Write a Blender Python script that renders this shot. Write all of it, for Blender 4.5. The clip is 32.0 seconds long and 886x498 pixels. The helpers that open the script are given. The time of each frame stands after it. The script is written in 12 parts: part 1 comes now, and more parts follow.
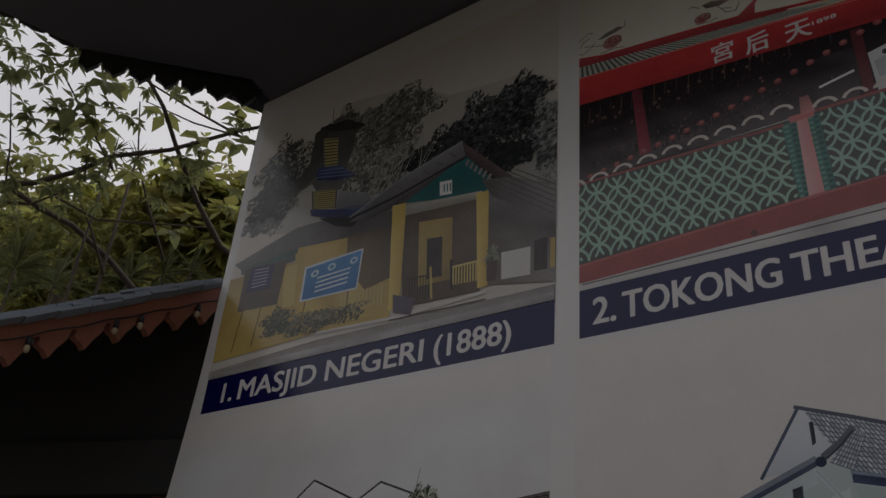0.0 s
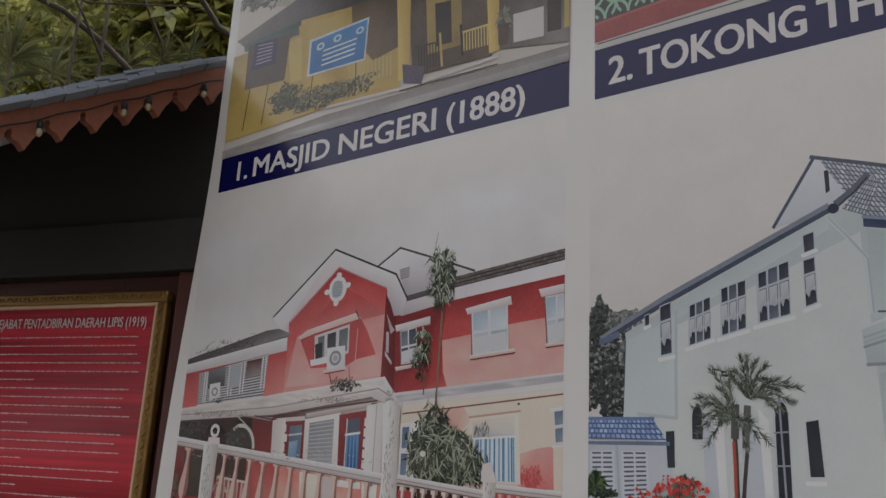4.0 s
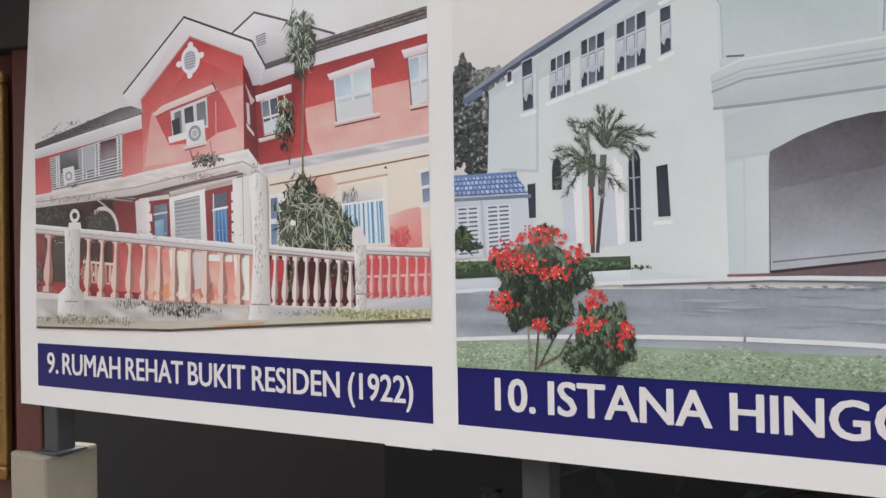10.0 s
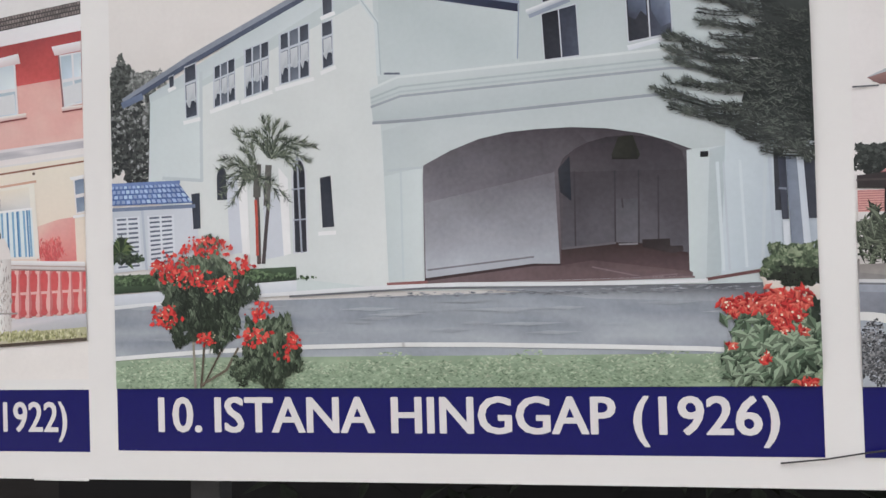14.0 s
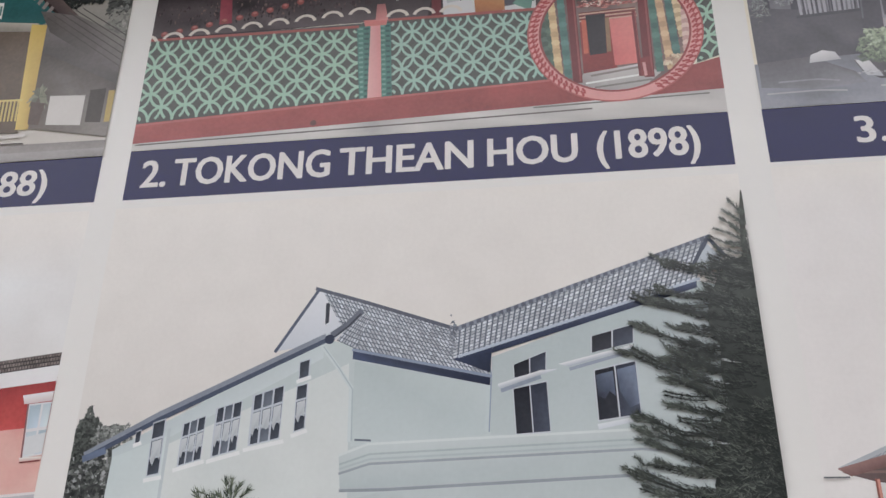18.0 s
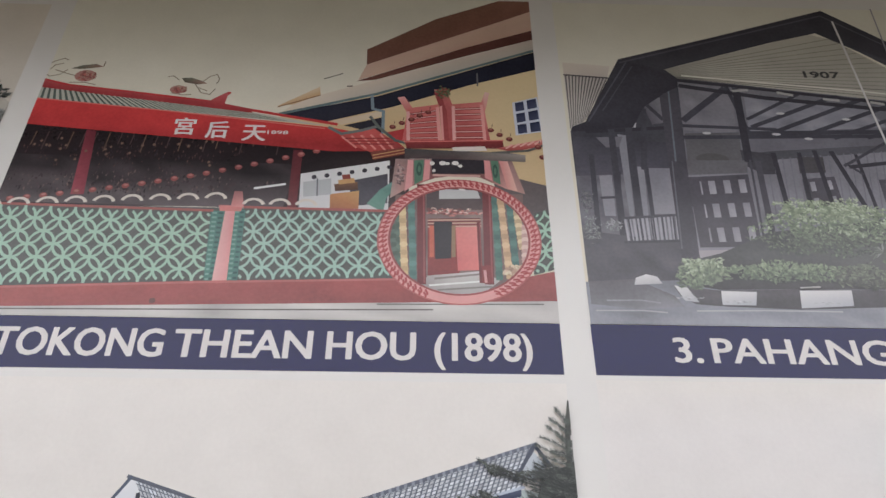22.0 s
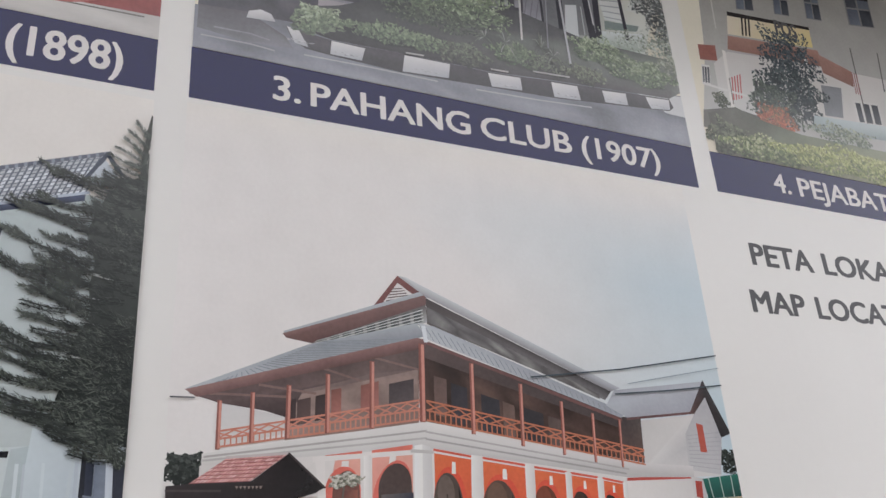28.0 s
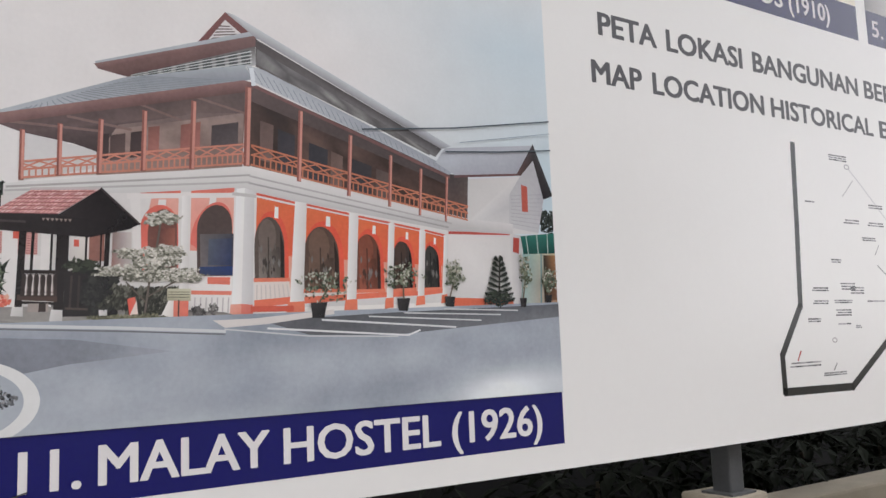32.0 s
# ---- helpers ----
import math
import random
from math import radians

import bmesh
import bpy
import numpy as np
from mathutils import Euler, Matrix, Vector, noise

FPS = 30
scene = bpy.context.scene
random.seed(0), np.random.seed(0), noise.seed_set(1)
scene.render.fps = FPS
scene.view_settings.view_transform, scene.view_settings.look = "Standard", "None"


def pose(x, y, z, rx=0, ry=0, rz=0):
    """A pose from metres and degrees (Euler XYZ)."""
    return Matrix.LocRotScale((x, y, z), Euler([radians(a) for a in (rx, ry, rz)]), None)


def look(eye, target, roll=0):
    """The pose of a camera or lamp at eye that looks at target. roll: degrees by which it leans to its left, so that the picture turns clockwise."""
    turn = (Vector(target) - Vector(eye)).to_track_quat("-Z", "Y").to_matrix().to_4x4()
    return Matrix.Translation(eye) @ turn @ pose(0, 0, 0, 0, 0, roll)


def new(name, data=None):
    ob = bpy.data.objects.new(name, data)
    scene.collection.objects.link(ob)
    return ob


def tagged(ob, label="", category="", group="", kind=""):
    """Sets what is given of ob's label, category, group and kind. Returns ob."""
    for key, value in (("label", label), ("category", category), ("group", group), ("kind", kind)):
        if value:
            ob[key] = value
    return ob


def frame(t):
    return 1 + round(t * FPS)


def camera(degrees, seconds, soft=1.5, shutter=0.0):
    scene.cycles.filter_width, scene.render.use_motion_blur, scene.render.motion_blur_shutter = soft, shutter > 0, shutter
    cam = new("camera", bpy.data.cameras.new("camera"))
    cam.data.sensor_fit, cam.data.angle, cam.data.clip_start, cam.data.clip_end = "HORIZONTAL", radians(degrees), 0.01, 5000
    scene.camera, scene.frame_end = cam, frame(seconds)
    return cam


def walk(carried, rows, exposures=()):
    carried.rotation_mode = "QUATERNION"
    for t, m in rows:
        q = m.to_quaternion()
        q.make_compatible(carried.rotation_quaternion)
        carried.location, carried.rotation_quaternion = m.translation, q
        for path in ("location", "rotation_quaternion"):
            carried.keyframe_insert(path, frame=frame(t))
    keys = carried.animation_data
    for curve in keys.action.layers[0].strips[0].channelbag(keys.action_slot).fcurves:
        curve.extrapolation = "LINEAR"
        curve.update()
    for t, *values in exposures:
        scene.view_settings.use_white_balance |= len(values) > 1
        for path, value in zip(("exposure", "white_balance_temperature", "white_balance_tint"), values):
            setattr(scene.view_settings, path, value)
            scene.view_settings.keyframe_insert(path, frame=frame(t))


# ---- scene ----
import functools

cam = camera(55.3, 32.0)
PATH = [
    (0, (0.949, -1.736, 1.772), (-0.145, -0.38, 2.753), 5.2),
    (0.5, (0.937, -1.745, 1.768), (-0.161, -0.356, 2.697), 4.9),
    (1, (0.931, -1.749, 1.768), (-0.173, -0.334, 2.651), 4.5),
    (1.5, (0.931, -1.743, 1.762), (-0.19, -0.303, 2.58), 4.0),
    (2, (0.927, -1.734, 1.744), (-0.234, -0.283, 2.484), 3.9),
    (2.5, (0.92, -1.749, 1.746), (-0.243, -0.271, 2.425), 3.2),
    (3, (0.92, -1.741, 1.745), (-0.255, -0.249, 2.372), 3.1),
    (3.5, (0.925, -1.736, 1.745), (-0.265, -0.231, 2.311), 2.9),
    (4, (0.921, -1.733, 1.734), (-0.274, -0.213, 2.244), 2.9),
    (4.5, (0.919, -1.734, 1.731), (-0.284, -0.2, 2.176), 2.5),
    (6.5, (0.91, -1.722, 1.718), (-0.32, -0.166, 1.973), 1.6),
    (7, (0.907, -1.721, 1.711), (-0.326, -0.158, 1.905), 1.3),
    (7.5, (0.905, -1.725, 1.707), (-0.331, -0.16, 1.864), 1.2),
    (8, (0.909, -1.721, 1.701), (-0.329, -0.155, 1.825), 1.0),
    (8.5, (0.914, -1.725, 1.693), (-0.291, -0.131, 1.786), 0.6),
    (9, (0.918, -1.716, 1.692), (-0.234, -0.083, 1.746), -0.1),
    (9.5, (0.922, -1.71, 1.687), (-0.145, -0.019, 1.73), -0.5),
    (10, (0.923, -1.705, 1.69), (-0.055, 0.039, 1.703), -0.9),
    (10.5, (0.939, -1.692, 1.697), (0.047, 0.098, 1.694), -1.4),
    (11, (0.96, -1.674, 1.708), (0.132, 0.146, 1.69), -1.7),
    (11.5, (0.997, -1.659, 1.671), (0.24, 0.192, 1.686), -1.6),
    (12, (0.998, -1.656, 1.666), (0.331, 0.229, 1.678), -1.7),
    (12.5, (1.0, -1.661, 1.658), (0.443, 0.26, 1.673), -1.7),
    (13, (0.994, -1.664, 1.664), (0.525, 0.28, 1.67), -1.7),
    (13.5, (1.001, -1.66, 1.664), (0.602, 0.3, 1.669), -1.7),
    (15.5, (1.032, -1.678, 1.771), (0.739, 0.284, 2.029), -1.4),
    (16, (1.025, -1.683, 1.781), (0.742, 0.266, 2.129), -1.1),
    (16.5, (1.009, -1.671, 1.745), (0.744, 0.248, 2.242), -0.9),
    (17, (1.006, -1.664, 1.726), (0.746, 0.224, 2.332), -0.1),
    (17.5, (1.007, -1.669, 1.73), (0.753, 0.182, 2.444), 0.2),
    (18, (1.019, -1.668, 1.734), (0.761, 0.144, 2.54), 0.5),
    (18.5, (1.015, -1.676, 1.733), (0.769, 0.085, 2.649), 0.5),
    (19, (1.018, -1.678, 1.73), (0.776, 0.032, 2.739), 0.7),
    (19.5, (1.018, -1.686, 1.741), (0.786, -0.002, 2.796), 0.7),
    (20, (1.029, -1.686, 1.744), (0.802, -0.04, 2.857), 1.0),
    (20.5, (1.034, -1.69, 1.746), (0.841, -0.062, 2.893), 1.0),
    (21, (1.044, -1.687, 1.747), (0.891, -0.063, 2.905), 1.1),
    (21.5, (1.066, -1.68, 1.745), (1.022, -0.067, 2.927), 1.1),
    (22, (1.097, -1.679, 1.74), (1.144, -0.074, 2.932), 0.0),
    (22.5, (1.096, -1.672, 1.745), (1.248, -0.071, 2.935), -0.6),
    (23, (1.099, -1.649, 1.742), (1.375, -0.072, 2.941), -1.4),
    (23.5, (1.107, -1.647, 1.744), (1.489, -0.096, 2.947), -2.2),
    (24, (1.112, -1.651, 1.744), (1.62, -0.138, 2.949), -3.5),
    (24.5, (1.124, -1.654, 1.746), (1.741, -0.182, 2.952), -4.8),
    (26.5, (1.261, -1.645, 1.599), (1.999, -0.202, 2.77), -5.1),
    (27, (1.266, -1.649, 1.608), (2.029, -0.127, 2.657), -4.4),
    (27.5, (1.268, -1.632, 1.597), (2.064, -0.04, 2.508), -4.2),
    (28, (1.277, -1.627, 1.584), (2.093, 0.024, 2.364), -4.0),
    (28.5, (1.278, -1.62, 1.582), (2.11, 0.068, 2.26), -3.7),
    (29, (1.281, -1.616, 1.573), (2.123, 0.103, 2.155), -3.5),
    (29.5, (1.286, -1.62, 1.565), (2.131, 0.138, 2.01), -3.0),
    (30, (1.283, -1.608, 1.557), (2.137, 0.167, 1.904), -2.7),
    (30.5, (1.286, -1.607, 1.55), (2.14, 0.185, 1.793), -2.6),
    (31, (1.274, -1.613, 1.548), (2.13, 0.184, 1.738), -2.2),
    (31.5, (1.278, -1.636, 1.549), (2.156, 0.154, 1.709), -1.5),
    (31.8, (1.327, -1.654, 1.549), (2.307, 0.081, 1.722), -2.0),
    (31.9, (1.349, -1.66, 1.554), (2.389, 0.038, 1.744), -2.1),
    (32, (1.369, -1.662, 1.557), (2.482, -0.016, 1.786), -2.2),
]
EXPOSURES = [(0.0, -0.75), (0.5, -0.05), (1.0, 0.31), (2.0, 0.38), (4.0, 0.48), (5.5, 1.10), (6.5, 1.43), (9.0, 1.48), (12.0, 1.50), (13.0, 1.53), (16.0, 1.41), (18.0, 1.39), (20.0, 1.49), (24.0, 1.62), (25.5, 1.54), (27.0, 1.38), (29.0, 1.29), (30.0, 1.31), (31.0, 1.36), (32.0, 1.38)]
walk(cam, [(t, look(eye, target, roll)) for t, eye, target, roll in PATH], EXPOSURES)

# ---- light ----
world = bpy.data.worlds.new("overcast_sky")
scene.world = world
world.use_nodes = True
wn, wl = world.node_tree.nodes, world.node_tree.links
sky = wn.new("ShaderNodeTexSky")
sky.sky_type, sky.sun_disc = "NISHITA", False
sky.sun_elevation, sky.sun_rotation, sky.air_density, sky.dust_density = radians(49), radians(328), 1.0, 4.0
veil = wn.new("ShaderNodeMix")
veil.data_type = "RGBA"
veil.inputs[0].default_value = 0.82
veil.inputs[7].default_value = (8.8, 8.7, 8.95, 1)
wl.new(sky.outputs[0], veil.inputs[6])
wl.new(veil.outputs[2], wn["Background"].inputs[0])
wn["Background"].inputs[1].default_value = 0.12

sun_data = bpy.data.lights.new("sun", "SUN")
sun_data.energy, sun_data.angle, sun_data.color = 1.5, radians(25), (1.0, 0.97, 0.92)
sun = new("sun", sun_data)
sun.matrix_world = look((-5.0, 8.0, 11.0), (0, 0, 1.5))


# ---- materials ----
def lin(c):
    return tuple((v / 255 / 12.92) if v / 255 <= 0.04045 else ((v / 255 + 0.055) / 1.055) ** 2.4 for v in c)


def surface(name, colour, rough=0.6, metal=0.0, vary=0.25, scale=8.0, fine=90.0, bump=0.15, spec=0.5, island=0.0, light_through=0.0, stretch=(1, 1, 1), contrast=1.0):
    """A procedural surface: a base colour, broken up at two scales, with fine relief."""
    m = bpy.data.materials.new(name)
    m.use_nodes = True
    n, l = m.node_tree.nodes, m.node_tree.links
    p = n["Principled BSDF"]
    co = n.new("ShaderNodeTexCoord")
    mp = n.new("ShaderNodeMapping")
    mp.inputs["Scale"].default_value = stretch
    l.new(co.outputs["Object"], mp.inputs[0])
    big, small = n.new("ShaderNodeTexNoise"), n.new("ShaderNodeTexNoise")
    big.inputs["Scale"].default_value, big.inputs["Detail"].default_value = scale, 6
    small.inputs["Scale"].default_value, small.inputs["Detail"].default_value = fine, 4
    l.new(mp.outputs[0], big.inputs[0])
    l.new(mp.outputs[0], small.inputs[0])
    mix = n.new("ShaderNodeMix")
    mix.data_type, mix.blend_type = "RGBA", "MIX"
    mix.inputs[6].default_value = (*[c * (1 - vary) for c in colour], 1)
    mix.inputs[7].default_value = (*[min(1, c * (1 + vary)) for c in colour], 1)
    add = n.new("ShaderNodeMath")
    add.operation = "MULTIPLY_ADD"
    add.inputs[1].default_value = 0.4
    l.new(small.outputs[0], add.inputs[0])
    half = n.new("ShaderNodeMath")
    half.operation = "MULTIPLY"
    half.inputs[1].default_value = 0.6
    l.new(big.outputs[0], half.inputs[0])
    l.new(half.outputs[0], add.inputs[2])
    if contrast > 1:
        spread = n.new("ShaderNodeMapRange")
        spread.inputs[1].default_value, spread.inputs[2].default_value = 0.5 - 0.5 / contrast, 0.5 + 0.5 / contrast
        l.new(add.outputs[0], spread.inputs[0])
        l.new(spread.outputs[0], mix.inputs[0])
    else:
        l.new(add.outputs[0], mix.inputs[0])
    last = mix.outputs[2]
    if island:
        geo = n.new("ShaderNodeNewGeometry")
        hsv = n.new("ShaderNodeHueSaturation")
        rng = n.new("ShaderNodeMapRange")
        rng.inputs[3].default_value, rng.inputs[4].default_value = 1 - island, 1 + island
        l.new(geo.outputs["Random Per Island"], rng.inputs[0])
        l.new(rng.outputs[0], hsv.inputs["Value"])
        hue = n.new("ShaderNodeMapRange")
        hue.inputs[3].default_value, hue.inputs[4].default_value = 0.5 - island * 0.06, 0.5 + island * 0.05
        l.new(geo.outputs["Random Per Island"], hue.inputs[0])
        l.new(hue.outputs[0], hsv.inputs["Hue"])
        l.new(last, hsv.inputs["Color"])
        last = hsv.outputs[0]
    l.new(last, p.inputs["Base Color"])
    p.inputs["Roughness"].default_value, p.inputs["Metallic"].default_value = rough, metal
    p.inputs["Specular IOR Level"].default_value = spec
    if light_through:
        p.inputs["Transmission Weight"].default_value = 0.0
        tr = n.new("ShaderNodeBsdfTranslucent")
        l.new(last, tr.inputs[0])
        ms = n.new("ShaderNodeMixShader")
        ms.inputs[0].default_value = light_through
        l.new(p.outputs[0], ms.inputs[1])
        l.new(tr.outputs[0], ms.inputs[2])
        l.new(ms.outputs[0], n["Material Output"].inputs[0])
    if bump:
        b = n.new("ShaderNodeBump")
        b.inputs["Strength"].default_value, b.inputs["Distance"].default_value = bump, 0.01
        l.new(add.outputs[0], b.inputs["Height"])
        l.new(b.outputs[0], p.inputs["Normal"])
    return m


def print_material(name, rough, spec, grain):
    """Ink on sheet vinyl: the colour comes from the printed picture, with the sheet's own gloss, waviness and faint blotches."""
    m = bpy.data.materials.new(name)
    m.use_nodes = True
    n, l = m.node_tree.nodes, m.node_tree.links
    p = n["Principled BSDF"]
    at = n.new("ShaderNodeAttribute")
    at.attribute_name = "ink"
    co = n.new("ShaderNodeTexCoord")
    fine, blot, wave = (n.new("ShaderNodeTexNoise") for _ in range(3))
    for node, s, d in ((fine, 105.0, 6), (blot, 11.0, 6), (wave, 1.6, 2)):
        node.inputs["Scale"].default_value, node.inputs["Detail"].default_value = s, d
        l.new(co.outputs["Object"], node.inputs[0])
    both = n.new("ShaderNodeMath")
    both.operation = "MULTIPLY_ADD"
    both.inputs[1].default_value = 1.5
    l.new(blot.outputs[0], both.inputs[0])
    l.new(fine.outputs[0], both.inputs[2])
    mid = n.new("ShaderNodeMath")
    mid.operation = "SUBTRACT"
    mid.inputs[1].default_value = 1.25
    l.new(both.outputs[0], mid.inputs[0])
    amp = n.new("ShaderNodeMath")
    amp.operation = "MULTIPLY"
    amp.inputs[1].default_value = grain
    l.new(at.outputs["Alpha"], amp.inputs[0])
    ab = n.new("ShaderNodeMath")
    ab.operation = "MULTIPLY_ADD"
    ab.inputs[2].default_value = 1.0
    l.new(mid.outputs[0], ab.inputs[0])
    l.new(amp.outputs[0], ab.inputs[1])
    hsv = n.new("ShaderNodeHueSaturation")
    l.new(at.outputs["Color"], hsv.inputs["Color"])
    l.new(ab.outputs[0], hsv.inputs["Value"])
    l.new(hsv.outputs[0], p.inputs["Base Color"])
    p.inputs["Roughness"].default_value = rough
    p.inputs["Specular IOR Level"].default_value = spec
    bu = n.new("ShaderNodeBump")
    bu.inputs["Strength"].default_value, bu.inputs["Distance"].default_value = 0.25, 0.02
    l.new(wave.outputs[0], bu.inputs["Height"])
    l.new(bu.outputs[0], p.inputs["Normal"])
    return m


INK = print_material("printed_vinyl", 0.2, 0.36, 0.55)
PLAIN_INK = print_material("plain_printed_vinyl", 0.2, 0.35, 0.12)
VINYL = surface("white_vinyl_sheet", (0.685, 0.67, 0.65), 0.25, vary=0.03, scale=2.5, fine=40, bump=0.04)
STEEL = surface("weathered_grey_steel", (0.06, 0.062, 0.065), 0.6, metal=0.3, vary=0.3, scale=20)
CONCRETE = surface("rough_cast_concrete", (0.27, 0.235, 0.18), 0.9, vary=0.3, scale=9, fine=120, bump=0.5)
# leaf green darkened almost to black, shade put into the colour
SHADE_DARK_LEAF = surface("leaf_darkened_as_shade", (0.016, 0.019, 0.014), 0.8, vary=0.2, scale=6, fine=50, bump=0, island=0.2, light_through=0.05, spec=0.1)
SOFFIT = surface("grey_painted_soffit", (0.100, 0.098, 0.113), 0.8, vary=0.25, scale=3, fine=50, bump=0.15, stretch=(0.4, 3, 3))
# dark wood, its colour deepened further to carry the shade
DARK_WOOD = surface("dark_wood_with_shade", (0.021, 0.0195, 0.019), 0.75, vary=0.35, scale=6, fine=60, bump=0.25, stretch=(1, 6, 6))
# darker copy of the wood: shade behind the billboard put into its colour
SHADE_BLACK_WOOD = surface("boards_darkened_as_shade", (0.010, 0.010, 0.011), 0.85, vary=0.35, scale=6, fine=60, bump=0.25, stretch=(1, 6, 6))
FASCIA_WOOD = surface("faded_red_brown_wood", (0.24, 0.085, 0.05), 0.75, vary=0.35, scale=7, fine=70, bump=0.3)
PANEL_WOOD = surface("reddish_brown_varnished_wood", (0.085, 0.022, 0.016), 0.45, vary=0.35, scale=5, fine=60, bump=0.2, stretch=(6, 6, 1))
SLATE = surface("blue_grey_shingle", (0.20, 0.225, 0.26), 0.7, vary=0.3, scale=14, fine=120, bump=0.4, island=0.25)
GOLD = surface("tarnished_gold_paint", (0.27, 0.155, 0.05), 0.38, metal=0.7, vary=0.35, scale=30, fine=160, bump=0.3)
CREAM = surface("cream_inner_moulding", (0.62, 0.45, 0.28), 0.5, vary=0.2, scale=30)
# level bands in the red paint reflections on the gloss into the colour
RED_SHEET = surface("crimson_sheet_with_gloss_bands", (0.40, 0.018, 0.034), 0.16, vary=0.55, scale=2.6, fine=11, bump=0.05, stretch=(0.12, 0.12, 5), contrast=3.4)
WHITE_PRINT = surface("white_print", (0.64, 0.61, 0.61), 0.4, vary=0.05, bump=0)
FAINT_PRINT = surface("faded_pinkish_white_print", (0.60, 0.42, 0.43), 0.4, vary=0.1, bump=0)
BARK = surface("grey_brown_bark", (0.07, 0.055, 0.042), 0.9, vary=0.4, scale=18, fine=90, bump=0.6)
LEAF = surface("mid_green_leaf", (0.21, 0.215, 0.072), 0.5, vary=0.3, scale=6, fine=50, bump=0, island=0.3, light_through=0.6)
LEAF_DARK = surface("dark_green_leaf", (0.135, 0.145, 0.062), 0.5, vary=0.3, scale=6, fine=50, bump=0, island=0.3, light_through=0.6)
LEAF_YELLOW = surface("yellow_green_leaf", (0.24, 0.23, 0.065), 0.45, vary=0.3, scale=6, fine=50, bump=0, island=0.35, light_through=0.6)
LEAF_OLIVE = surface("olive_green_leaf", (0.34, 0.33, 0.10), 0.5, vary=0.3, scale=6, fine=50, bump=0, island=0.4, light_through=0.6)
GROUND = surface("packed_earth_and_grass", (0.075, 0.068, 0.045), 0.95, vary=0.4, scale=1.2, fine=40, bump=0.6)
PAVING = surface("worn_grey_paving", (0.175, 0.15, 0.122), 0.85, vary=0.25, scale=3, fine=60, bump=0.3)
BULB = surface("frosted_bulb_glass", (0.36, 0.29, 0.18), 0.25, vary=0.1, bump=0)
MAP_INK = surface("dark_grey_print", (0.035, 0.033, 0.038), 0.4, vary=0.05, bump=0)
BLACK = surface("black_plastic", (0.015, 0.015, 0.016), 0.5, vary=0.2, bump=0)


# ---- mesh helpers ----
def part(name, bm, material, parent=None, label=""):
    """Link a bmesh as one mesh object, under a thing or a part."""
    me = bpy.data.meshes.new(name)
    bm.to_mesh(me)
    bm.free()
    me.materials.append(material)
    ob = new(name, me)
    if parent is not None:
        ob.parent = parent
        ob.matrix_parent_inverse = parent.matrix_basis.inverted()
    if label:
        tagged(ob, label)
    return ob


def thing(name, label, category, at=(0, 0, 0), group="", kind=""):
    ob = new(name)
    ob.location = at
    ob.empty_display_size = 0.1
    return tagged(ob, label, category, group, kind)


def add_box(bm, lo, hi, m=None, bevel=0.0):
    g = bmesh.ops.create_cube(bm, size=1.0)
    mid = [(a + b) / 2 for a, b in zip(lo, hi)]
    bmesh.ops.scale(bm, vec=[b - a for a, b in zip(lo, hi)], verts=g["verts"])
    bmesh.ops.translate(bm, vec=mid, verts=g["verts"])
    if bevel:
        edges = list({e for v in g["verts"] for e in v.link_edges})
        r = bmesh.ops.bevel(bm, geom=edges, offset=bevel, segments=2, affect="EDGES", profile=0.5)
        vs = list({v for f in r["faces"] for v in f.verts} | {v for v in g["verts"] if v.is_valid})
    else:
        vs = g["verts"]
    if m is not None:
        bmesh.ops.transform(bm, matrix=m, verts=vs)
    return bm


def box(lo, hi, m=None, bevel=0.0):
    return add_box(bmesh.new(), lo, hi, m, bevel)


def add_tube(bm, points, radii, sides=7):
    """A tapered tube along a bent line."""
    pts = [Vector(p) for p in points]
    rings = []
    for i, p in enumerate(pts):
        d = (pts[min(i + 1, len(pts) - 1)] - pts[max(i - 1, 0)]).normalized()
        a = d.orthogonal().normalized()
        b = d.cross(a)
        r = radii[i] if isinstance(radii, (list, tuple)) else radii
        rings.append([bm.verts.new(p + r * (math.cos(k * math.tau / sides) * a + math.sin(k * math.tau / sides) * b)) for k in range(sides)])
    for r0, r1 in zip(rings, rings[1:]):
        for k in range(sides):
            bm.faces.new((r0[k], r0[(k + 1) % sides], r1[(k + 1) % sides], r1[k])).smooth = True
    bm.faces.new(rings[0][::-1])
    bm.faces.new(rings[-1])
    return bm


def prism(points, thickness, axis):
    """A flat outline pushed out along an axis."""
    bm = bmesh.new()
    a, off = [bm.verts.new(p) for p in points], Vector(axis).normalized() * thickness
    b = [bm.verts.new(Vector(p) + off) for p in points]
    bm.faces.new(a)
    bm.faces.new(b[::-1])
    for i in range(len(a)):
        j = (i + 1) % len(a)
        bm.faces.new((a[j], a[i], b[i], b[j]))
    bmesh.ops.recalc_face_normals(bm, faces=bm.faces)
    return bm


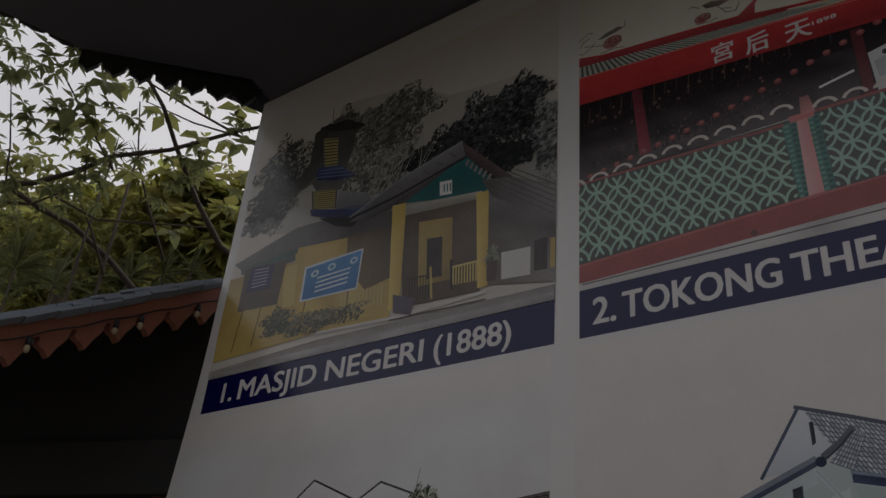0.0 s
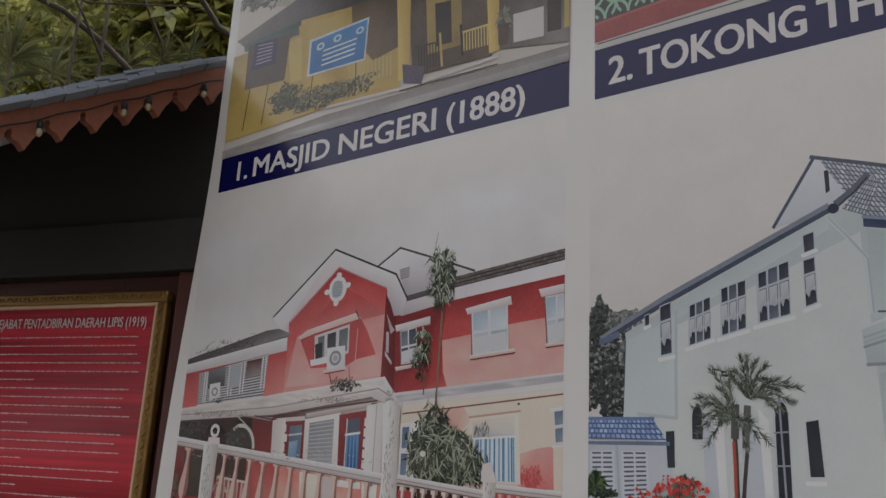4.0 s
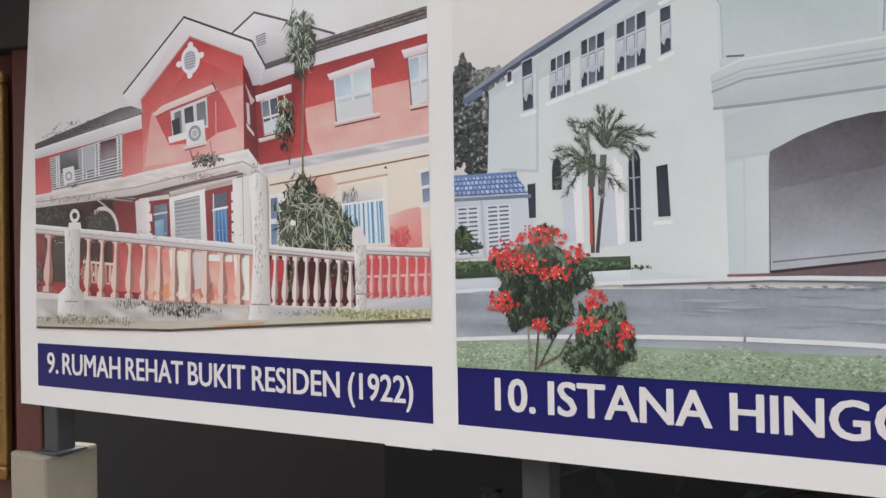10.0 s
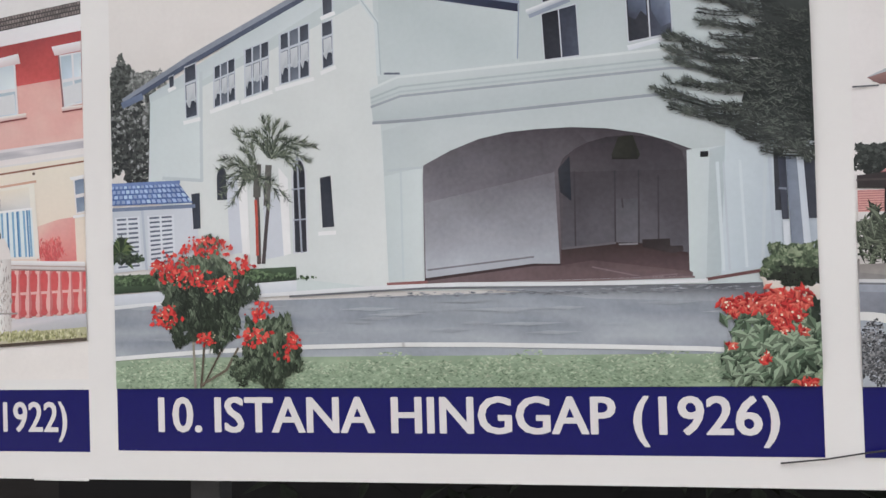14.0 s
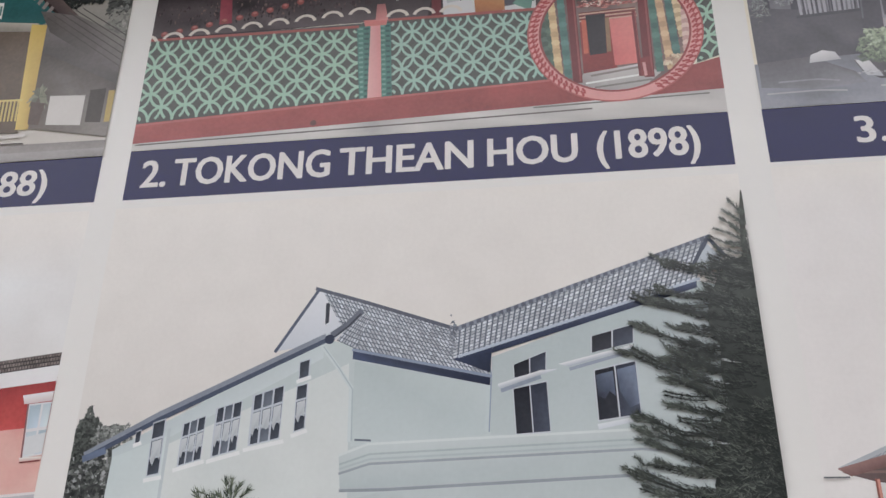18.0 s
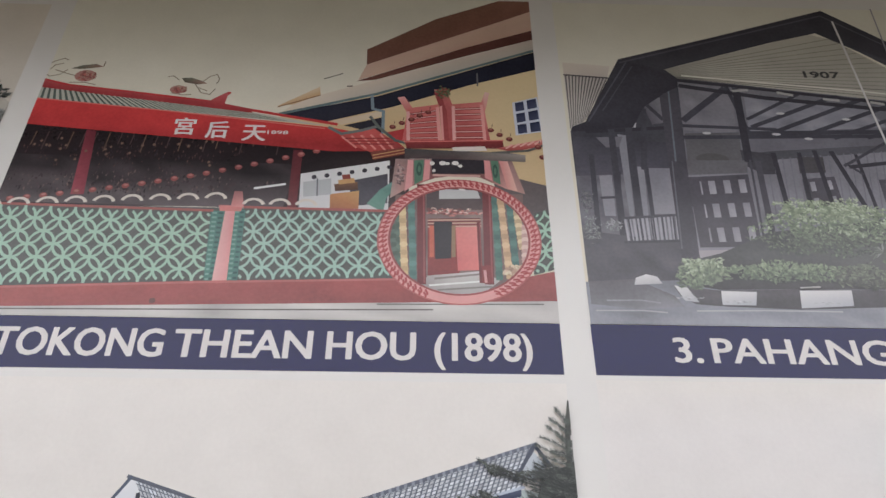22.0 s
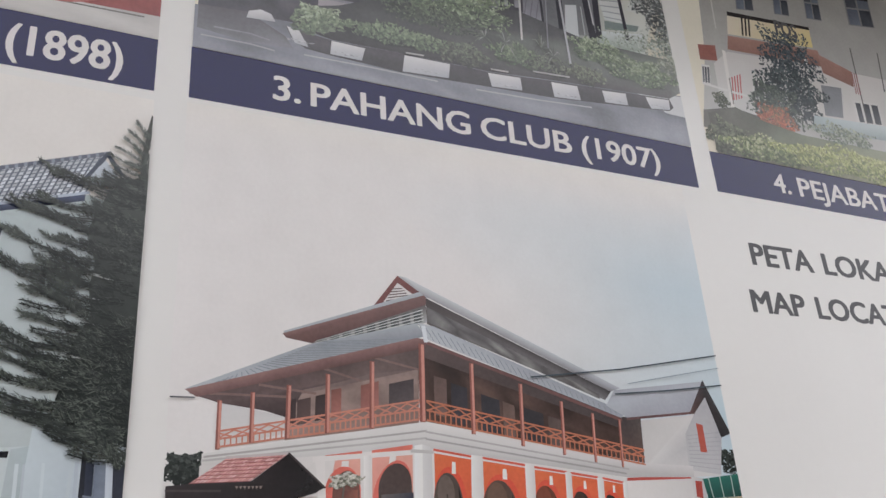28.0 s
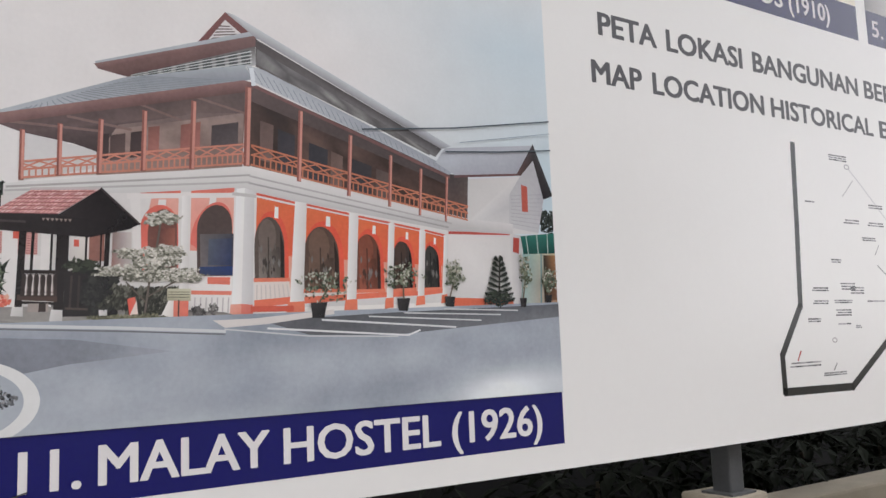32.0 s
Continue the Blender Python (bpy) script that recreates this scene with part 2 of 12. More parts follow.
def lettering(name, body, x0, x1, z0, cap, y, parent, material, weight=0.0, m=None, shear=0.0):
    """Words of the built-in font, stretched to run from x0 to x1, their capitals cap high on the line z0."""
    cu = bpy.data.curves.new(name, "FONT")
    cu.body, cu.shear, cu.resolution_u = body, shear, 3
    tmp = new(name, cu)
    dg = bpy.context.evaluated_depsgraph_get()
    me = bpy.data.meshes.new_from_object(tmp.evaluated_get(dg))
    bpy.data.objects.remove(tmp)
    xs = [v.co.x for v in me.vertices]
    lo, hi = min(xs), max(xs)
    w = weight * cap
    sx, sz = (x1 - x0 - 2 * w) / (hi - lo), (cap - 1.2 * w) / 0.73
    v = [(x0 + w + (p.co.x - lo) * sx, y, z0 + 0.6 * w + p.co.y * sz) for p in me.vertices]
    f = [tuple(p.vertices) for p in me.polygons]
    bpy.data.meshes.remove(me)
    strokes = ((0, 0), (-w, 0), (w, 0), (-w * 0.75, w * 0.5), (w * 0.75, -w * 0.5), (w * 0.75, w * 0.5), (-w * 0.75, -w * 0.5)) if w else ((0, 0),)
    group = list(range(len(v)))

    def find(i):
        while group[i] != i:
            group[i] = group[group[i]]
            i = group[i]
        return i

    for p in f:
        for i in p[1:]:
            group[find(i)] = find(p[0])
    for root in sorted({find(p[0]) for p in f}, key=lambda i: v[i][0]):
        faces = [p for p in f if find(p[0]) == root]
        used = sorted({i for p in faces for i in p})
        at, n = {i: j for j, i in enumerate(used)}, len(used)
        me = bpy.data.meshes.new(name)
        me.from_pydata([(v[i][0] + dx, y - 0.00002 * k, v[i][2] + dz) for k, (dx, dz) in enumerate(strokes) for i in used], [], [tuple(at[i] + k * n for i in p) for k in range(len(strokes)) for p in faces])
        if m is not None:
            me.transform(m)
        me.materials.append(material)
        ob = new(name, me)
        ob.parent = parent
        ob.matrix_parent_inverse = parent.matrix_basis.inverted()


# ---- printed pictures ----
def tint(c, k=1.0, fade_by=0.2):
    """The ink's own colour: a little faded towards grey, as on a print that has hung in daylight."""
    r = [(min(0.72, v * k) / 0.8) ** 1.2 * 0.8 for v in lin(c)]
    y = 0.25 * r[0] + 0.65 * r[1] + 0.1 * r[2]
    return tuple(v + (y - v) * fade_by for v in r)


def together(draw):
    """Marks the shapes that one call lays down as belonging together."""
    @functools.wraps(draw)
    def drawn(self, *args, **named):
        first = len(self.f)
        draw(self, *args, **named)
        self.runs.append((first, len(self.f)))
        return self
    return drawn


class Ink:
    """One printed thing in a picture: flat shapes laid over one another in the board's plane, cut off at the picture's edge."""

    def __init__(self, rect, y=-0.0004, picture=None):
        self.rect, self.y, self.picture = rect, y, picture
        self.v, self.f, self.c, self.runs = [], [], [], []

    def poly(self, pts, col, step=0.0000025):
        cols = col if isinstance(col[0], (tuple, list)) else [col] * len(pts)
        k = self.picture.lift if self.picture else 0
        ring = [(p[0], p[1], *tint([k + v * (255 - k) / 255 for v in c])) for p, c in zip(pts, cols)]
        x0, x1, z0, z1 = self.rect
        for k, lim, sgn in ((0, x0, 1), (0, x1, -1), (1, z0, 1), (1, z1, -1)):
            out = []
            for i, a in enumerate(ring):
                b = ring[(i + 1) % len(ring)]
                ina, inb = (a[k] - lim) * sgn >= 0, (b[k] - lim) * sgn >= 0
                if ina:
                    out.append(a)
                if ina != inb:
                    t = (lim - a[k]) / (b[k] - a[k])
                    out.append(tuple(u + t * (w - u) for u, w in zip(a, b)))
            ring = out
            if len(ring) < 3:
                return self
        self.y -= step
        n = len(self.v)
        self.v += [(p[0], self.y, p[1]) for p in ring]
        self.c += [(p[2], p[3], p[4], self.grain(p[2], p[3], p[4])) for p in ring]
        self.f.append(tuple(range(n, n + len(ring))))
        return self

    @staticmethod
    def grain(r, g, b):
        """How strongly the print's grain shows: more in dark ink than in pale."""
        return 1.0 - 0.86 * min(1.0, (0.25 * r + 0.65 * g + 0.1 * b) / 0.48)

    @staticmethod
    def at(q, u, v):
        """The place u across and v down a four-cornered field (tl, tr, br, bl)."""
        (ax, az), (bx, bz), (cx, cz), (dx, dz) = q
        return ((1 - v) * ((1 - u) * ax + u * bx) + v * ((1 - u) * dx + u * cx), (1 - v) * ((1 - u) * az + u * bz) + v * ((1 - u) * dz + u * cz))

    @together
    def wash(self, q, nu, nv, tone):
        """A field of softly changing colour: tone(u, v) gives it."""
        self.y -= 0.000005
        x0, x1, z0, z1 = self.rect
        if all(x0 <= p[0] <= x1 and z0 <= p[1] <= z1 for p in q):
            lift, n = (self.picture.lift if self.picture else 0), len(self.v)
            for j in range(nv + 1):
                for i in range(nu + 1):
                    x, z = self.at(q, i / nu, j / nv)
                    r, g, b = tint([lift + v * (255 - lift) / 255 for v in tone(i / nu, j / nv)])
                    self.v.append((x, self.y, z))
                    self.c.append((r, g, b, self.grain(r, g, b)))
            row = nu + 1
            self.f += [(n + j * row + i, n + j * row + i + 1, n + (j + 1) * row + i + 1, n + (j + 1) * row + i) for j in range(nv) for i in range(nu)]
            return self
        for j in range(nv):
            for i in range(nu):
                c = [((i + a) / nu, (j + b) / nv) for a, b in ((0, 0), (1, 0), (1, 1), (0, 1))]
                self.poly([self.at(q, *p) for p in c], [tone(*p) for p in c], 0)
        return self

    def cell(self, q, u0, u1, v0, v1, col):
        return self.poly([self.at(q, u0, v0), self.at(q, u1, v0), self.at(q, u1, v1), self.at(q, u0, v1)], col, 0)

    @together
    def line(self, pts, w, col, step=0.000002):
        self.y -= step
        for (ax, az), (bx, bz) in zip(pts, pts[1:]):
            d = math.hypot(bx - ax, bz - az) or 1
            ox, oz = -(bz - az) / d * w / 2, (bx - ax) / d * w / 2
            ex, ez = (bx - ax) / d * w * 0.3, (bz - az) / d * w * 0.3
            self.poly([(ax + ox - ex, az + oz - ez), (bx + ox + ex, bz + oz + ez), (bx - ox + ex, bz - oz + ez), (ax - ox - ex, az - oz - ez)], col, 0.0000001)
        return self

    @together
    def bars(self, q, n, share, col, v0=0.0, v1=1.0):
        self.y -= 0.000005
        for i in range(n):
            self.cell(q, (i + 0.5 - share / 2) / n, (i + 0.5 + share / 2) / n, v0, v1, col)
        return self

    @together
    def slats(self, q, n, share, col, u0=0.0, u1=1.0):
        self.y -= 0.000005
        for i in range(n):
            self.cell(q, u0, u1, (i + 0.5 - share / 2) / n, (i + 0.5 + share / 2) / n, col)
        return self

    @together
    def window(self, q, nx, ny, glass, frame, rim=0.08, glass2=None):
        self.poly(q, frame)
        for i in range(nx):
            for j in range(ny):
                g = glass if glass2 is None or (i + j) % 2 == 0 else glass2
                r = rim / 2
                self.poly([self.at(q, (i + r * 1.3) / nx if i else r, (j + r) / ny), self.at(q, (i + 1 - r * 1.3) / nx, (j + r) / ny),
                           self.at(q, (i + 1 - r * 1.3) / nx, (j + 1 - r) / ny), self.at(q, (i + r * 1.3) / nx if i else r, (j + 1 - r) / ny)],
                          [g, g, tuple(min(255, v + 25) for v in g), tuple(min(255, v + 14) for v in g)])
        return self

    @together
    def tiles(self, q, nu, nv, light, dark, seed=1, wide=0.72, tall=0.69, stagger=0.5):
        """Rows of curved roof tiles: a light back and a dark foot to each."""
        rnd = random.Random(seed)
        self.poly(q, dark)
        self.y -= 0.000005
        for j in range(nv):
            for i in range(nu):
                k = rnd.uniform(0.86, 1.1)
                c = tuple(min(255, v * k) for v in light)
                s = stagger * (j % 2) / nu
                self.cell(q, min(1, i / nu + s), min(1, (i + wide) / nu + s), (j + 0.05) / nv, (j + 0.05 + tall) / nv, c)
        return self

    @together
    def leaves(self, c, n, size, cols, aspect=2.4, lean=None, spread=3.2, seed=1, core=0.0, base=True):
        """A mass of small leaves about (x, z, half width, half height)."""
        rnd = random.Random(seed)
        x, z, rx, rz = c
        size *= 0.42
        mean = [sum(q[i] for q in cols) / len(cols) for i in range(3)]
        if base and n >= 90:
            for _ in range(n // 5):
                a, r = rnd.uniform(0, math.tau), rnd.random() ** 0.6 * 0.86
                px, pz, s, q = x + rx * r * math.cos(a), z + rz * r * math.sin(a), size * rnd.uniform(1.0, 2.4), rnd.uniform(0.78, 1.0)
                self.poly([(px + s * rnd.uniform(0.5, 1.3) * math.cos(b * 0.785), pz + s * rnd.uniform(0.4, 1.1) * math.sin(b * 0.785)) for b in range(8)], tuple(v * q for v in mean), 0.0000002)
        for _ in range(int(n * 4.2)):
            a, r = rnd.uniform(0, math.tau), (core + (1 - core) * rnd.random()) ** 0.6
            k = 1 + 0.18 * math.sin(5 * a + seed) + 0.12 * math.sin(9 * a + 2 * seed)
            px, pz = x + rx * r * k * math.cos(a), z + rz * r * k * math.sin(a)
            t = (rnd.uniform(-spread, spread) / 2 + (lean if lean is not None else 0))
            s = size * rnd.uniform(0.55, 1.35)
            ux, uz = math.cos(t) * s, math.sin(t) * s
            vx, vz = -uz / aspect, ux / aspect
            clump = noise.noise(Vector((px * 0.55 / size, pz * 0.75 / size, seed * 1.7)))
            col = cols[min(len(cols) - 1, int(len(cols) * min(0.999, max(0, 0.48 + 0.26 * math.sin(a) * r + 0.75 * clump + rnd.uniform(-0.3, 0.3)))))]
            col = [0.78 * p + 0.22 * q for p, q in zip(col, mean)]
            kk = rnd.uniform(0.9, 1.1)
            self.poly([(px - ux, pz - uz), (px + vx, pz + vz), (px + ux, pz + uz), (px - vx, pz - vz)], tuple(min(255, q * kk) for q in col), 0.0000002)
        return self

    @together
    def foliage(self, c, n, size, cols, seed, lean, spread, aspect):
        """Leaves large enough to tell apart, each with a lit and a shaded half; the lower ones lie behind and darker."""
        rnd = random.Random(seed)
        x, z, rx, rz = c
        spots = []
        for _ in range(n):
            a, r = rnd.uniform(0, math.tau), rnd.random() ** 0.55
            q = 1 + 0.16 * math.sin(5 * a + seed) + 0.1 * math.sin(9 * a + 2 * seed)
            spots.append((rnd.random(), x + rx * r * q * math.cos(a), z + rz * r * q * math.sin(a)))
        for depth, px, pz in sorted(spots):
            t, s = lean + rnd.uniform(-spread, spread) / 2, size * rnd.uniform(0.35, 0.65)
            ux, uz = math.cos(t) * s, math.sin(t) * s
            vx, vz = -uz / aspect, ux / aspect
            col = cols[min(len(cols) - 1, int(len(cols) * min(0.999, max(0.0, depth * 0.8 + rnd.uniform(-0.1, 0.3)))))]
            tip, root, mid = (px + ux, pz + uz), (px - ux, pz - uz), (px - ux * 0.1, pz - uz * 0.1)
            k = 1.12 if vz > 0 else 0.82
            self.poly([root, (mid[0] + vx, mid[1] + vz), tip], tuple(min(255, v * k) for v in col), 0.0000002)
            self.poly([root, (mid[0] - vx, mid[1] - vz), tip], tuple(min(255, v * (1.94 - k)) for v in col), 0.0000002)
        return self

    @together
    def crown(self, c, n, size, cols, seed=1, droop=0.35):
        """Long narrow leaves springing from one point, as on a palm or a dracaena."""
        rnd = random.Random(seed)
        x, z, rx, rz = c
        for i in range(n):
            a = math.pi * (-0.25 + 1.5 * (i + rnd.random()) / n)
            k = rnd.uniform(0.6, 1.05)
            tx, tz = x + rx * k * math.cos(a), z + rz * k * (math.sin(a) - droop * abs(math.cos(a)))
            mx, mz = x + 0.55 * rx * k * math.cos(a), z + rz * 0.62 * k * math.sin(a)
            d = math.hypot(tx - x, tz - z) or 1
            ox, oz = -(tz - z) / d * size, (tx - x) / d * size
            self.poly([(x, z), (mx + ox, mz + oz), (tx, tz), (mx - ox, mz - oz)], rnd.choice(cols), 0.0000002)
        return self

    @together
    def frond(self, base, tip, lift, n, length, col, w=0.0035, rib=None):
        """A feather-like palm leaf, bent over, with leaflets on both sides."""
        (x0, z0), (x1, z1) = base, tip
        mid = ((x0 + x1) / 2, (z0 + z1) / 2 + lift)
        pts = [((1 - t) ** 2 * x0 + 2 * t * (1 - t) * mid[0] + t * t * x1, (1 - t) ** 2 * z0 + 2 * t * (1 - t) * mid[1] + t * t * z1) for t in [i / n for i in range(n + 1)]]
        self.line(pts[::2] if len(pts) % 2 else pts, rib or w, col, 0.0000006)
        for i, ((ax, az), (bx, bz)) in enumerate(zip(pts[1:], pts[2:] + [pts[-1]])):
            d = math.hypot(bx - ax, bz - az) or 1
            tx, tz = ((bx - ax) / d, (bz - az) / d) if (bx, bz) != (ax, az) else ((x1 - x0), (z1 - z0))
            k = length * math.sin(math.pi * (0.15 + 0.8 * i / n))
            for s in (-1, 1):
                ex, ez = ax + k * (0.6 * tx - s * 0.8 * tz), az + k * (0.6 * tz + s * 0.8 * tx) - 0.25 * k
                self.poly([(ax - tx * w, az - tz * w), (ex, ez), (ax + tx * w, az + tz * w)], col, 0.00000005)
        return self

    @together
    def spray(self, c, n, width, cols, seed, droop):
        """Sword-shaped leaves arching out of one point and hanging at the tips."""
        rnd = random.Random(seed)
        x, z, rx, rz = c
        for i in range(n):
            s, k = rnd.uniform(-1, 1), rnd.uniform(0.65, 1.05)
            mx, mz = x + 0.5 * rx * k * s, z + rz * k * (0.62 - 0.3 * abs(s)) * (1.0 if droop < 1 else 0.5)
            tx, tz = x + rx * k * s, z + rz * k * (0.95 - droop * 1.3 * abs(s) ** 0.8 - (0.5 if droop > 1 else 0.0))
            d = math.hypot(tx - x, tz - z) or 1
            ox, oz = -(tz - z) / d * width, (tx - x) / d * width
            col = rnd.choice(cols)
            self.poly([(x - ox * 0.6, z - oz * 0.6), (x + ox * 0.6, z + oz * 0.6), (mx + ox, mz + oz), (mx - ox, mz - oz)], col, 0.0000001)
            self.poly([(mx + ox, mz + oz), (tx, tz), (mx - ox, mz - oz)], tuple(min(255, v * 1.12) for v in col), 0.0000001)
        return self

    @together
    def bough(self, pts, n, length, cols, rnd, thick):
        """A needled bough along a bent line: brushes of fine needles swept towards the tip."""
        path = [Vector(p) for p in pts]
        legs = len(path) - 1
        self.line(pts, thick * 0.35, cols[0], 0.0000004)
        for i in range(n):
            t = rnd.random() ** 0.85 * legs * 0.999
            j = int(t)
            d = (path[j + 1] - path[j])
            p = path[j] + d * (t - j)
            d = d.normalized()
            s = Vector((-d.y, d.x))
            taper = 1.0 - 0.62 * t / legs
            p = p + s * rnd.uniform(-1, 1) * thick * taper
            e = d * rnd.uniform(0.3, 1.0) + s * rnd.uniform(-0.8, 0.8) + Vector((0, 0.34))
            e = p + e.normalized() * length * rnd.uniform(0.6, 1.1) * (0.6 + 0.4 * taper)
            w = s * length * 0.07
            self.poly([tuple(p - w), tuple(e), tuple(p + w)], rnd.choice(cols), 0.00000004)
        return self

    def disc(self, c, col, a0=0.0, a1=math.tau, n=28):
        x, z, rx, rz = c
        pts = [(x + rx * math.cos(a0 + (a1 - a0) * i / n), z + rz * math.sin(a0 + (a1 - a0) * i / n)) for i in range(n if a1 - a0 > 6.2 else n + 1)]
        return self.poly(pts, col)

    @together
    def ring(self, c, share, col, a0=0.0, a1=math.tau, n=40):
        x, z, rx, rz = c
        self.y -= 0.000005
        for i in range(n):
            a, b = a0 + (a1 - a0) * i / n, a0 + (a1 - a0) * (i + 1) / n
            k = 1 - share
            self.poly([(x + rx * math.cos(a), z + rz * math.sin(a)), (x + rx * math.cos(b), z + rz * math.sin(b)),
                       (x + k * rx * math.cos(b), z + k * rz * math.sin(b)), (x + k * rx * math.cos(a), z + k * rz * math.sin(a))], col, 0)
        return self

    def arch(self, foot_l, foot_r, spring, rise, col, n=14):
        """An opening with straight sides and a round head."""
        (xl, zl), (xr, zr) = foot_l, foot_r
        pts = [(xl, zl)]
        for i in range(n + 1):
            a = math.pi * (1 - i / n)
            t = (1 + math.cos(a)) / 2
            pts.append((xl + (xr - xl) * t, spring[0] + (spring[1] - spring[0]) * t + rise * math.sin(a)))
        pts.append((xr, zr))
        return self.poly(pts, col)

    @together
    def balusters(self, q, n, col, shade, wide=0.62):
        outline = ((0, 0.5), (0.07, 0.5), (0.09, 0.26), (0.22, 0.2), (0.42, 0.3), (0.66, 0.5), (0.8, 0.44), (0.88, 0.2), (0.92, 0.48), (1, 0.5))
        for i in range(n):
            u = (i + 0.5) / n
            k = wide / n
            self.poly([self.at(q, u - w * k, v) for v, w in outline] + [self.at(q, u + w * k, v) for v, w in outline[::-1]], col)
            self.poly([self.at(q, u + w * k * 0.2, v) for v, w in outline] + [self.at(q, u + w * k, v) for v, w in outline[::-1]], shade)
        return self

    @together
    def trellis(self, q, bays, col, w):
        """A rail of bays, each with a crossed brace over short uprights."""
        for i in range(bays):
            u0, u1 = i / bays, (i + 1) / bays
            self.line([self.at(q, u0, 0.12), self.at(q, u1, 0.5)], w, col).line([self.at(q, u0, 0.5), self.at(q, u1, 0.12)], w, col)
            for k in range(3):
                u = u0 + (u1 - u0) * (k + 0.5) / 3
                self.line([self.at(q, u, 0.5), self.at(q, u, 0.95)], w, col)
        for v in (0.06, 0.5, 0.95):
            self.line([self.at(q, 0, v), self.at(q, 1, v)], w * 1.3, col)
        return self

    @together
    def circles(self, q, nx, ny, col, share=0.2):
        """A pierced screen of circles that overlap into four-leaved flowers."""
        for j in range(ny + 1):
            for i in range(nx + 1):
                if (i + j) % 2:
                    continue
                self.y -= 0.000001
                for s in range(20):
                    a, b = math.tau * s / 20, math.tau * (s + 1) / 20
                    ring = [((i + r * math.cos(t)) / nx, (j + r * math.sin(t)) / ny) for t, r in ((a, 1 + share / 2), (b, 1 + share / 2), (b, 1 - share / 2), (a, 1 - share / 2))]
                    if all(-0.001 <= u <= 1.001 and -0.001 <= v <= 1.001 for u, v in ring):
                        self.poly([self.at(q, u, v) for u, v in ring], col, 0)
        return self

    def done(self, name, parent=None, material=None):
        """One object for the printed thing."""
        return self.made(name, self.f, parent, material)

    def apart(self, name):
        """Each shape an object of its own: for walls, piers and mouldings that can be told apart."""
        whole = dict(self.runs)
        i = 0
        while i < len(self.f):
            j = max(i + 1, whole.get(i, 0))
            self.made(name, self.f[i:j])
            i = j

    def made(self, name, faces, parent=None, material=None):
        # corners that meet in place and colour are one
        place, corners, rings = {}, [], []
        for f in faces:
            ring = []
            for i in f:
                key = tuple(round(k, 6) for k in self.v[i] + self.c[i])
                if key not in place:
                    place[key] = len(corners)
                    corners.append(i)
                if place[key] not in ring:
                    ring.append(place[key])
            if len(ring) > 2:
                rings.append(tuple(ring))
        me = bpy.data.meshes.new(name)
        me.from_pydata([self.v[i] for i in corners], [], rings)
        at = me.color_attributes.new("ink", "FLOAT_COLOR", "POINT")
        at.data.foreach_set("color", [k for i in corners for k in self.c[i]])
        me.materials.append(material or INK)
        ob = new(name, me)
        ob.parent = parent or self.picture.ob
        ob.matrix_parent_inverse = ob.parent.matrix_basis.inverted()
        if self.picture:
            self.picture.y = self.y - 0.00002
        return ob


def cloud(a, b, scale, seed, lean=0.0, bias=0.0):
    """A tone that drifts between two colours like thin cloud; lean shifts it down the field."""
    def tone(u, v):
        t = 0.5 + bias + 0.75 * noise.noise(Vector((u * scale, v * scale, seed))) + 0.4 * noise.noise(Vector((u * scale * 2.6, v * scale * 2.6, seed + 7))) + lean * (v - 0.5)
        t = max(0.0, min(1.0, t))
        return tuple(p + (q - p) * t for p, q in zip(a, b))
    return tone


def fade(tone, edge, top=0.25):
    """Let a tone dissolve into the sheet's white towards the top of the field."""
    def made(u, v):
        t = min(1.0, v / top)
        t = t * t * (3 - 2 * t)
        return tuple(p + (q - p) * t for p, q in zip(edge, tone(u, v)))
    return made


class Picture:
    """A photograph on the sheet: a toned ground over which the things in it are printed one after another."""

    def __init__(self, rect, colours, label, lift=0):
        # lift pales the inks, haze of reflections on the sheet put into their colour
        self.lift = lift
        self.rect, self.y, x0, x1, z0, z1 = rect, -0.0004, *rect
        self.ob = None
        ink = Ink(rect, -0.0003)
        ink.poly([(x0, z1), (x1, z1), (x1, z0), (x0, z0)], colours)
        self.ob = tagged(ink.done("photograph", board), label)

    def start(self):
        return Ink(self.rect, self.y, self)


# ---- ground ----
bm = bmesh.new()
bmesh.ops.create_grid(bm, x_segments=60, y_segments=60, size=300)
for v in bm.verts:
    r = max(0, math.hypot(v.co.x, v.co.y) - 12)
    v.co.z = min(6, 0.02 * r) * noise.noise(Vector((v.co.x * 0.02, v.co.y * 0.02, 0))) - 0.002
tagged(part("ground", bm, GROUND), "packed earth and thin grass round the display", "ground", kind="structure")
tagged(part("pavement", box((-9, -6.5, -0.05), (11, -0.25, 0.025), bevel=0.01), PAVING), "worn grey concrete walkway before the display", "pavement", kind="structure")

# ---- the billboard ----
LEFT_TOP, LEFT_FOOT, RIGHT, FOOT, TOP = -1.505, -1.595, 6.05, 1.238, 4.03
board = thing("billboard", "long white vinyl billboard with captioned photographs of historic buildings", "billboard", (0, 0.1, 0))


def left_edge(z):
    """The sheet's left edge swings out a little towards its foot."""
    t = max(0, min(1, (3.0 - z) / 1.5))
    return LEFT_TOP + (LEFT_FOOT - LEFT_TOP) * t * t * (3 - 2 * t)


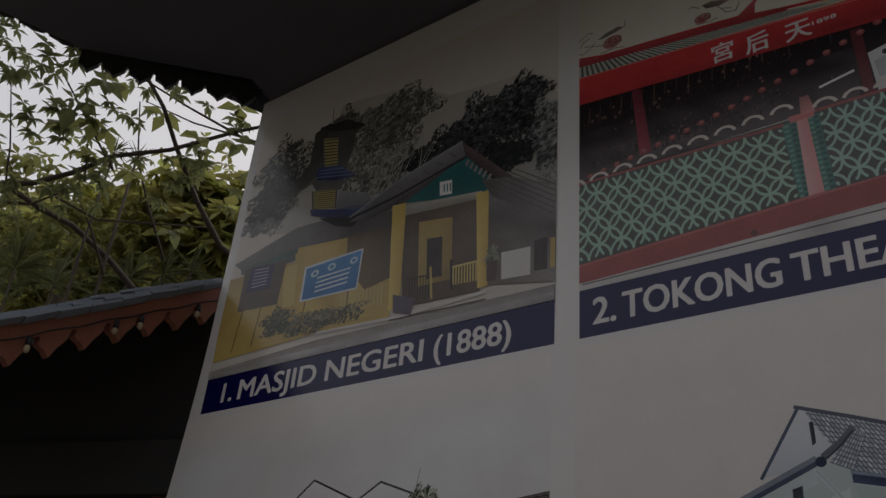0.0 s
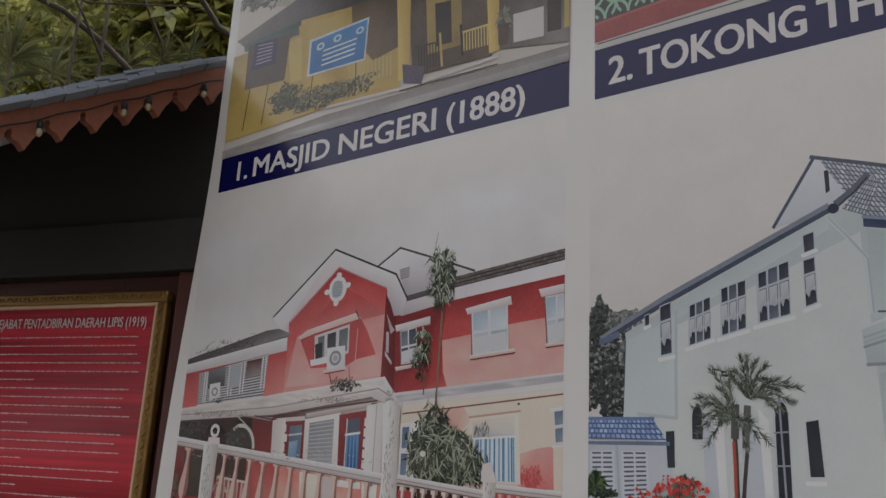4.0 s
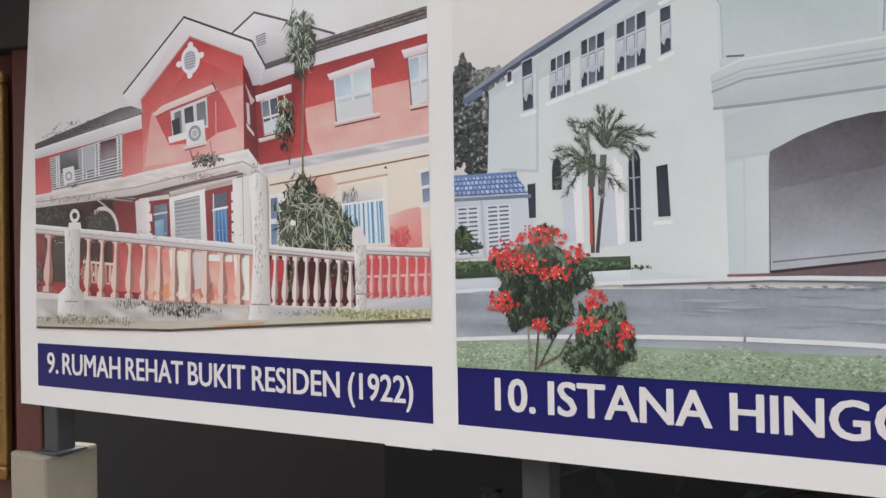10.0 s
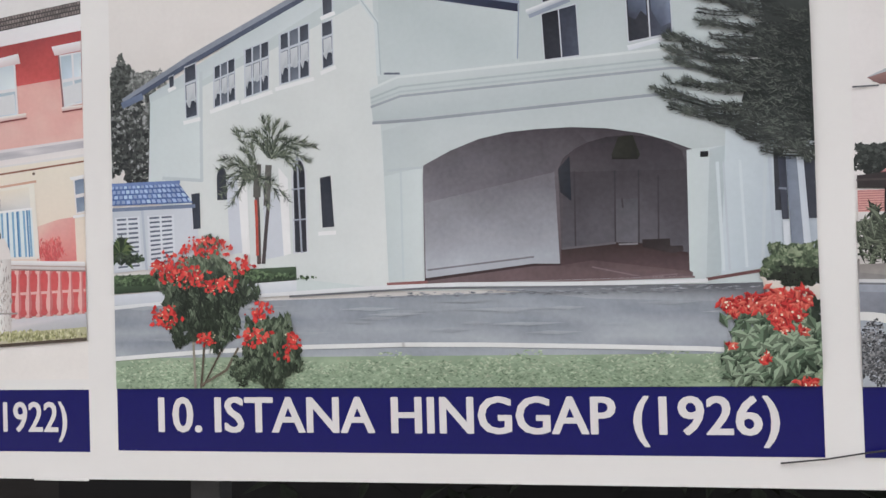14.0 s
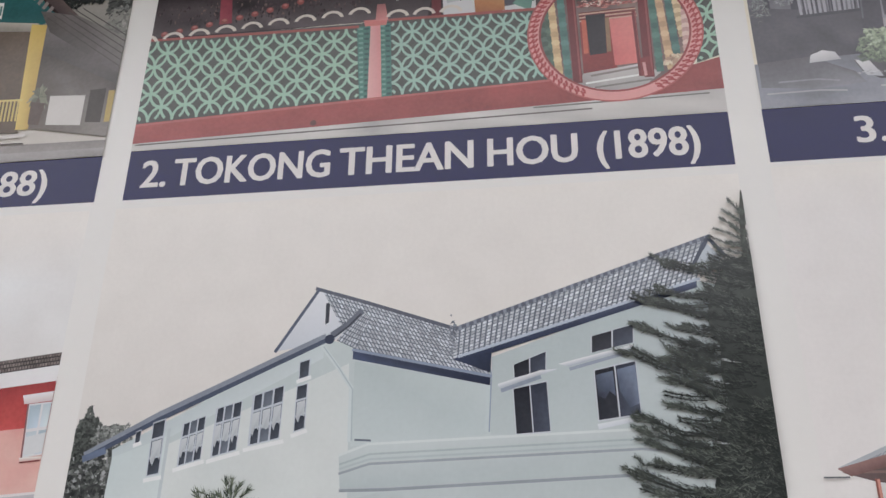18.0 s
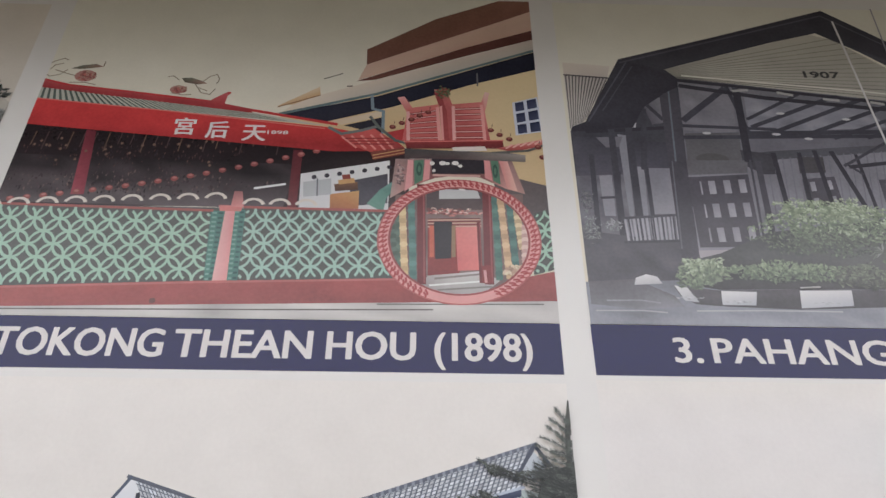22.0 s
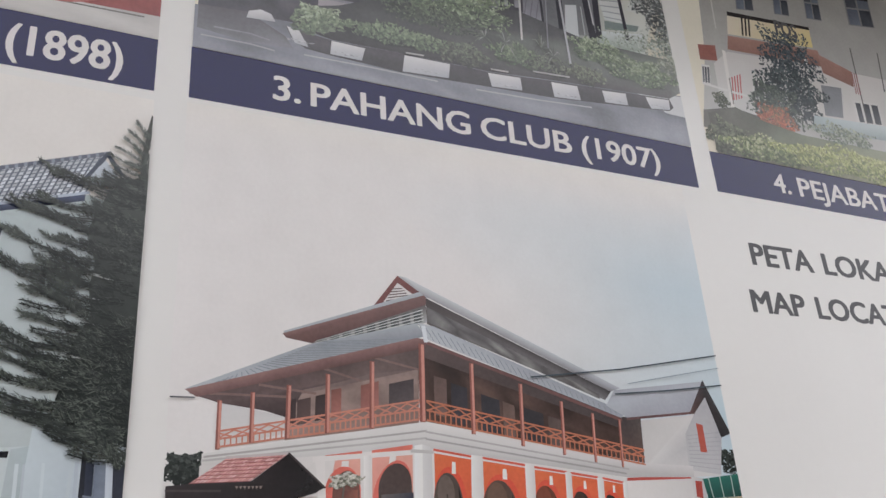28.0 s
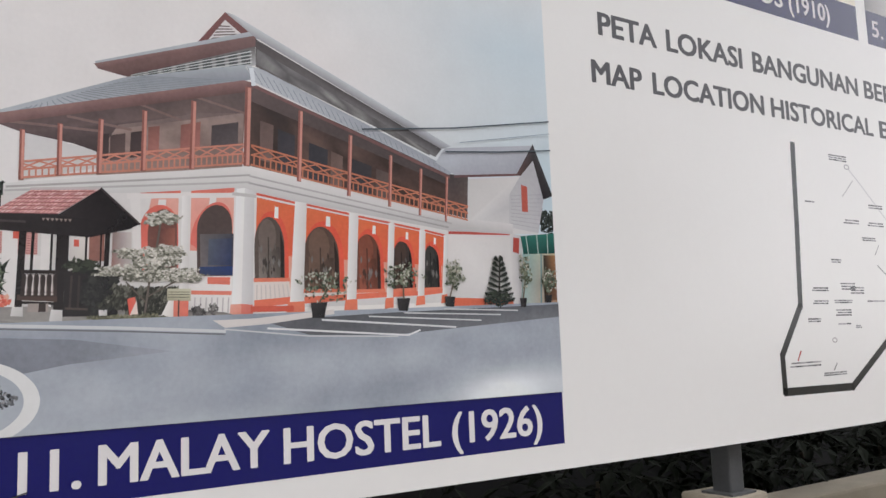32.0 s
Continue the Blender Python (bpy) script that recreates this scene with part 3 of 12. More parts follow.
bm = bmesh.new()
cols = []
for i in range(29):
    z = FOOT + (TOP - FOOT) * i / 28
    row = []
    for j in range(61):
        x = left_edge(z) + (RIGHT - left_edge(z)) * j / 60
        sag = 0.004 * math.sin(x * 1.3) * (i == 0)
        row.append(bm.verts.new((x, 0.0, z + sag)))
    cols.append(row)
for r0, r1 in zip(cols, cols[1:]):
    for j in range(60):
        bm.faces.new((r0[j], r0[j + 1], r1[j + 1], r1[j]))
rim = [e for e in bm.edges if e.is_boundary]
g = bmesh.ops.extrude_edge_only(bm, edges=rim)
for v in (e for e in g["geom"] if isinstance(e, bmesh.types.BMVert)):
    v.co.y += 0.03
part("sheet", bm, VINYL, board, "white printed vinyl sheet, edges wrapped back")
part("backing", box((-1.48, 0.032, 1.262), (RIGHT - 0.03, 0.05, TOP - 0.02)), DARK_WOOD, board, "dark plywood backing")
for z in (1.30, 2.6, 3.95):
    part("crossbar", box((-1.47, 0.052, z - 0.025), (RIGHT - 0.04, 0.092, z + 0.025), bevel=0.004), STEEL, board, "grey steel tube")
POSTS = (-1.59, 0.145, 1.85, 3.645, 5.3)
for x in POSTS:
    part("post", box((x - 0.035, 0.10, 0.98), (x + 0.035, 0.17, 1.34 if x < -1 else 4.05), bevel=0.006), STEEL, board, "square grey steel post")
    if x in (-1.59, 3.645):
        part("foot_plate", box((x - 0.06, 0.075, 1.052 if x < 0 else 1.059), (x + 0.06, 0.195, 1.062 if x < 0 else 1.069), bevel=0.002), STEEL, board, "rusty foot plate")
# a dangling tie wire and a loose thread along the foot of the sheet
part("tie_wire", add_tube(bmesh.new(), [(1.34, -0.006, 1.290), (1.42, -0.012, 1.300), (1.49, -0.011, 1.312), (1.55, -0.009, 1.320), (1.60, -0.006, 1.333)], 0.0016, 5), BLACK, board, "loose black tie wire")
bm = bmesh.new()
add_box(bm, (-0.20, -0.003, 1.2345), (-0.07, -0.001, 1.2385))
part("torn_hem", bm, VINYL, board, "frayed strip at the lower hem")

# concrete footings under the posts
for i, (x, y0, z, w) in enumerate(((-1.645, 0.05, 1.055, 0.185), (3.655, 0.06, 1.062, 0.185))):
    f = thing("concrete_footing", "rough grey concrete pier under a steel post", "footing", (x, 0.1, 0), "concrete footings")
    bm = box((x - w / 2, y0, 0.02), (x + w / 2, y0 + w + 0.02, z), bevel=0.012)
    bmesh.ops.subdivide_edges(bm, edges=bm.edges, cuts=3, use_grid_fill=True)
    for v in bm.verts:
        k = noise.noise_vector(v.co * 7)
        v.co += k * 0.006
    part("pier", bm, CONCRETE, f)

# ---- roof over the billboard ----
roof = thing("canopy_roof", "dark timber canopy with a scalloped eave over the billboard", "roof", (2, -0.2, 4.06))
plan = [(-1.50, 0.45), (-1.50, 0.02), (-1.46, -0.12), (-1.93, -0.62), (-2.02, -0.92), (-2.06, -1.06), (7.0, -1.06), (7.0, 0.45)]
bm = prism([(x, y, 4.06) for x, y in plan], 0.05, (0, 0, 1))
part("soffit", bm, SOFFIT, roof, "dark board soffit")
bm = bmesh.new()
for (xa, xb) in ((-2.06, 7.05),):
    vs = [bm.verts.new(p) for p in ((xa - 0.02, -1.1, 4.10), (xb, -1.1, 4.10), (xb, -0.2, 4.55), (xa + 0.4, -0.2, 4.55), (xb, 0.6, 4.10), (-1.45, 0.6, 4.10))]
    bm.faces.new((vs[0], vs[1], vs[2], vs[3]))
    bm.faces.new((vs[3], vs[2], vs[4], vs[5]))
    bm.faces.new((vs[0], vs[3], vs[5]))
part("covering", bm, SLATE, roof, "blue-grey shingle covering")


LEAFED = ((0.0, 0.55), (0.10, 0.5), (0.14, 0.05), (0.22, 0.05), (0.26, 0.42), (0.45, 0.72), (0.62, 1.0), (0.80, 0.72), (0.99, 0.56))
KEYHOLED = ((0.0, -0.42), (0.06, -0.36), (0.095, -0.16), (0.08, 0.02), (0.14, 0.2), (0.32, 0.5), (0.5, 1.0), (0.68, 0.5), (0.86, 0.2), (0.92, 0.02), (0.905, -0.16), (0.94, -0.36))


def scalloped(a, b, drop, teeth, depth, thickness, top_extra=0.0, profile=LEAFED):
    """A board from a to b, drop high, whose lower edge is cut into pointed leaves."""
    a, b = Vector(a), Vector(b)
    d = b - a
    n = Vector((d.y, -d.x, 0)).normalized()
    low = []
    for i in range(teeth):
        for t, k in profile:
            low.append(a + d * ((i + t) / teeth) - Vector((0, 0, drop + depth * k)))
    return prism([a + Vector((0, 0, top_extra)), *low, b - Vector((0, 0, drop)), b + Vector((0, 0, top_extra))], thickness, n)


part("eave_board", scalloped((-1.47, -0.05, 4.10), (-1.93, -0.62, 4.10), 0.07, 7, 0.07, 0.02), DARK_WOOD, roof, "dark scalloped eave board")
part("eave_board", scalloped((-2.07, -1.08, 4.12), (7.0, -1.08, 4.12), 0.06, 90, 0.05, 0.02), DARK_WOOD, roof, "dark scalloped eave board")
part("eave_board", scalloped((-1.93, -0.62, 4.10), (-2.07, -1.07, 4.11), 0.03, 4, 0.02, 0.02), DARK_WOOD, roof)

# ---- neighbouring shelter with the red notice ----
shelter = thing("notice_shelter", "small timber shelter with shingled roof and scalloped red-brown bargeboard", "shelter", (-2.2, 0.2, 0))
A, B = Vector((-1.565, -1.02, 2.52)), Vector((-1.600, 0.06, 3.205))
bm = scalloped(A, B, 0.098, 10, 0.06, 0.03, profile=KEYHOLED)
part("bargeboard", bm, FASCIA_WOOD, shelter, "faded red-brown scalloped bargeboard")
# shingles: three uneven courses along the roof's edge
rnd = random.Random(5)
d = (B - A).normalized()
up = Vector((-0.55, 0.0, 0.0)).normalized()
shingle = bmesh.new()
add_box(shingle, (-0.05, -0.006, -0.004), (0.05, 0.006, 0.10), bevel=0.002)
me_shingle = bpy.data.meshes.new("shingle")
shingle.to_mesh(me_shingle)
shingle.free()
me_shingle.materials.append(SLATE)
length = (B - A).length
for row in range(3):
    k = 0
    s = -0.1 + 0.05 * (row % 2)
    while s < length - 0.02 - 0.03 * row:
        wv = 0.006 * math.sin(s * 7 + row)
        p = A + d * s + Vector((0.036 - 0.014 * row, 0, -0.012 + 0.011 * row + wv))
        ob = new("shingle", me_shingle)
        ob.matrix_basis = Matrix.Translation(p) @ d.to_track_quat("X", "Z").to_matrix().to_4x4() @ pose(0, 0, 0, 62 + rnd.uniform(-4, 4), rnd.uniform(-2, 2), 0) @ Matrix.Diagonal((1.15, 1, 0.38, 1))
        ob.parent = shelter
        ob.matrix_parent_inverse = shelter.matrix_basis.inverted()
        s += 0.118
# roof deck and dark underside, sloping down and away behind the bargeboard
bm = bmesh.new()
va = [bm.verts.new(p) for p in (A + Vector((-0.02, 0, -0.02)), B + Vector((-0.02, 0, -0.02)), Vector((-3.2, 0.06, 3.21)), Vector((-3.2, -1.02, 2.53)))]
bm.faces.new(va)
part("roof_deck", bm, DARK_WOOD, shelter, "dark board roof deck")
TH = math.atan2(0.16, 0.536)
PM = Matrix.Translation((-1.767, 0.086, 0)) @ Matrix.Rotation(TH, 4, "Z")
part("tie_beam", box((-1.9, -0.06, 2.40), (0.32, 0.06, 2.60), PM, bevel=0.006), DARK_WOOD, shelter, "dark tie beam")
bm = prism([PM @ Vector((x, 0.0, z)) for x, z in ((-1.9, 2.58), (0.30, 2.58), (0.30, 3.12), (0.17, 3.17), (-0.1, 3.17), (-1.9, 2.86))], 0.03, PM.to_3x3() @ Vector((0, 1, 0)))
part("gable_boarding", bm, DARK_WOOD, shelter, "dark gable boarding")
part("rear_wall", box((-1.9, 0.03, 0.02), (0.135, 0.06, 2.42), PM), PANEL_WOOD, shelter, "reddish-brown timber wall")
for x in (0.085, -1.75):
    part("stud", box((x - 0.05, -0.03, 0.02), (x + 0.05, 0.028, 2.42), PM, bevel=0.006), PANEL_WOOD, shelter)
# string of small bulbs on the bargeboard
cord = [A + (B - A) * t + Vector((0.045, 0, -0.066 - 0.004 * math.sin(t * 40))) for t in [i / 24 for i in range(25)]]
lights = thing("string_lights", "string of small frosted bulbs on a dark cable along the bargeboard", "string lights", cord[12])
part("cable", add_tube(bmesh.new(), cord, 0.003, 5), BLACK, lights, "dark cable")
for t in (0.12, 0.375, 0.62, 0.70, 0.90):
    p = A + (B - A) * t + Vector((0.048, 0, -0.088))
    bm = add_tube(bmesh.new(), [p + Vector((0, 0, 0.012)), p + Vector((0, 0, -0.012))], 0.010, 8)
    sock = part("socket", bm, BLACK, lights, "black bulb socket")
    bm = bmesh.new()
    bmesh.ops.create_uvsphere(bm, u_segments=10, v_segments=7, radius=0.0105, matrix=Matrix.Translation(p + Vector((0, 0, -0.024))) @ Matrix.Diagonal((1, 1, 1.35, 1)))
    part("bulb", bm, BULB, sock, "frosted glass bulb")

# the red notice in its gilt frame, on the shelter's wall
notice = thing("framed_notice", "crimson notice with white print in a carved gilt frame", "notice board", PM @ Vector((-0.4, -0.03, 0.95)))
NW, N0, N1 = 1.32, 0.955, 2.335
part("sheet", box((-NW + 0.05, -0.012, N0 + 0.05), (-0.05, -0.003, N1 - 0.05), PM), RED_SHEET, notice, "glossy crimson sheet, reflection bands put into its colour")
for lo, hi in (((-NW, -0.035, N1 - 0.045), (0, 0.0, N1)), ((-NW, -0.035, N0), (0, 0.0, N0 + 0.045)), ((-0.045, -0.035, N0 + 0.045), (0, 0.0, N1 - 0.045)), ((-NW, -0.035, N0 + 0.045), (-NW + 0.045, 0.0, N1 - 0.045))):
    rail = part("frame_rail", box(lo, hi, PM, bevel=0.008), GOLD, notice, "carved gilt rail")
    bm = bmesh.new()
    long_x = hi[0] - lo[0] > hi[2] - lo[2]
    n = int(((hi[0] - lo[0]) if long_x else (hi[2] - lo[2])) / 0.022)
    for i in range(n):
        t = (i + 0.5) / n
        c = Vector((lo[0] + (hi[0] - lo[0]) * (t if long_x else 0.5), -0.037, lo[2] + (hi[2] - lo[2]) * (0.5 if long_x else t)))
        mm = PM @ Matrix.Translation(c) @ Matrix.Rotation(0.7 if i % 2 else -0.7, 4, "Y") @ Matrix.Diagonal((1.5, 0.5, 0.62, 1))
        bmesh.ops.create_icosphere(bm, subdivisions=1, radius=0.0085, matrix=mm)
    part("carving", bm, GOLD, rail, "row of gilt leaf carving")
for lo, hi in (((-NW + 0.045, -0.026, N1 - 0.058), (-0.045, -0.004, N1 - 0.045)), ((-NW + 0.045, -0.026, N0 + 0.045), (-0.045, -0.004, N0 + 0.058)), ((-0.058, -0.026, N0 + 0.058), (-0.045, -0.004, N1 - 0.058)), ((-NW + 0.045, -0.026, N0 + 0.058), (-NW + 0.058, -0.004, N1 - 0.058))):
    part("inner_moulding", box(lo, hi, PM, bevel=0.002), CREAM, notice, "pale inner moulding")
lettering("heading_letter", "7. PEJABAT PENTADBIRAN DAERAH LIPIS (1919)", -0.885, -0.098, 2.202, 0.040, -0.0124, notice, WHITE_PRINT, 0.012, PM)
lettering("heading_letter", "7. Lipis District Administration Building", -0.78, -0.205, 1.445, 0.042, -0.0124, notice, WHITE_PRINT, 0.012, PM)
# body text too small to read: bars the size of its words
rnd = random.Random(11)


def word_rows(z, rows, gap, x0, x1, short):
    for r in range(rows):
        bm = bmesh.new()
        x = x0 + rnd.uniform(0, 0.006)
        end = x0 + (x1 - x0) * (0.35 if r in short else rnd.uniform(0.93, 1.0))
        while x < end:
            w = rnd.uniform(0.010, 0.04)
            h = rnd.uniform(0.0017, 0.0029)
            add_box(bm, (x, -0.0128, z - h), (x + w, -0.0121, z + h * 0.6))
            x += w + 0.006
        z -= gap
        bmesh.ops.transform(bm, matrix=PM, verts=bm.verts)
        part("text_line", bm, FAINT_PRINT, notice, "row of fine white print")


word_rows(2.165, 21, 0.0325, -0.885, -0.12, (5, 10, 14, 17, 21))
word_rows(1.410, 12, 0.0305, -0.885, -0.105, (6,))
for x in (-0.20, -0.225):
    part("hook", add_tube(bmesh.new(), [PM @ Vector((x, -0.012, 2.335)), PM @ Vector((x, -0.014, 2.37))], 0.003, 5), STEEL, notice)

# ---- planting behind ----
def add_leaf(bm, p, d, up_v, size, wide=0.36, fold=0.18):
    """A pointed leaf with a folded midrib."""
    d = d.normalized()
    s = d.cross(up_v)
    s = s.normalized() if s.length > 1e-4 else d.orthogonal().normalized()
    n = s.cross(d)
    q = [p, p + d * size * 0.42 + s * size * wide * 0.5 + n * size * fold * 0.3, p + d * size - n * size * 0.12, p + d * size * 0.42 - s * size * wide * 0.5 + n * size * fold * 0.3, p + d * size * 0.45]
    v = [bm.verts.new(c) for c in q]
    bm.faces.new((v[0], v[1], v[4]))
    bm.faces.new((v[1], v[2], v[4]))
    bm.faces.new((v[2], v[3], v[4]))
    bm.faces.new((v[3], v[0], v[4]))


def leaf_mass(n, centre, radius, size, rnd, whorl=6, droop=0.3, wide=0.36, flat=1.0):
    """Whorls of leaves scattered through an uneven crown."""
    bm = bmesh.new()
    for _ in range(n):
        a, b, r = rnd.uniform(0, math.tau), rnd.uniform(-1, 1), rnd.random() ** 0.45
        k = r * (1 + 0.3 * math.sin(3 * a + centre[0] * 5) + 0.2 * math.sin(7 * a))
        c = Vector((centre[0] + radius[0] * k * math.cos(a) * math.sqrt(1 - b * b), centre[1] + radius[1] * k * math.sin(a) * math.sqrt(1 - b * b), centre[2] + radius[2] * k * b * flat))
        t0 = rnd.uniform(0, math.tau)
        for i in range(whorl):
            t = t0 + math.tau * i / whorl
            d = Vector((math.cos(t), math.sin(t), rnd.uniform(-droop - 0.5, 0.35)))
            add_leaf(bm, c, d, Vector((0, 0, 1)), size * rnd.uniform(0.6, 1.25), wide)
    return bm


def whorl(c, leaves, size, rnd, droop, wide):
    """One spray: leaves joined at the twig's end."""
    bm = leaf_mass(1, c, (0.01, 0.01, 0.01), size, rnd, leaves, droop, wide)
    bmesh.ops.remove_doubles(bm, verts=bm.verts, dist=1e-5)
    return bm


def limb(a, b, r0, r1, rnd, n=7, wob=0.08):
    a, b = Vector(a), Vector(b)
    pts = [a + (b - a) * (i / n) + Vector((rnd.uniform(-wob, wob), rnd.uniform(-wob, wob), rnd.uniform(-wob, wob) + 0.12 * math.sin(math.pi * i / n))) * (0 if i in (0, n) else 1) for i in range(n + 1)]
    return add_tube(bmesh.new(), pts, [r0 + (r1 - r0) * i / n for i in range(n + 1)], 6)


rnd = random.Random(21)
tree = thing("broadleaf_tree", "overhanging tree with whorled green leaves and thin bare branches", "tree", (-4.0, 1.3, 0))
part("trunk", limb((-4.0, 1.3, -0.05), (-3.7, 1.2, 4.0), 0.11, 0.06, rnd, 8, 0.05), BARK, tree)
part("bough", limb((-3.7, 1.2, 3.9), (-3.75, -0.08, 4.34), 0.022, 0.016, rnd, 5, 0.03), BARK, tree)
for pts, r0, r1 in (([(-3.81, -0.17, 4.29), (-3.59, 0.03, 4.34), (-3.38, 0.14, 4.41), (-3.15, 0.23, 4.50), (-2.88, 0.41, 4.56), (-2.54, 0.59, 4.68), (-2.35, 0.64, 4.68)], 0.020, 0.011),
                    ([(-2.95, 1.12, 4.18), (-3.01, 0.99, 4.24), (-3.03, 0.76, 4.45), (-2.93, 0.47, 4.64), (-2.82, 0.26, 4.75), (-2.81, 0.07, 4.88)], 0.020, 0.010),
                    ([(-3.46, -0.18, 4.06), (-3.38, -0.02, 4.10), (-3.27, 0.09, 4.22), (-3.17, 0.10, 4.37)], 0.009, 0.005),
                    ([(-3.55, 0.16, 4.31), (-3.47, 0.41, 4.26), (-3.33, 0.62, 4.31), (-3.08, 0.96, 4.38)], 0.008, 0.005),
                    ([(-3.61, 0.63, 4.02), (-3.58, 0.45, 4.24), (-3.56, 0.24, 4.44)], 0.010, 0.005),
                    ([(-3.39, 0.86, 4.19), (-3.36, 0.63, 4.47), (-3.31, 0.46, 4.68), (-3.11, 0.26, 4.91)], 0.009, 0.004),
                    ([(-2.55, 0.77, 4.69), (-2.73, 0.37, 4.78), (-2.89, -0.09, 4.88)], 0.009, 0.004),
                    ([(-2.54, 0.76, 4.71), (-2.75, 0.43, 4.72), (-2.87, 0.17, 4.75)], 0.007, 0.003),
                    ([(-3.43, -0.15, 4.10), (-3.33, -0.25, 4.33), (-3.21, -0.41, 4.61)], 0.007, 0.003),
                    ([(-3.10, 0.23, 4.38), (-3.07, -0.13, 4.66), (-3.03, -0.39, 4.84)], 0.007, 0.003),
                    ([(-3.20, 0.14, 4.29), (-3.09, 0.01, 4.55), (-3.01, -0.12, 4.73)], 0.005, 0.003)):
    part("branch", add_tube(bmesh.new(), pts, [r0 + (r1 - r0) * i / (len(pts) - 1) for i in range(len(pts))], 6), BARK, tree)
# small whorls of leaves on the twigs, larger leaves nearer the canopy
SIDE, UP = Vector((0.56, 0.80, 0.22)), Vector((0.33, -0.45, 0.83))
MID = Vector((-2.95, 0.18, 4.42))
for k in range(300):
    a, b = rnd.uniform(-0.9, 0.75), rnd.uniform(-0.25, 1.3)
    if k % 3 == 0:
        a, b = rnd.uniform(-1.15, -0.15), rnd.uniform(0.1, 1.3)
    c = MID + SIDE * a + UP * b + Vector((rnd.uniform(-0.3, 0.2), rnd.uniform(-0.15, 0.3), 0))
    if rnd.random() < 0.2 and a > -0.35:
        part("leaf_spray", whorl(c, 5, 0.125, rnd, 0.9, 0.6), LEAF if k % 2 else LEAF_DARK, tree, "broad drooping leaves")
    else:
        part("leaf_spray", whorl(c, rnd.randint(8, 12), 0.078, rnd, 0.6, 0.36), LEAF_DARK, tree, "whorled narrow leaves")

hedge_tree = thing("background_tree", "dense yellow-green tree foliage behind the shelter roof", "tree", (-5.6, 1.2, 0), "trees behind")
part("trunk", limb((-5.6, 1.2, -0.05), (-5.5, 1.3, 4.6), 0.12, 0.06, rnd, 8, 0.05), BARK, hedge_tree)
for c, r, n, s, mat in (((-5.21, 2.03, 5.67), (0.55, 0.5, 0.34), 120, 0.17, LEAF_YELLOW), ((-5.53, 1.70, 5.45), (0.55, 0.5, 0.30), 80, 0.17, LEAF_YELLOW), ((-4.91, 2.35, 5.80), (0.4, 0.5, 0.5), 100, 0.17, LEAF_YELLOW), ((-5.55, 0.92, 5.19), (0.6, 0.6, 0.34), 100, 0.20, LEAF), ((-5.29, 1.23, 4.95), (0.55, 0.55, 0.26), 100, 0.18, LEAF), ((-5.46, 0.79, 4.76), (0.5, 0.5, 0.25), 80, 0.18, LEAF), ((-5.59, 2.20, 5.29), (0.9, 0.8, 0.22), 150, 0.13, LEAF_DARK), ((-5.13, 2.42, 5.39), (0.5, 0.5, 0.3), 90, 0.15, LEAF_DARK), ((-5.98, 1.74, 5.04), (1.1, 0.9, 0.28), 170, 0.15, LEAF_DARK), ((-5.71, 0.69, 5.50), (0.5, 0.5, 0.25), 50, 0.18, LEAF), ((-5.31, 2.12, 6.24), (0.5, 0.4, 0.2), 40, 0.16, LEAF_YELLOW), ((-6.01, 0.48, 5.06), (0.7, 0.6, 0.6), 110, 0.2, LEAF), ((-6.22, 1.29, 4.96), (0.8, 0.6, 0.22), 130, 0.14, LEAF_DARK), ((-5.46, 2.26, 5.47), (0.6, 0.5, 0.2), 90, 0.13, LEAF_DARK), ((-5.38, 1.65, 5.75), (0.5, 0.4, 0.25), 60, 0.14, LEAF_YELLOW), ((-5.50, 1.04, 5.63), (0.5, 0.4, 0.25), 50, 0.15, LEAF)):
    part("crown", leaf_mass(int(n * (0.6 if mat is LEAF_DARK else 0.9) * (0.5 if c[2] < 5.3 else 1.0)), c, r, s * 0.66, rnd, 5, 0.6, 0.45), mat, hedge_tree, "yellow-green leaf mass")
# a taller tree further back, whose crown closes most gaps
rear_tree = thing("background_tree", "dense olive-green tree crown further behind", "tree", (-6.4, 2.1, 0), "trees behind")
part("trunk", limb((-6.4, 2.1, -0.05), (-6.3, 2.1, 5.2), 0.13, 0.06, rnd, 8, 0.05), BARK, rear_tree)
for i, (x, y, z, r) in enumerate(((-8.3, 2.0, 6.35, 0.85), (-7.2, 2.0, 6.0, 0.75), (-6.4, 2.1, 5.95, 0.7), (-5.8, 2.1, 5.6, 0.62), (-5.2, 2.1, 5.5, 0.5), (-4.7, 2.1, 5.3, 0.45), (-7.7, 2.1, 5.6, 0.7), (-6.6, 2.1, 5.3, 0.6), (-5.0, 2.2, 5.85, 0.35))):
    part("crown", leaf_mass(190, (x, y, z), (r, 0.4, r * 0.62), 0.24, rnd, 5, 0.6, 0.5), LEAF_OLIVE, rear_tree, "olive-green leaf mass")
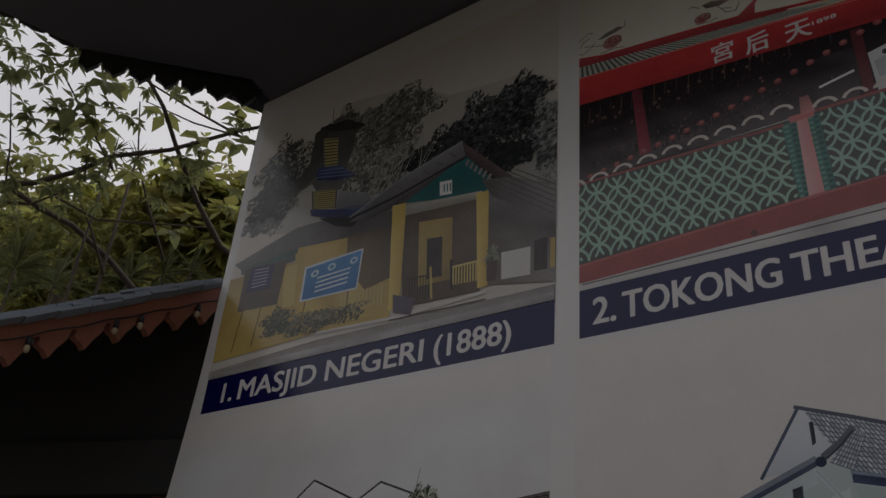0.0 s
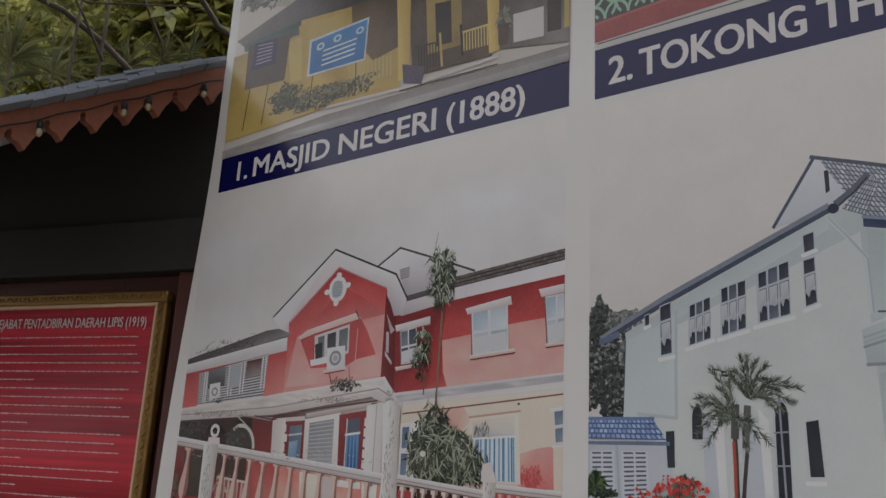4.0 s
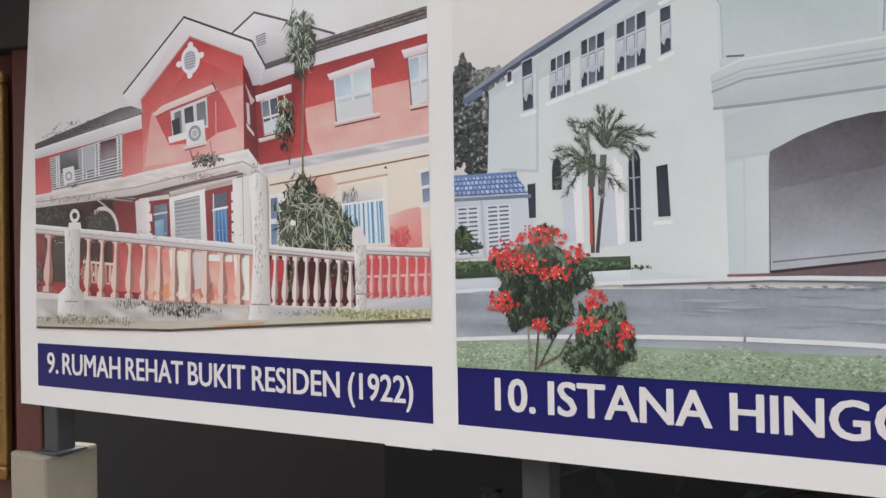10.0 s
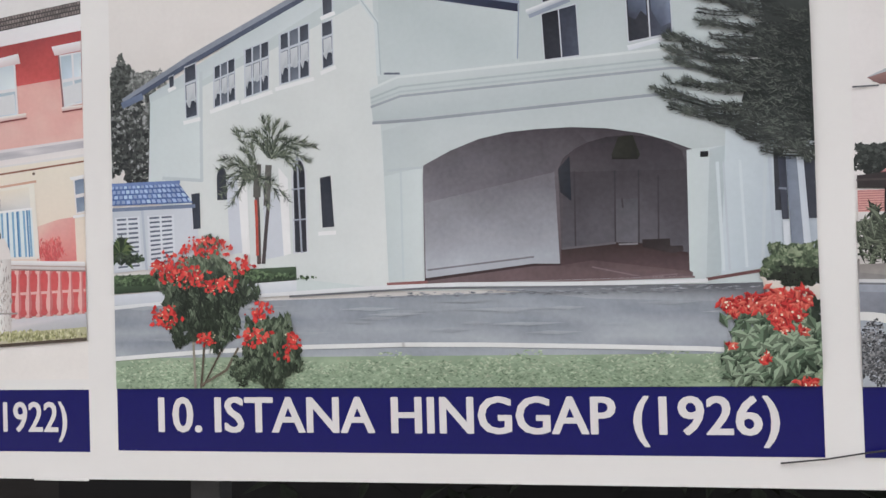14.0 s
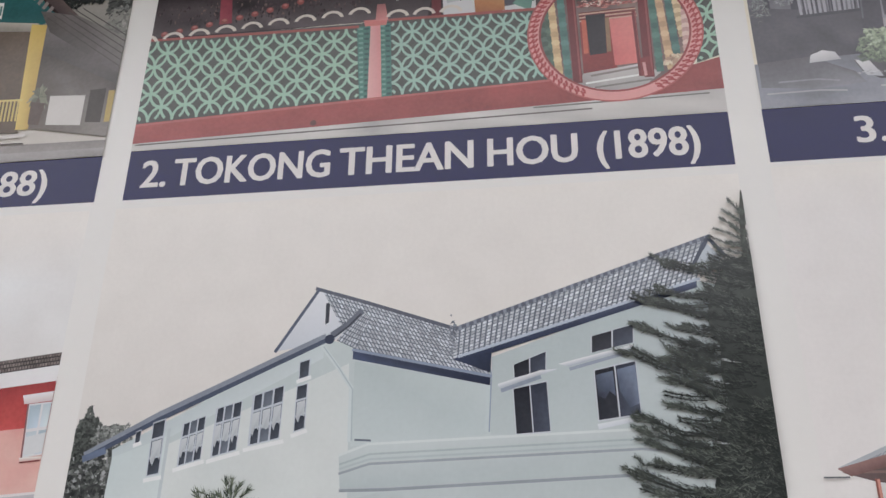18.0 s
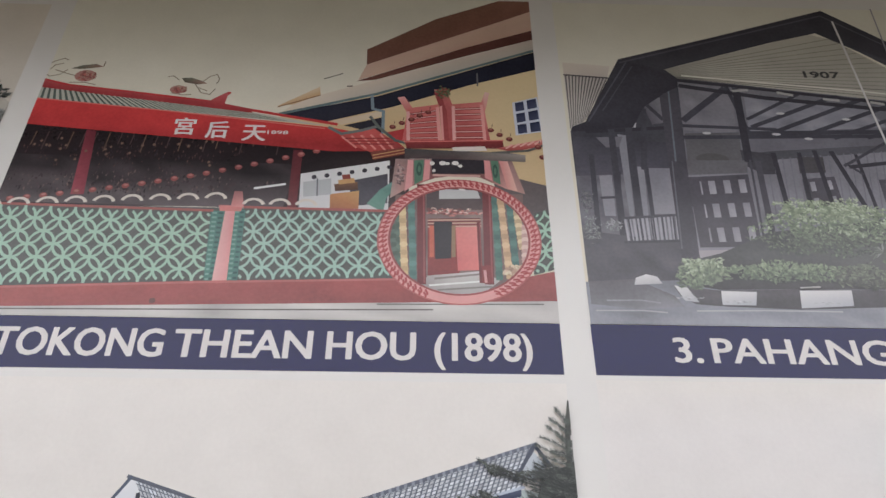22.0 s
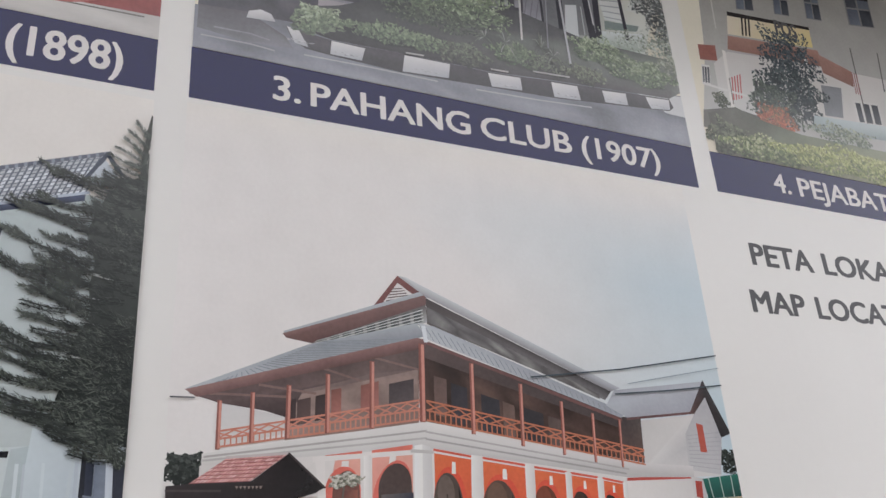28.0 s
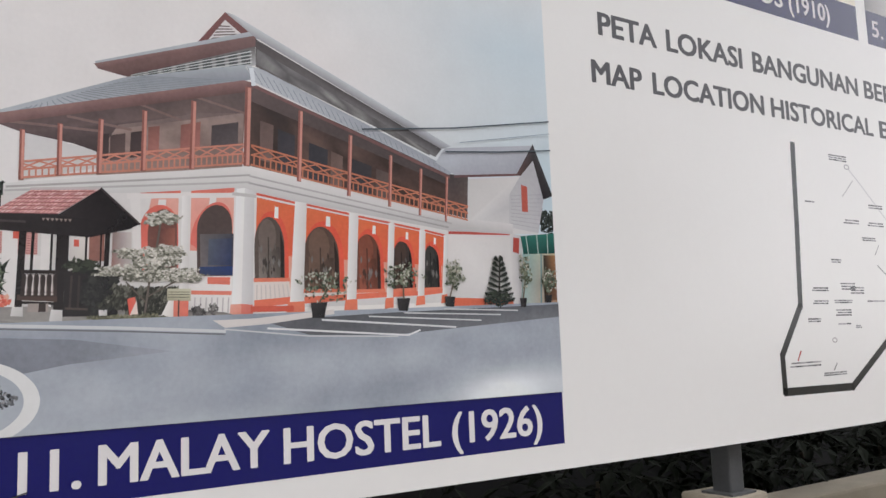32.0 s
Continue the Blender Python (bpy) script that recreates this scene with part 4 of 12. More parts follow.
# stiff fan-leaved plants between the trees and the shelter
for (x, y, z), s in (((-4.71, 0.56, 4.31), 0.42), ((-4.78, 0.89, 4.36), 0.38), ((-4.83, 0.38, 4.19), 0.45), ((-4.66, 1.65, 4.77), 0.34), ((-3.68, 0.48, 4.88), 0.16), ((-3.62, 0.61, 4.88), 0.14), ((-4.82, 1.46, 4.67), 0.34), ((-4.53, 1.81, 4.83), 0.30)):
    p = thing("fan_leaved_plant", "tall spiky dark-green plant behind the shelter roof", "plant", (x, y, 0), "spiky plants")
    part("stem", limb((x, y, -0.03), (x, y, z), 0.014, 0.009, rnd, 6, 0.03), BARK, p)
    bm = bmesh.new()
    for i in range(28):
        t, e = rnd.uniform(0, math.tau), rnd.uniform(-0.5, 1.3)
        add_leaf(bm, Vector((x, y, z)), Vector((math.cos(t) * math.cos(e), math.sin(t) * math.cos(e), math.sin(e))), Vector((0, 0, 1)), s * rnd.uniform(0.6, 1.1), 0.09)
    part("fronds", bm, LEAF_DARK, p, "narrow stiff leaves")

# low shrubs and added rear walls, near-black colours standing for the shade there
# added wall: fills the dark view behind the shelter
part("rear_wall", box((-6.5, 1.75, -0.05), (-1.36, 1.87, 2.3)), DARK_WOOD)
tagged(bpy.data.objects["rear_wall.001"], "added boarded garden wall, dark colour standing for shade", "wall", kind="structure")
# added wall, closes off the sun and fills the dark gap below the sheet
tagged(part("added_rear_wall", box((-1.36, 1.75, -0.05), (14.0, 1.87, 3.9)), SHADE_BLACK_WOOD), "added boarded wall behind the billboard, near-black to stand for shade", "wall", kind="structure")
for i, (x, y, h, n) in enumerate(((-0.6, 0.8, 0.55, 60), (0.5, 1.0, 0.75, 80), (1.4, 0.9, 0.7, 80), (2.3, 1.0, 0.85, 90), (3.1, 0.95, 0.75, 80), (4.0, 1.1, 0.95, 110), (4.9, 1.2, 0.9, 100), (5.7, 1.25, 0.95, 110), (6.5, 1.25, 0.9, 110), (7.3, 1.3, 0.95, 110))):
    s = thing("shrub", "green shrub behind the billboard, shade put into its colour", "shrub", (x, y, 0), "shrubs behind")
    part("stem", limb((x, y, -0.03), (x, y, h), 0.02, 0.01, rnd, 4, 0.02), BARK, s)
    part("foliage", leaf_mass(n, (x, y, h), (0.5, 0.4, 0.4), 0.13, rnd, 5), SHADE_DARK_LEAF, s)
kerb = part("garden_kerb", box((3.9, 0.55, 0.0), (8.5, 0.75, 0.86), bevel=0.015), CONCRETE)
tagged(kerb, "pale concrete garden wall behind the billboard", "garden wall", kind="structure")

# unseen trees added across the way, behind the walker, to darken the sheet's reflections
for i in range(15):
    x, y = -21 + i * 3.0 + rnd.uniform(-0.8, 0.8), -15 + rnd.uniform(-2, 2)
    t = thing("unseen_tree", "unseen tree added across the way, near-black to darken reflections", "tree", (x, y, 0), "trees across the way")
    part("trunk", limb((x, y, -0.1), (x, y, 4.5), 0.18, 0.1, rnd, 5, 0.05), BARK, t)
    part("crown", leaf_mass(280, (x, y, 5.0), (2.3, 1.7, 3.7), 0.6, rnd, 6), SHADE_DARK_LEAF, t)

# ---- the printed photographs ----
# upper captions get a duller navy, offsetting the stronger glare up there
NAVY, GLARE_NAVY, PALE = (24, 26, 113), (25, 26, 97), (221, 216, 211)


def caption(x0, x1, z0, z1, words, cap=0.078, weight=0.032, up=0.003):
    ink = Ink((x0, x1, z0, z1), -0.0003)
    ink.poly([(x0, z1), (x1, z1), (x1, z0), (x0, z0)], NAVY if z0 < 2 else GLARE_NAVY)
    band = ink.done("caption_band", board, PLAIN_INK)
    tagged(band, "navy blue caption band")
    for word, a, b in words:
        lettering("letter", word, a, b, (z0 + z1) / 2 - cap * 0.5 + up, cap, -0.0005, band, WHITE_PRINT, weight)
    return band


caption(-1.457, -0.060, 2.642, 2.768, (("1.", -1.363, -1.308), ("MASJID", -1.279, -0.914), ("NEGERI", -0.875, -0.490), ("(1888)", -0.452, -0.192)), 0.074)
caption(0.012, 1.418, 2.642, 2.776, (("2.", 0.049, 0.114), ("TOKONG", 0.130, 0.515), ("THEAN", 0.536, 0.850), ("HOU", 0.881, 1.085), ("(1898)", 1.126, 1.351)))
caption(1.490, 2.911, 2.642, 2.776, (("3.", 1.675, 1.741), ("PAHANG", 1.764, 2.183), ("CLUB", 2.212, 2.488), ("(1907)", 2.519, 2.784)), 0.07)
caption(2.980, 4.420, 2.642, 2.776, (("4.", 3.215, 3.284), ("PEJABAT POS", 3.318, 3.955), ("(1910)", 3.99, 4.240)), 0.07)
caption(4.486, 5.900, 2.642, 2.776, (("5.", 4.52, 4.60),), 0.07)
caption(-1.508, -0.066, 1.296, 1.430, (("9.", -1.462, -1.408), ("RUMAH", -1.389, -1.127), ("REHAT", -1.105, -0.872), ("BUKIT", -0.853, -0.642), ("RESIDEN", -0.619, -0.333), ("(1922)", -0.308, -0.119)), 0.069, up=0.010, weight=0.024)
caption(0.0, 1.420, 1.300, 1.432, (("10.", 0.094, 0.193), ("ISTANA", 0.221, 0.567), ("HINGGAP", 0.600, 1.044), ("(1926)", 1.076, 1.343)), 0.078, up=0.013)
caption(1.488, 2.845, 1.300, 1.430, (("11.", 1.585, 1.689), ("MALAY", 1.717, 2.048), ("HOSTEL", 2.078, 2.467), ("(1926)", 2.498, 2.774)))
for word, a, b in (("PETA", 3.053, 3.296), ("LOKASI", 3.338, 3.703), ("BANGUNAN", 3.756, 4.382), ("BER", 4.423, 4.631)):
    lettering("map_title_letter", word, a, b, 2.420, 0.074, -0.0005, board, MAP_INK, 0.05)
for word, a, b in (("MAP", 3.017, 3.222), ("LOCATION", 3.265, 3.800), ("HISTORICAL", 3.837, 4.461), ("B", 4.503, 4.593)):
    lettering("map_title_letter", word, a, b, 2.276, 0.072, -0.0005, board, MAP_INK, 0.05)

# ---- photograph 9: pink rest house behind a balustrade ----
pic = Picture((-1.508, -0.066, 1.452, 2.62), [PALE, PALE, PALE, PALE], "photograph of a pink two-storey rest house behind a white balustrade")
k = pic.start()
k.wash([(-1.508, 2.62), (-0.066, 2.62), (-0.066, 1.9), (-1.508, 1.9)], 16, 12, fade(cloud((207, 202, 199), (219, 220, 221), 2.2, 3, 0.1), PALE, 0.3))
k.line([(-0.46, 2.363), (-0.472, 2.293)], 0.002, (140, 140, 145))
k.done("printed_sky")
RED, SALMON = (208, 82, 82), (234, 158, 150)
# the side wall, half in the shade of its eaves
k = pic.start()
k.poly([(-0.616, 2.194), (-0.391, 2.178), (-0.057, 2.218), (-0.062, 1.955), (-0.404, 1.925), (-0.621, 1.924)], [RED, RED, RED, (238, 176, 168), (238, 172, 162), SALMON])
k.wash([(-0.429, 2.07), (-0.056, 2.115), (-0.059, 1.961), (-0.417, 1.933)], 10, 5, cloud((236, 160, 152), (242, 186, 176), 3, 4, 0.5))
k.poly([(-0.429, 2.067), (-0.322, 2.079), (-0.221, 2.096), (-0.116, 2.105), (-0.056, 2.114), (-0.054, 2.217), (-0.391, 2.178), (-0.501, 2.165), (-0.501, 2.121)], [(203, 79, 80), (210, 88, 86), (212, 91, 89), (210, 88, 86), (208, 86, 84), (160, 52, 56), (158, 50, 54), (150, 46, 50), (189, 70, 71)])
k.poly([(-0.616, 2.164), (-0.418, 2.172), (-0.429, 2.07), (-0.421, 1.983), (-0.402, 1.936), (-0.591, 1.922)], [(146, 44, 50), (150, 46, 52), (187, 70, 71), (197, 76, 78), (217, 107, 104), (164, 52, 58)])
k.line([(-0.405, 2.175), (-0.054, 2.213)], 0.010, (140, 44, 48))
k.apart("printed_side_wall")
k = pic.start()
k.poly([(-0.592, 1.895), (-0.059, 1.933), (-0.064, 1.691), (-0.595, 1.699)], [(238, 210, 194), (240, 214, 198), (238, 204, 188), (232, 190, 172)])
k.poly([(-0.436, 1.886), (-0.352, 1.896), (-0.326, 1.863), (-0.38, 1.809), (-0.433, 1.84)], [(232, 176, 162), (234, 184, 170), (238, 204, 188), (230, 176, 160), (226, 168, 152)])
k.poly([(-0.181, 1.785), (-0.13, 1.799), (-0.091, 1.803), (-0.088, 1.708), (-0.176, 1.704)], [(234, 186, 174), (232, 168, 160), (230, 160, 154), (222, 130, 126), (220, 126, 124)])
k.leaves((-0.15, 1.733, 0.032, 0.024), 60, 0.018, [(206, 84, 86), (214, 100, 98), (222, 124, 120)], 4, 1.57, 1.6, 3)
k.line([(-0.548, 1.878), (-0.326, 1.898), (-0.059, 1.923)], 0.004, (150, 104, 84)).disc((-0.187, 1.901, 0.004, 0.003), (110, 84, 72), n=8)
k.poly([(-0.62, 1.93), (-0.325, 1.953), (-0.058, 1.973), (-0.059, 1.939), (-0.325, 1.917), (-0.621, 1.891)], [(214, 208, 208), (206, 202, 206), (214, 208, 208), (226, 216, 212), (222, 212, 208), (216, 208, 206)])
k.wash([(-0.601, 1.923), (-0.059, 1.968), (-0.059, 1.952), (-0.601, 1.905)], 16, 2, cloud((168, 166, 174), (214, 210, 210), 9, 7))
k.done("printed_side_cornice")
k = pic.start()
k.poly([(-0.67, 2.291), (-0.593, 2.337), (-0.333, 2.244), (-0.39, 2.206), (-0.561, 2.184), (-0.614, 2.26)], [(222, 218, 220), (228, 224, 226), (206, 202, 206), (190, 186, 192), (176, 170, 176), (214, 210, 214)])
k.poly([(-0.585, 2.257), (-0.536, 2.28), (-0.39, 2.226), (-0.39, 2.206), (-0.561, 2.187)], [(196, 190, 194), (214, 210, 212), (206, 202, 204), (190, 186, 190), (170, 164, 170)])
k.line([(-0.67, 2.294), (-0.593, 2.337), (-0.461, 2.291), (-0.333, 2.244)], 0.006, (92, 86, 88))
k.poly([(-0.59, 2.274), (-0.555, 2.28), (-0.554, 2.248), (-0.585, 2.244)], (196, 194, 198)).slats([(-0.59, 2.274), (-0.555, 2.28), (-0.554, 2.248), (-0.585, 2.244)], 5, 0.4, (104, 102, 108))
k.poly([(-0.577, 2.141), (-0.557, 2.184), (-0.39, 2.206), (-0.054, 2.246), (-0.054, 2.208), (-0.391, 2.172)], [(180, 174, 178), (206, 200, 204), (226, 222, 224), (232, 228, 230), (222, 218, 220), (214, 208, 212)])
k.tiles([(-0.411, 2.232), (-0.053, 2.273), (-0.054, 2.244), (-0.397, 2.204)], 52, 3, (132, 120, 116), (74, 66, 66), 4)
k.poly([(-0.565, 2.196), (-0.404, 2.219), (-0.397, 2.204), (-0.557, 2.181)], [(110, 102, 104), (120, 110, 110), (100, 92, 94), (92, 86, 90)])
k.done("printed_side_roof")
# the gabled front
k = pic.start()
k.poly([(-0.83, 2.311), (-0.631, 2.226), (-0.62, 1.972), (-0.815, 1.96), (-1.038, 1.934), (-1.024, 2.159)], [(197, 76, 78), (202, 81, 81), (236, 168, 160), (236, 164, 156), (234, 156, 148), (202, 79, 80)])
k.wash([(-0.984, 2.109), (-0.636, 2.151), (-0.627, 1.982), (-1.014, 1.955)], 8, 6, cloud((232, 148, 142), (240, 178, 170), 3, 5, 0.6))
k.poly([(-0.83, 2.311), (-0.631, 2.226), (-0.636, 2.165), (-0.789, 2.237), (-0.843, 2.212), (-0.91, 2.153), (-0.979, 2.115), (-0.998, 2.062), (-1.027, 2.002), (-1.027, 2.159)], [(190, 71, 73), (198, 78, 78), (218, 102, 99), (210, 91, 89), (210, 91, 89), (212, 94, 93), (210, 92, 91), (217, 104, 101), (222, 122, 116), (195, 74, 76)])
k.poly([(-0.97, 2.101), (-0.725, 2.146), (-0.697, 2.109), (-0.658, 2.04), (-0.732, 2.029), (-0.77, 2.011), (-0.913, 2.01)], [(194, 73, 75), (197, 76, 78), (202, 81, 81), (212, 96, 93), (202, 81, 81), (194, 74, 75), (205, 84, 84)])
k.poly([(-0.635, 2.211), (-0.593, 2.143), (-0.585, 1.934), (-0.635, 1.973)], [(134, 42, 48), (124, 38, 44), (128, 40, 46), (146, 46, 52)])
k.poly([(-0.628, 2.153), (-0.605, 2.115), (-0.594, 2.104), (-0.609, 2.094)], (196, 170, 172)).poly([(-0.625, 2.102), (-0.615, 2.098), (-0.612, 2.04), (-0.622, 2.047)], (196, 186, 190)).poly([(-0.626, 2.048), (-0.599, 2.018), (-0.599, 2.009), (-0.624, 2.035)], (206, 196, 198))
k.line([(-0.734, 2.116), (-0.735, 1.974)], 0.003, (228, 170, 164))
k.apart("printed_front_wall")
k = pic.start()
k.poly([(-1.1, 2.173), (-0.849, 2.364), (-0.828, 2.308), (-1.025, 2.152), (-1.021, 2.119), (-1.058, 2.132)], [(226, 222, 224), (236, 232, 234), (222, 212, 214), (214, 196, 198), (206, 198, 202), (214, 210, 214)])
k.poly([(-0.849, 2.364), (-0.602, 2.264), (-0.557, 2.19), (-0.573, 2.144), (-0.601, 2.144), (-0.635, 2.226), (-0.828, 2.308)], [(236, 232, 234), (232, 228, 230), (214, 208, 212), (190, 184, 190), (178, 172, 178), (206, 198, 202), (220, 212, 214)])
k.line([(-1.098, 2.176), (-0.849, 2.363), (-0.602, 2.262), (-0.557, 2.19)], 0.006, (84, 78, 80)).line([(-1.02, 2.152), (-0.828, 2.305), (-0.635, 2.226)], 0.003, (176, 150, 154))
k.disc((-0.827, 2.24, 0.036, 0.039), (232, 230, 230))
for p in ((-0.826, 2.282), (-0.786, 2.249), (-0.83, 2.198), (-0.871, 2.234)):
    k.disc((p[0], p[1], 0.011, 0.009), (226, 222, 222), n=8)
k.disc((-0.829, 2.24, 0.023, 0.027), (184, 186, 192)).slats([(-0.846, 2.263), (-0.81, 2.264), (-0.81, 2.218), (-0.847, 2.216)], 6, 0.4, (150, 154, 162))
k.done("printed_gable")
k = pic.start()
k.window([(-0.907, 2.105), (-0.767, 2.132), (-0.763, 2.048), (-0.899, 2.028)], 3, 1, (110, 116, 120), (206, 200, 202), 0.2, (66, 70, 76))
k.poly([(-0.903, 2.079), (-0.872, 2.086), (-0.868, 2.041), (-0.895, 2.034)], (58, 60, 64))
k.poly([(-0.917, 2.034), (-0.846, 2.042), (-0.847, 2.023), (-0.913, 2.016)], (228, 220, 220))
k.poly([(-0.979, 2.102), (-0.942, 2.124), (-0.866, 2.139), (-0.746, 2.163), (-0.725, 2.146), (-0.755, 2.136), (-0.911, 2.112), (-0.961, 2.097)], [(240, 204, 198), (240, 200, 194), (242, 206, 200), (240, 202, 196), (226, 176, 170), (236, 192, 186), (234, 188, 182), (226, 176, 170)])
k.line([(-0.961, 2.097), (-0.911, 2.11), (-0.73, 2.143)], 0.003, (140, 60, 60)).line([(-0.746, 2.169), (-0.73, 2.143)], 0.004, (104, 70, 70))
k.done("printed_window")
k = pic.start()
k.poly([(-0.85, 2.066), (-0.779, 2.071), (-0.772, 2.008), (-0.845, 2.001)], [(232, 230, 230), (226, 224, 224), (206, 204, 206), (218, 214, 216)])
k.ring((-0.814, 2.036, 0.024, 0.022), 0.4, (150, 150, 154), n=20).disc((-0.814, 2.036, 0.011, 0.010), (176, 176, 180), n=10)
k.line([(-0.856, 1.999), (-0.77, 2.006)], 0.007, (214, 200, 198)).line([(-0.852, 1.992), (-0.774, 2)], 0.003, (104, 56, 56)).line([(-0.834, 1.994), (-0.822, 1.962), (-0.8, 1.982)], 0.004, (150, 66, 66))
k.line([(-0.757, 2.01), (-0.75, 1.963)], 0.003, (170, 90, 86))
k.done("printed_air_conditioner")
# left wing
k = pic.start()
k.poly([(-1.521, 2.017), (-1.021, 2.077), (-1.02, 1.913), (-1.529, 1.888)], [(186, 58, 58), (204, 76, 74), (226, 128, 120), (214, 92, 88)])
k.poly([(-1.107, 2.068), (-1.021, 2.077), (-1.02, 1.92), (-1.11, 1.918)], [(196, 62, 62), (200, 66, 66), (232, 146, 138), (228, 132, 124)])
k.poly([(-1.514, 2.059), (-1.12, 2.135), (-1.067, 2.137), (-1.011, 2.118), (-1.025, 2.106), (-1.515, 2.034)], [(92, 86, 86), (110, 104, 104), (120, 114, 114), (150, 144, 144), (104, 98, 98), (84, 78, 78)])
k.leaves((-1.271, 2.088, 0.198, 0.035), 40, 0.012, [(84, 78, 80), (126, 120, 118)], 3, 0.35, 0.3, 71, base=False)
k.poly([(-1.515, 2.041), (-1.025, 2.108), (-1.022, 2.067), (-1.504, 2.012)], [(226, 222, 222), (230, 226, 226), (206, 200, 202), (200, 194, 196)])
k.line([(-1.509, 2.037), (-1.025, 2.105)], 0.003, (240, 238, 236))
k.poly([(-1.438, 2.011), (-1.102, 2.061), (-1.11, 1.928), (-1.429, 1.904)], (112, 110, 114))
k.slats([(-1.438, 2.011), (-1.102, 2.061), (-1.11, 1.928), (-1.429, 1.904)], 15, 0.5, (200, 198, 200))
k.poly([(-1.389, 2.018), (-1.304, 2.029), (-1.3, 1.967), (-1.384, 1.958)], [(120, 122, 126), (140, 142, 146), (96, 94, 98), (90, 88, 92)]).poly([(-1.201, 2.042), (-1.132, 2.05), (-1.133, 1.996), (-1.202, 1.988)], [(112, 54, 54), (104, 50, 52), (160, 150, 152), (150, 140, 142)])
for x in ((-1.405, 2.012), (-1.394, 2.011), (-1.283, 2.031), (-1.267, 2.033), (-1.226, 2.037), (-1.211, 2.039), (-1.127, 2.049), (-1.112, 2.051)):
    k.line([x, (x[0] + 0.002, x[1] - 0.095)], 0.006, (214, 210, 212))
k.poly([(-1.278, 2.031), (-1.226, 2.037), (-1.228, 1.962), (-1.274, 1.958)], (176, 180, 186))
k.line([(-1.429, 1.903), (-1.11, 1.927)], 0.007, (226, 214, 210))
k.poly([(-1.376, 1.973), (-1.323, 1.979), (-1.316, 1.93), (-1.369, 1.921)], [(230, 228, 228), (226, 224, 224), (206, 202, 204), (214, 210, 212)]).ring((-1.347, 1.949, 0.016, 0.014), 0.4, (150, 150, 154), n=16)
k.leaves((-1.322, 1.903, 0.032, 0.024), 50, 0.008, [(40, 38, 34), (90, 82, 76)], 2, 1.57, 0.8, 9, base=False)
k.done("printed_left_wing")
# porch band, stained
k = pic.start()
k.poly([(-1.535, 1.895), (-1.1, 1.931), (-1.029, 1.94), (-0.62, 1.978), (-0.585, 1.937), (-0.562, 1.903), (-0.621, 1.906), (-0.66, 1.921), (-0.938, 1.886), (-1.053, 1.873), (-1.536, 1.852)], [(216, 210, 206), (220, 214, 210), (226, 216, 212), (230, 224, 222), (220, 214, 214), (206, 200, 200), (196, 188, 188), (206, 196, 192), (196, 186, 182), (190, 180, 176), (196, 188, 182)])
k.wash([(-1.529, 1.888), (-1.029, 1.933), (-1.029, 1.901), (-1.53, 1.87)], 12, 3, cloud((196, 188, 182), (226, 220, 216), 8, 8))
k.wash([(-1.029, 1.933), (-0.62, 1.969), (-0.62, 1.939), (-1.029, 1.901)], 12, 3, cloud((206, 196, 192), (230, 222, 218), 8, 9))
k.line([(-1.535, 1.874), (-1.053, 1.899), (-0.64, 1.946), (-0.597, 1.926)], 0.004, (170, 160, 156)).line([(-1.536, 1.854), (-1.053, 1.874), (-0.938, 1.888), (-0.66, 1.922)], 0.004, (120, 108, 102))
k.leaves((-0.771, 1.958, 0.054, 0.019), 80, 0.009, [(40, 40, 34), (84, 80, 70), (150, 140, 130)], 2, 1.0, 1.6, 8, base=False)
k.leaves((-0.816, 1.918, 0.125, 0.009), 40, 0.008, [(120, 110, 104), (160, 150, 144)], 3, 0.25, 0.3, 10, base=False)
k.leaves((-1.327, 1.879, 0.153, 0.010), 40, 0.009, [(120, 112, 106), (160, 152, 146)], 3, 1.57, 0.4, 66, base=False)
k.leaves((-0.597, 1.914, 0.015, 0.029), 30, 0.009, [(160, 152, 150), (120, 112, 110), (214, 208, 204)], 3, 1.57, 0.4, 67, base=False)
k.apart("printed_porch_band")
# the shaded ground floor
k = pic.start()
k.poly([(-1.535, 1.856), (-1.053, 1.874), (-0.938, 1.886), (-0.66, 1.921), (-0.601, 1.905), (-0.604, 1.557), (-1.535, 1.568)], [(64, 46, 44), (96, 50, 48), (110, 70, 66), (150, 120, 114), (200, 190, 184), (232, 180, 164), (150, 62, 60)])
k.wash([(-1.524, 1.852), (-1.044, 1.869), (-1.046, 1.754), (-1.525, 1.793)], 9, 4, cloud((44, 36, 34), (104, 52, 50), 5, 11))
k.poly([(-1.15, 1.87), (-1.039, 1.869), (-1.042, 1.746), (-1.137, 1.76)], [(124, 40, 42), (136, 42, 44), (150, 46, 48), (130, 42, 44)])
k.leaves((-1.42, 1.819, 0.107, 0.032), 120, 0.014, [(38, 36, 32), (60, 58, 48), (96, 92, 78)], 3, seed=12, base=False)
k.disc((-1.201, 1.778, 0.064, 0.064), (78, 72, 64), 0.0, math.pi, 16).ring((-1.194, 1.775, 0.069, 0.074), 0.16, (206, 198, 190), 0.0, 2.2, 14)
k.leaves((-1.221, 1.806, 0.045, 0.030), 60, 0.014, [(112, 106, 94), (66, 60, 52), (90, 92, 78)], 4, -0.8, 0.8, 13, base=False)
k.poly([(-1.25, 1.875), (-1.054, 1.869), (-1.063, 1.857), (-1.15, 1.867)], (150, 140, 134)).line([(-1.224, 1.874), (-1.16, 1.837)], 0.004, (190, 180, 174))
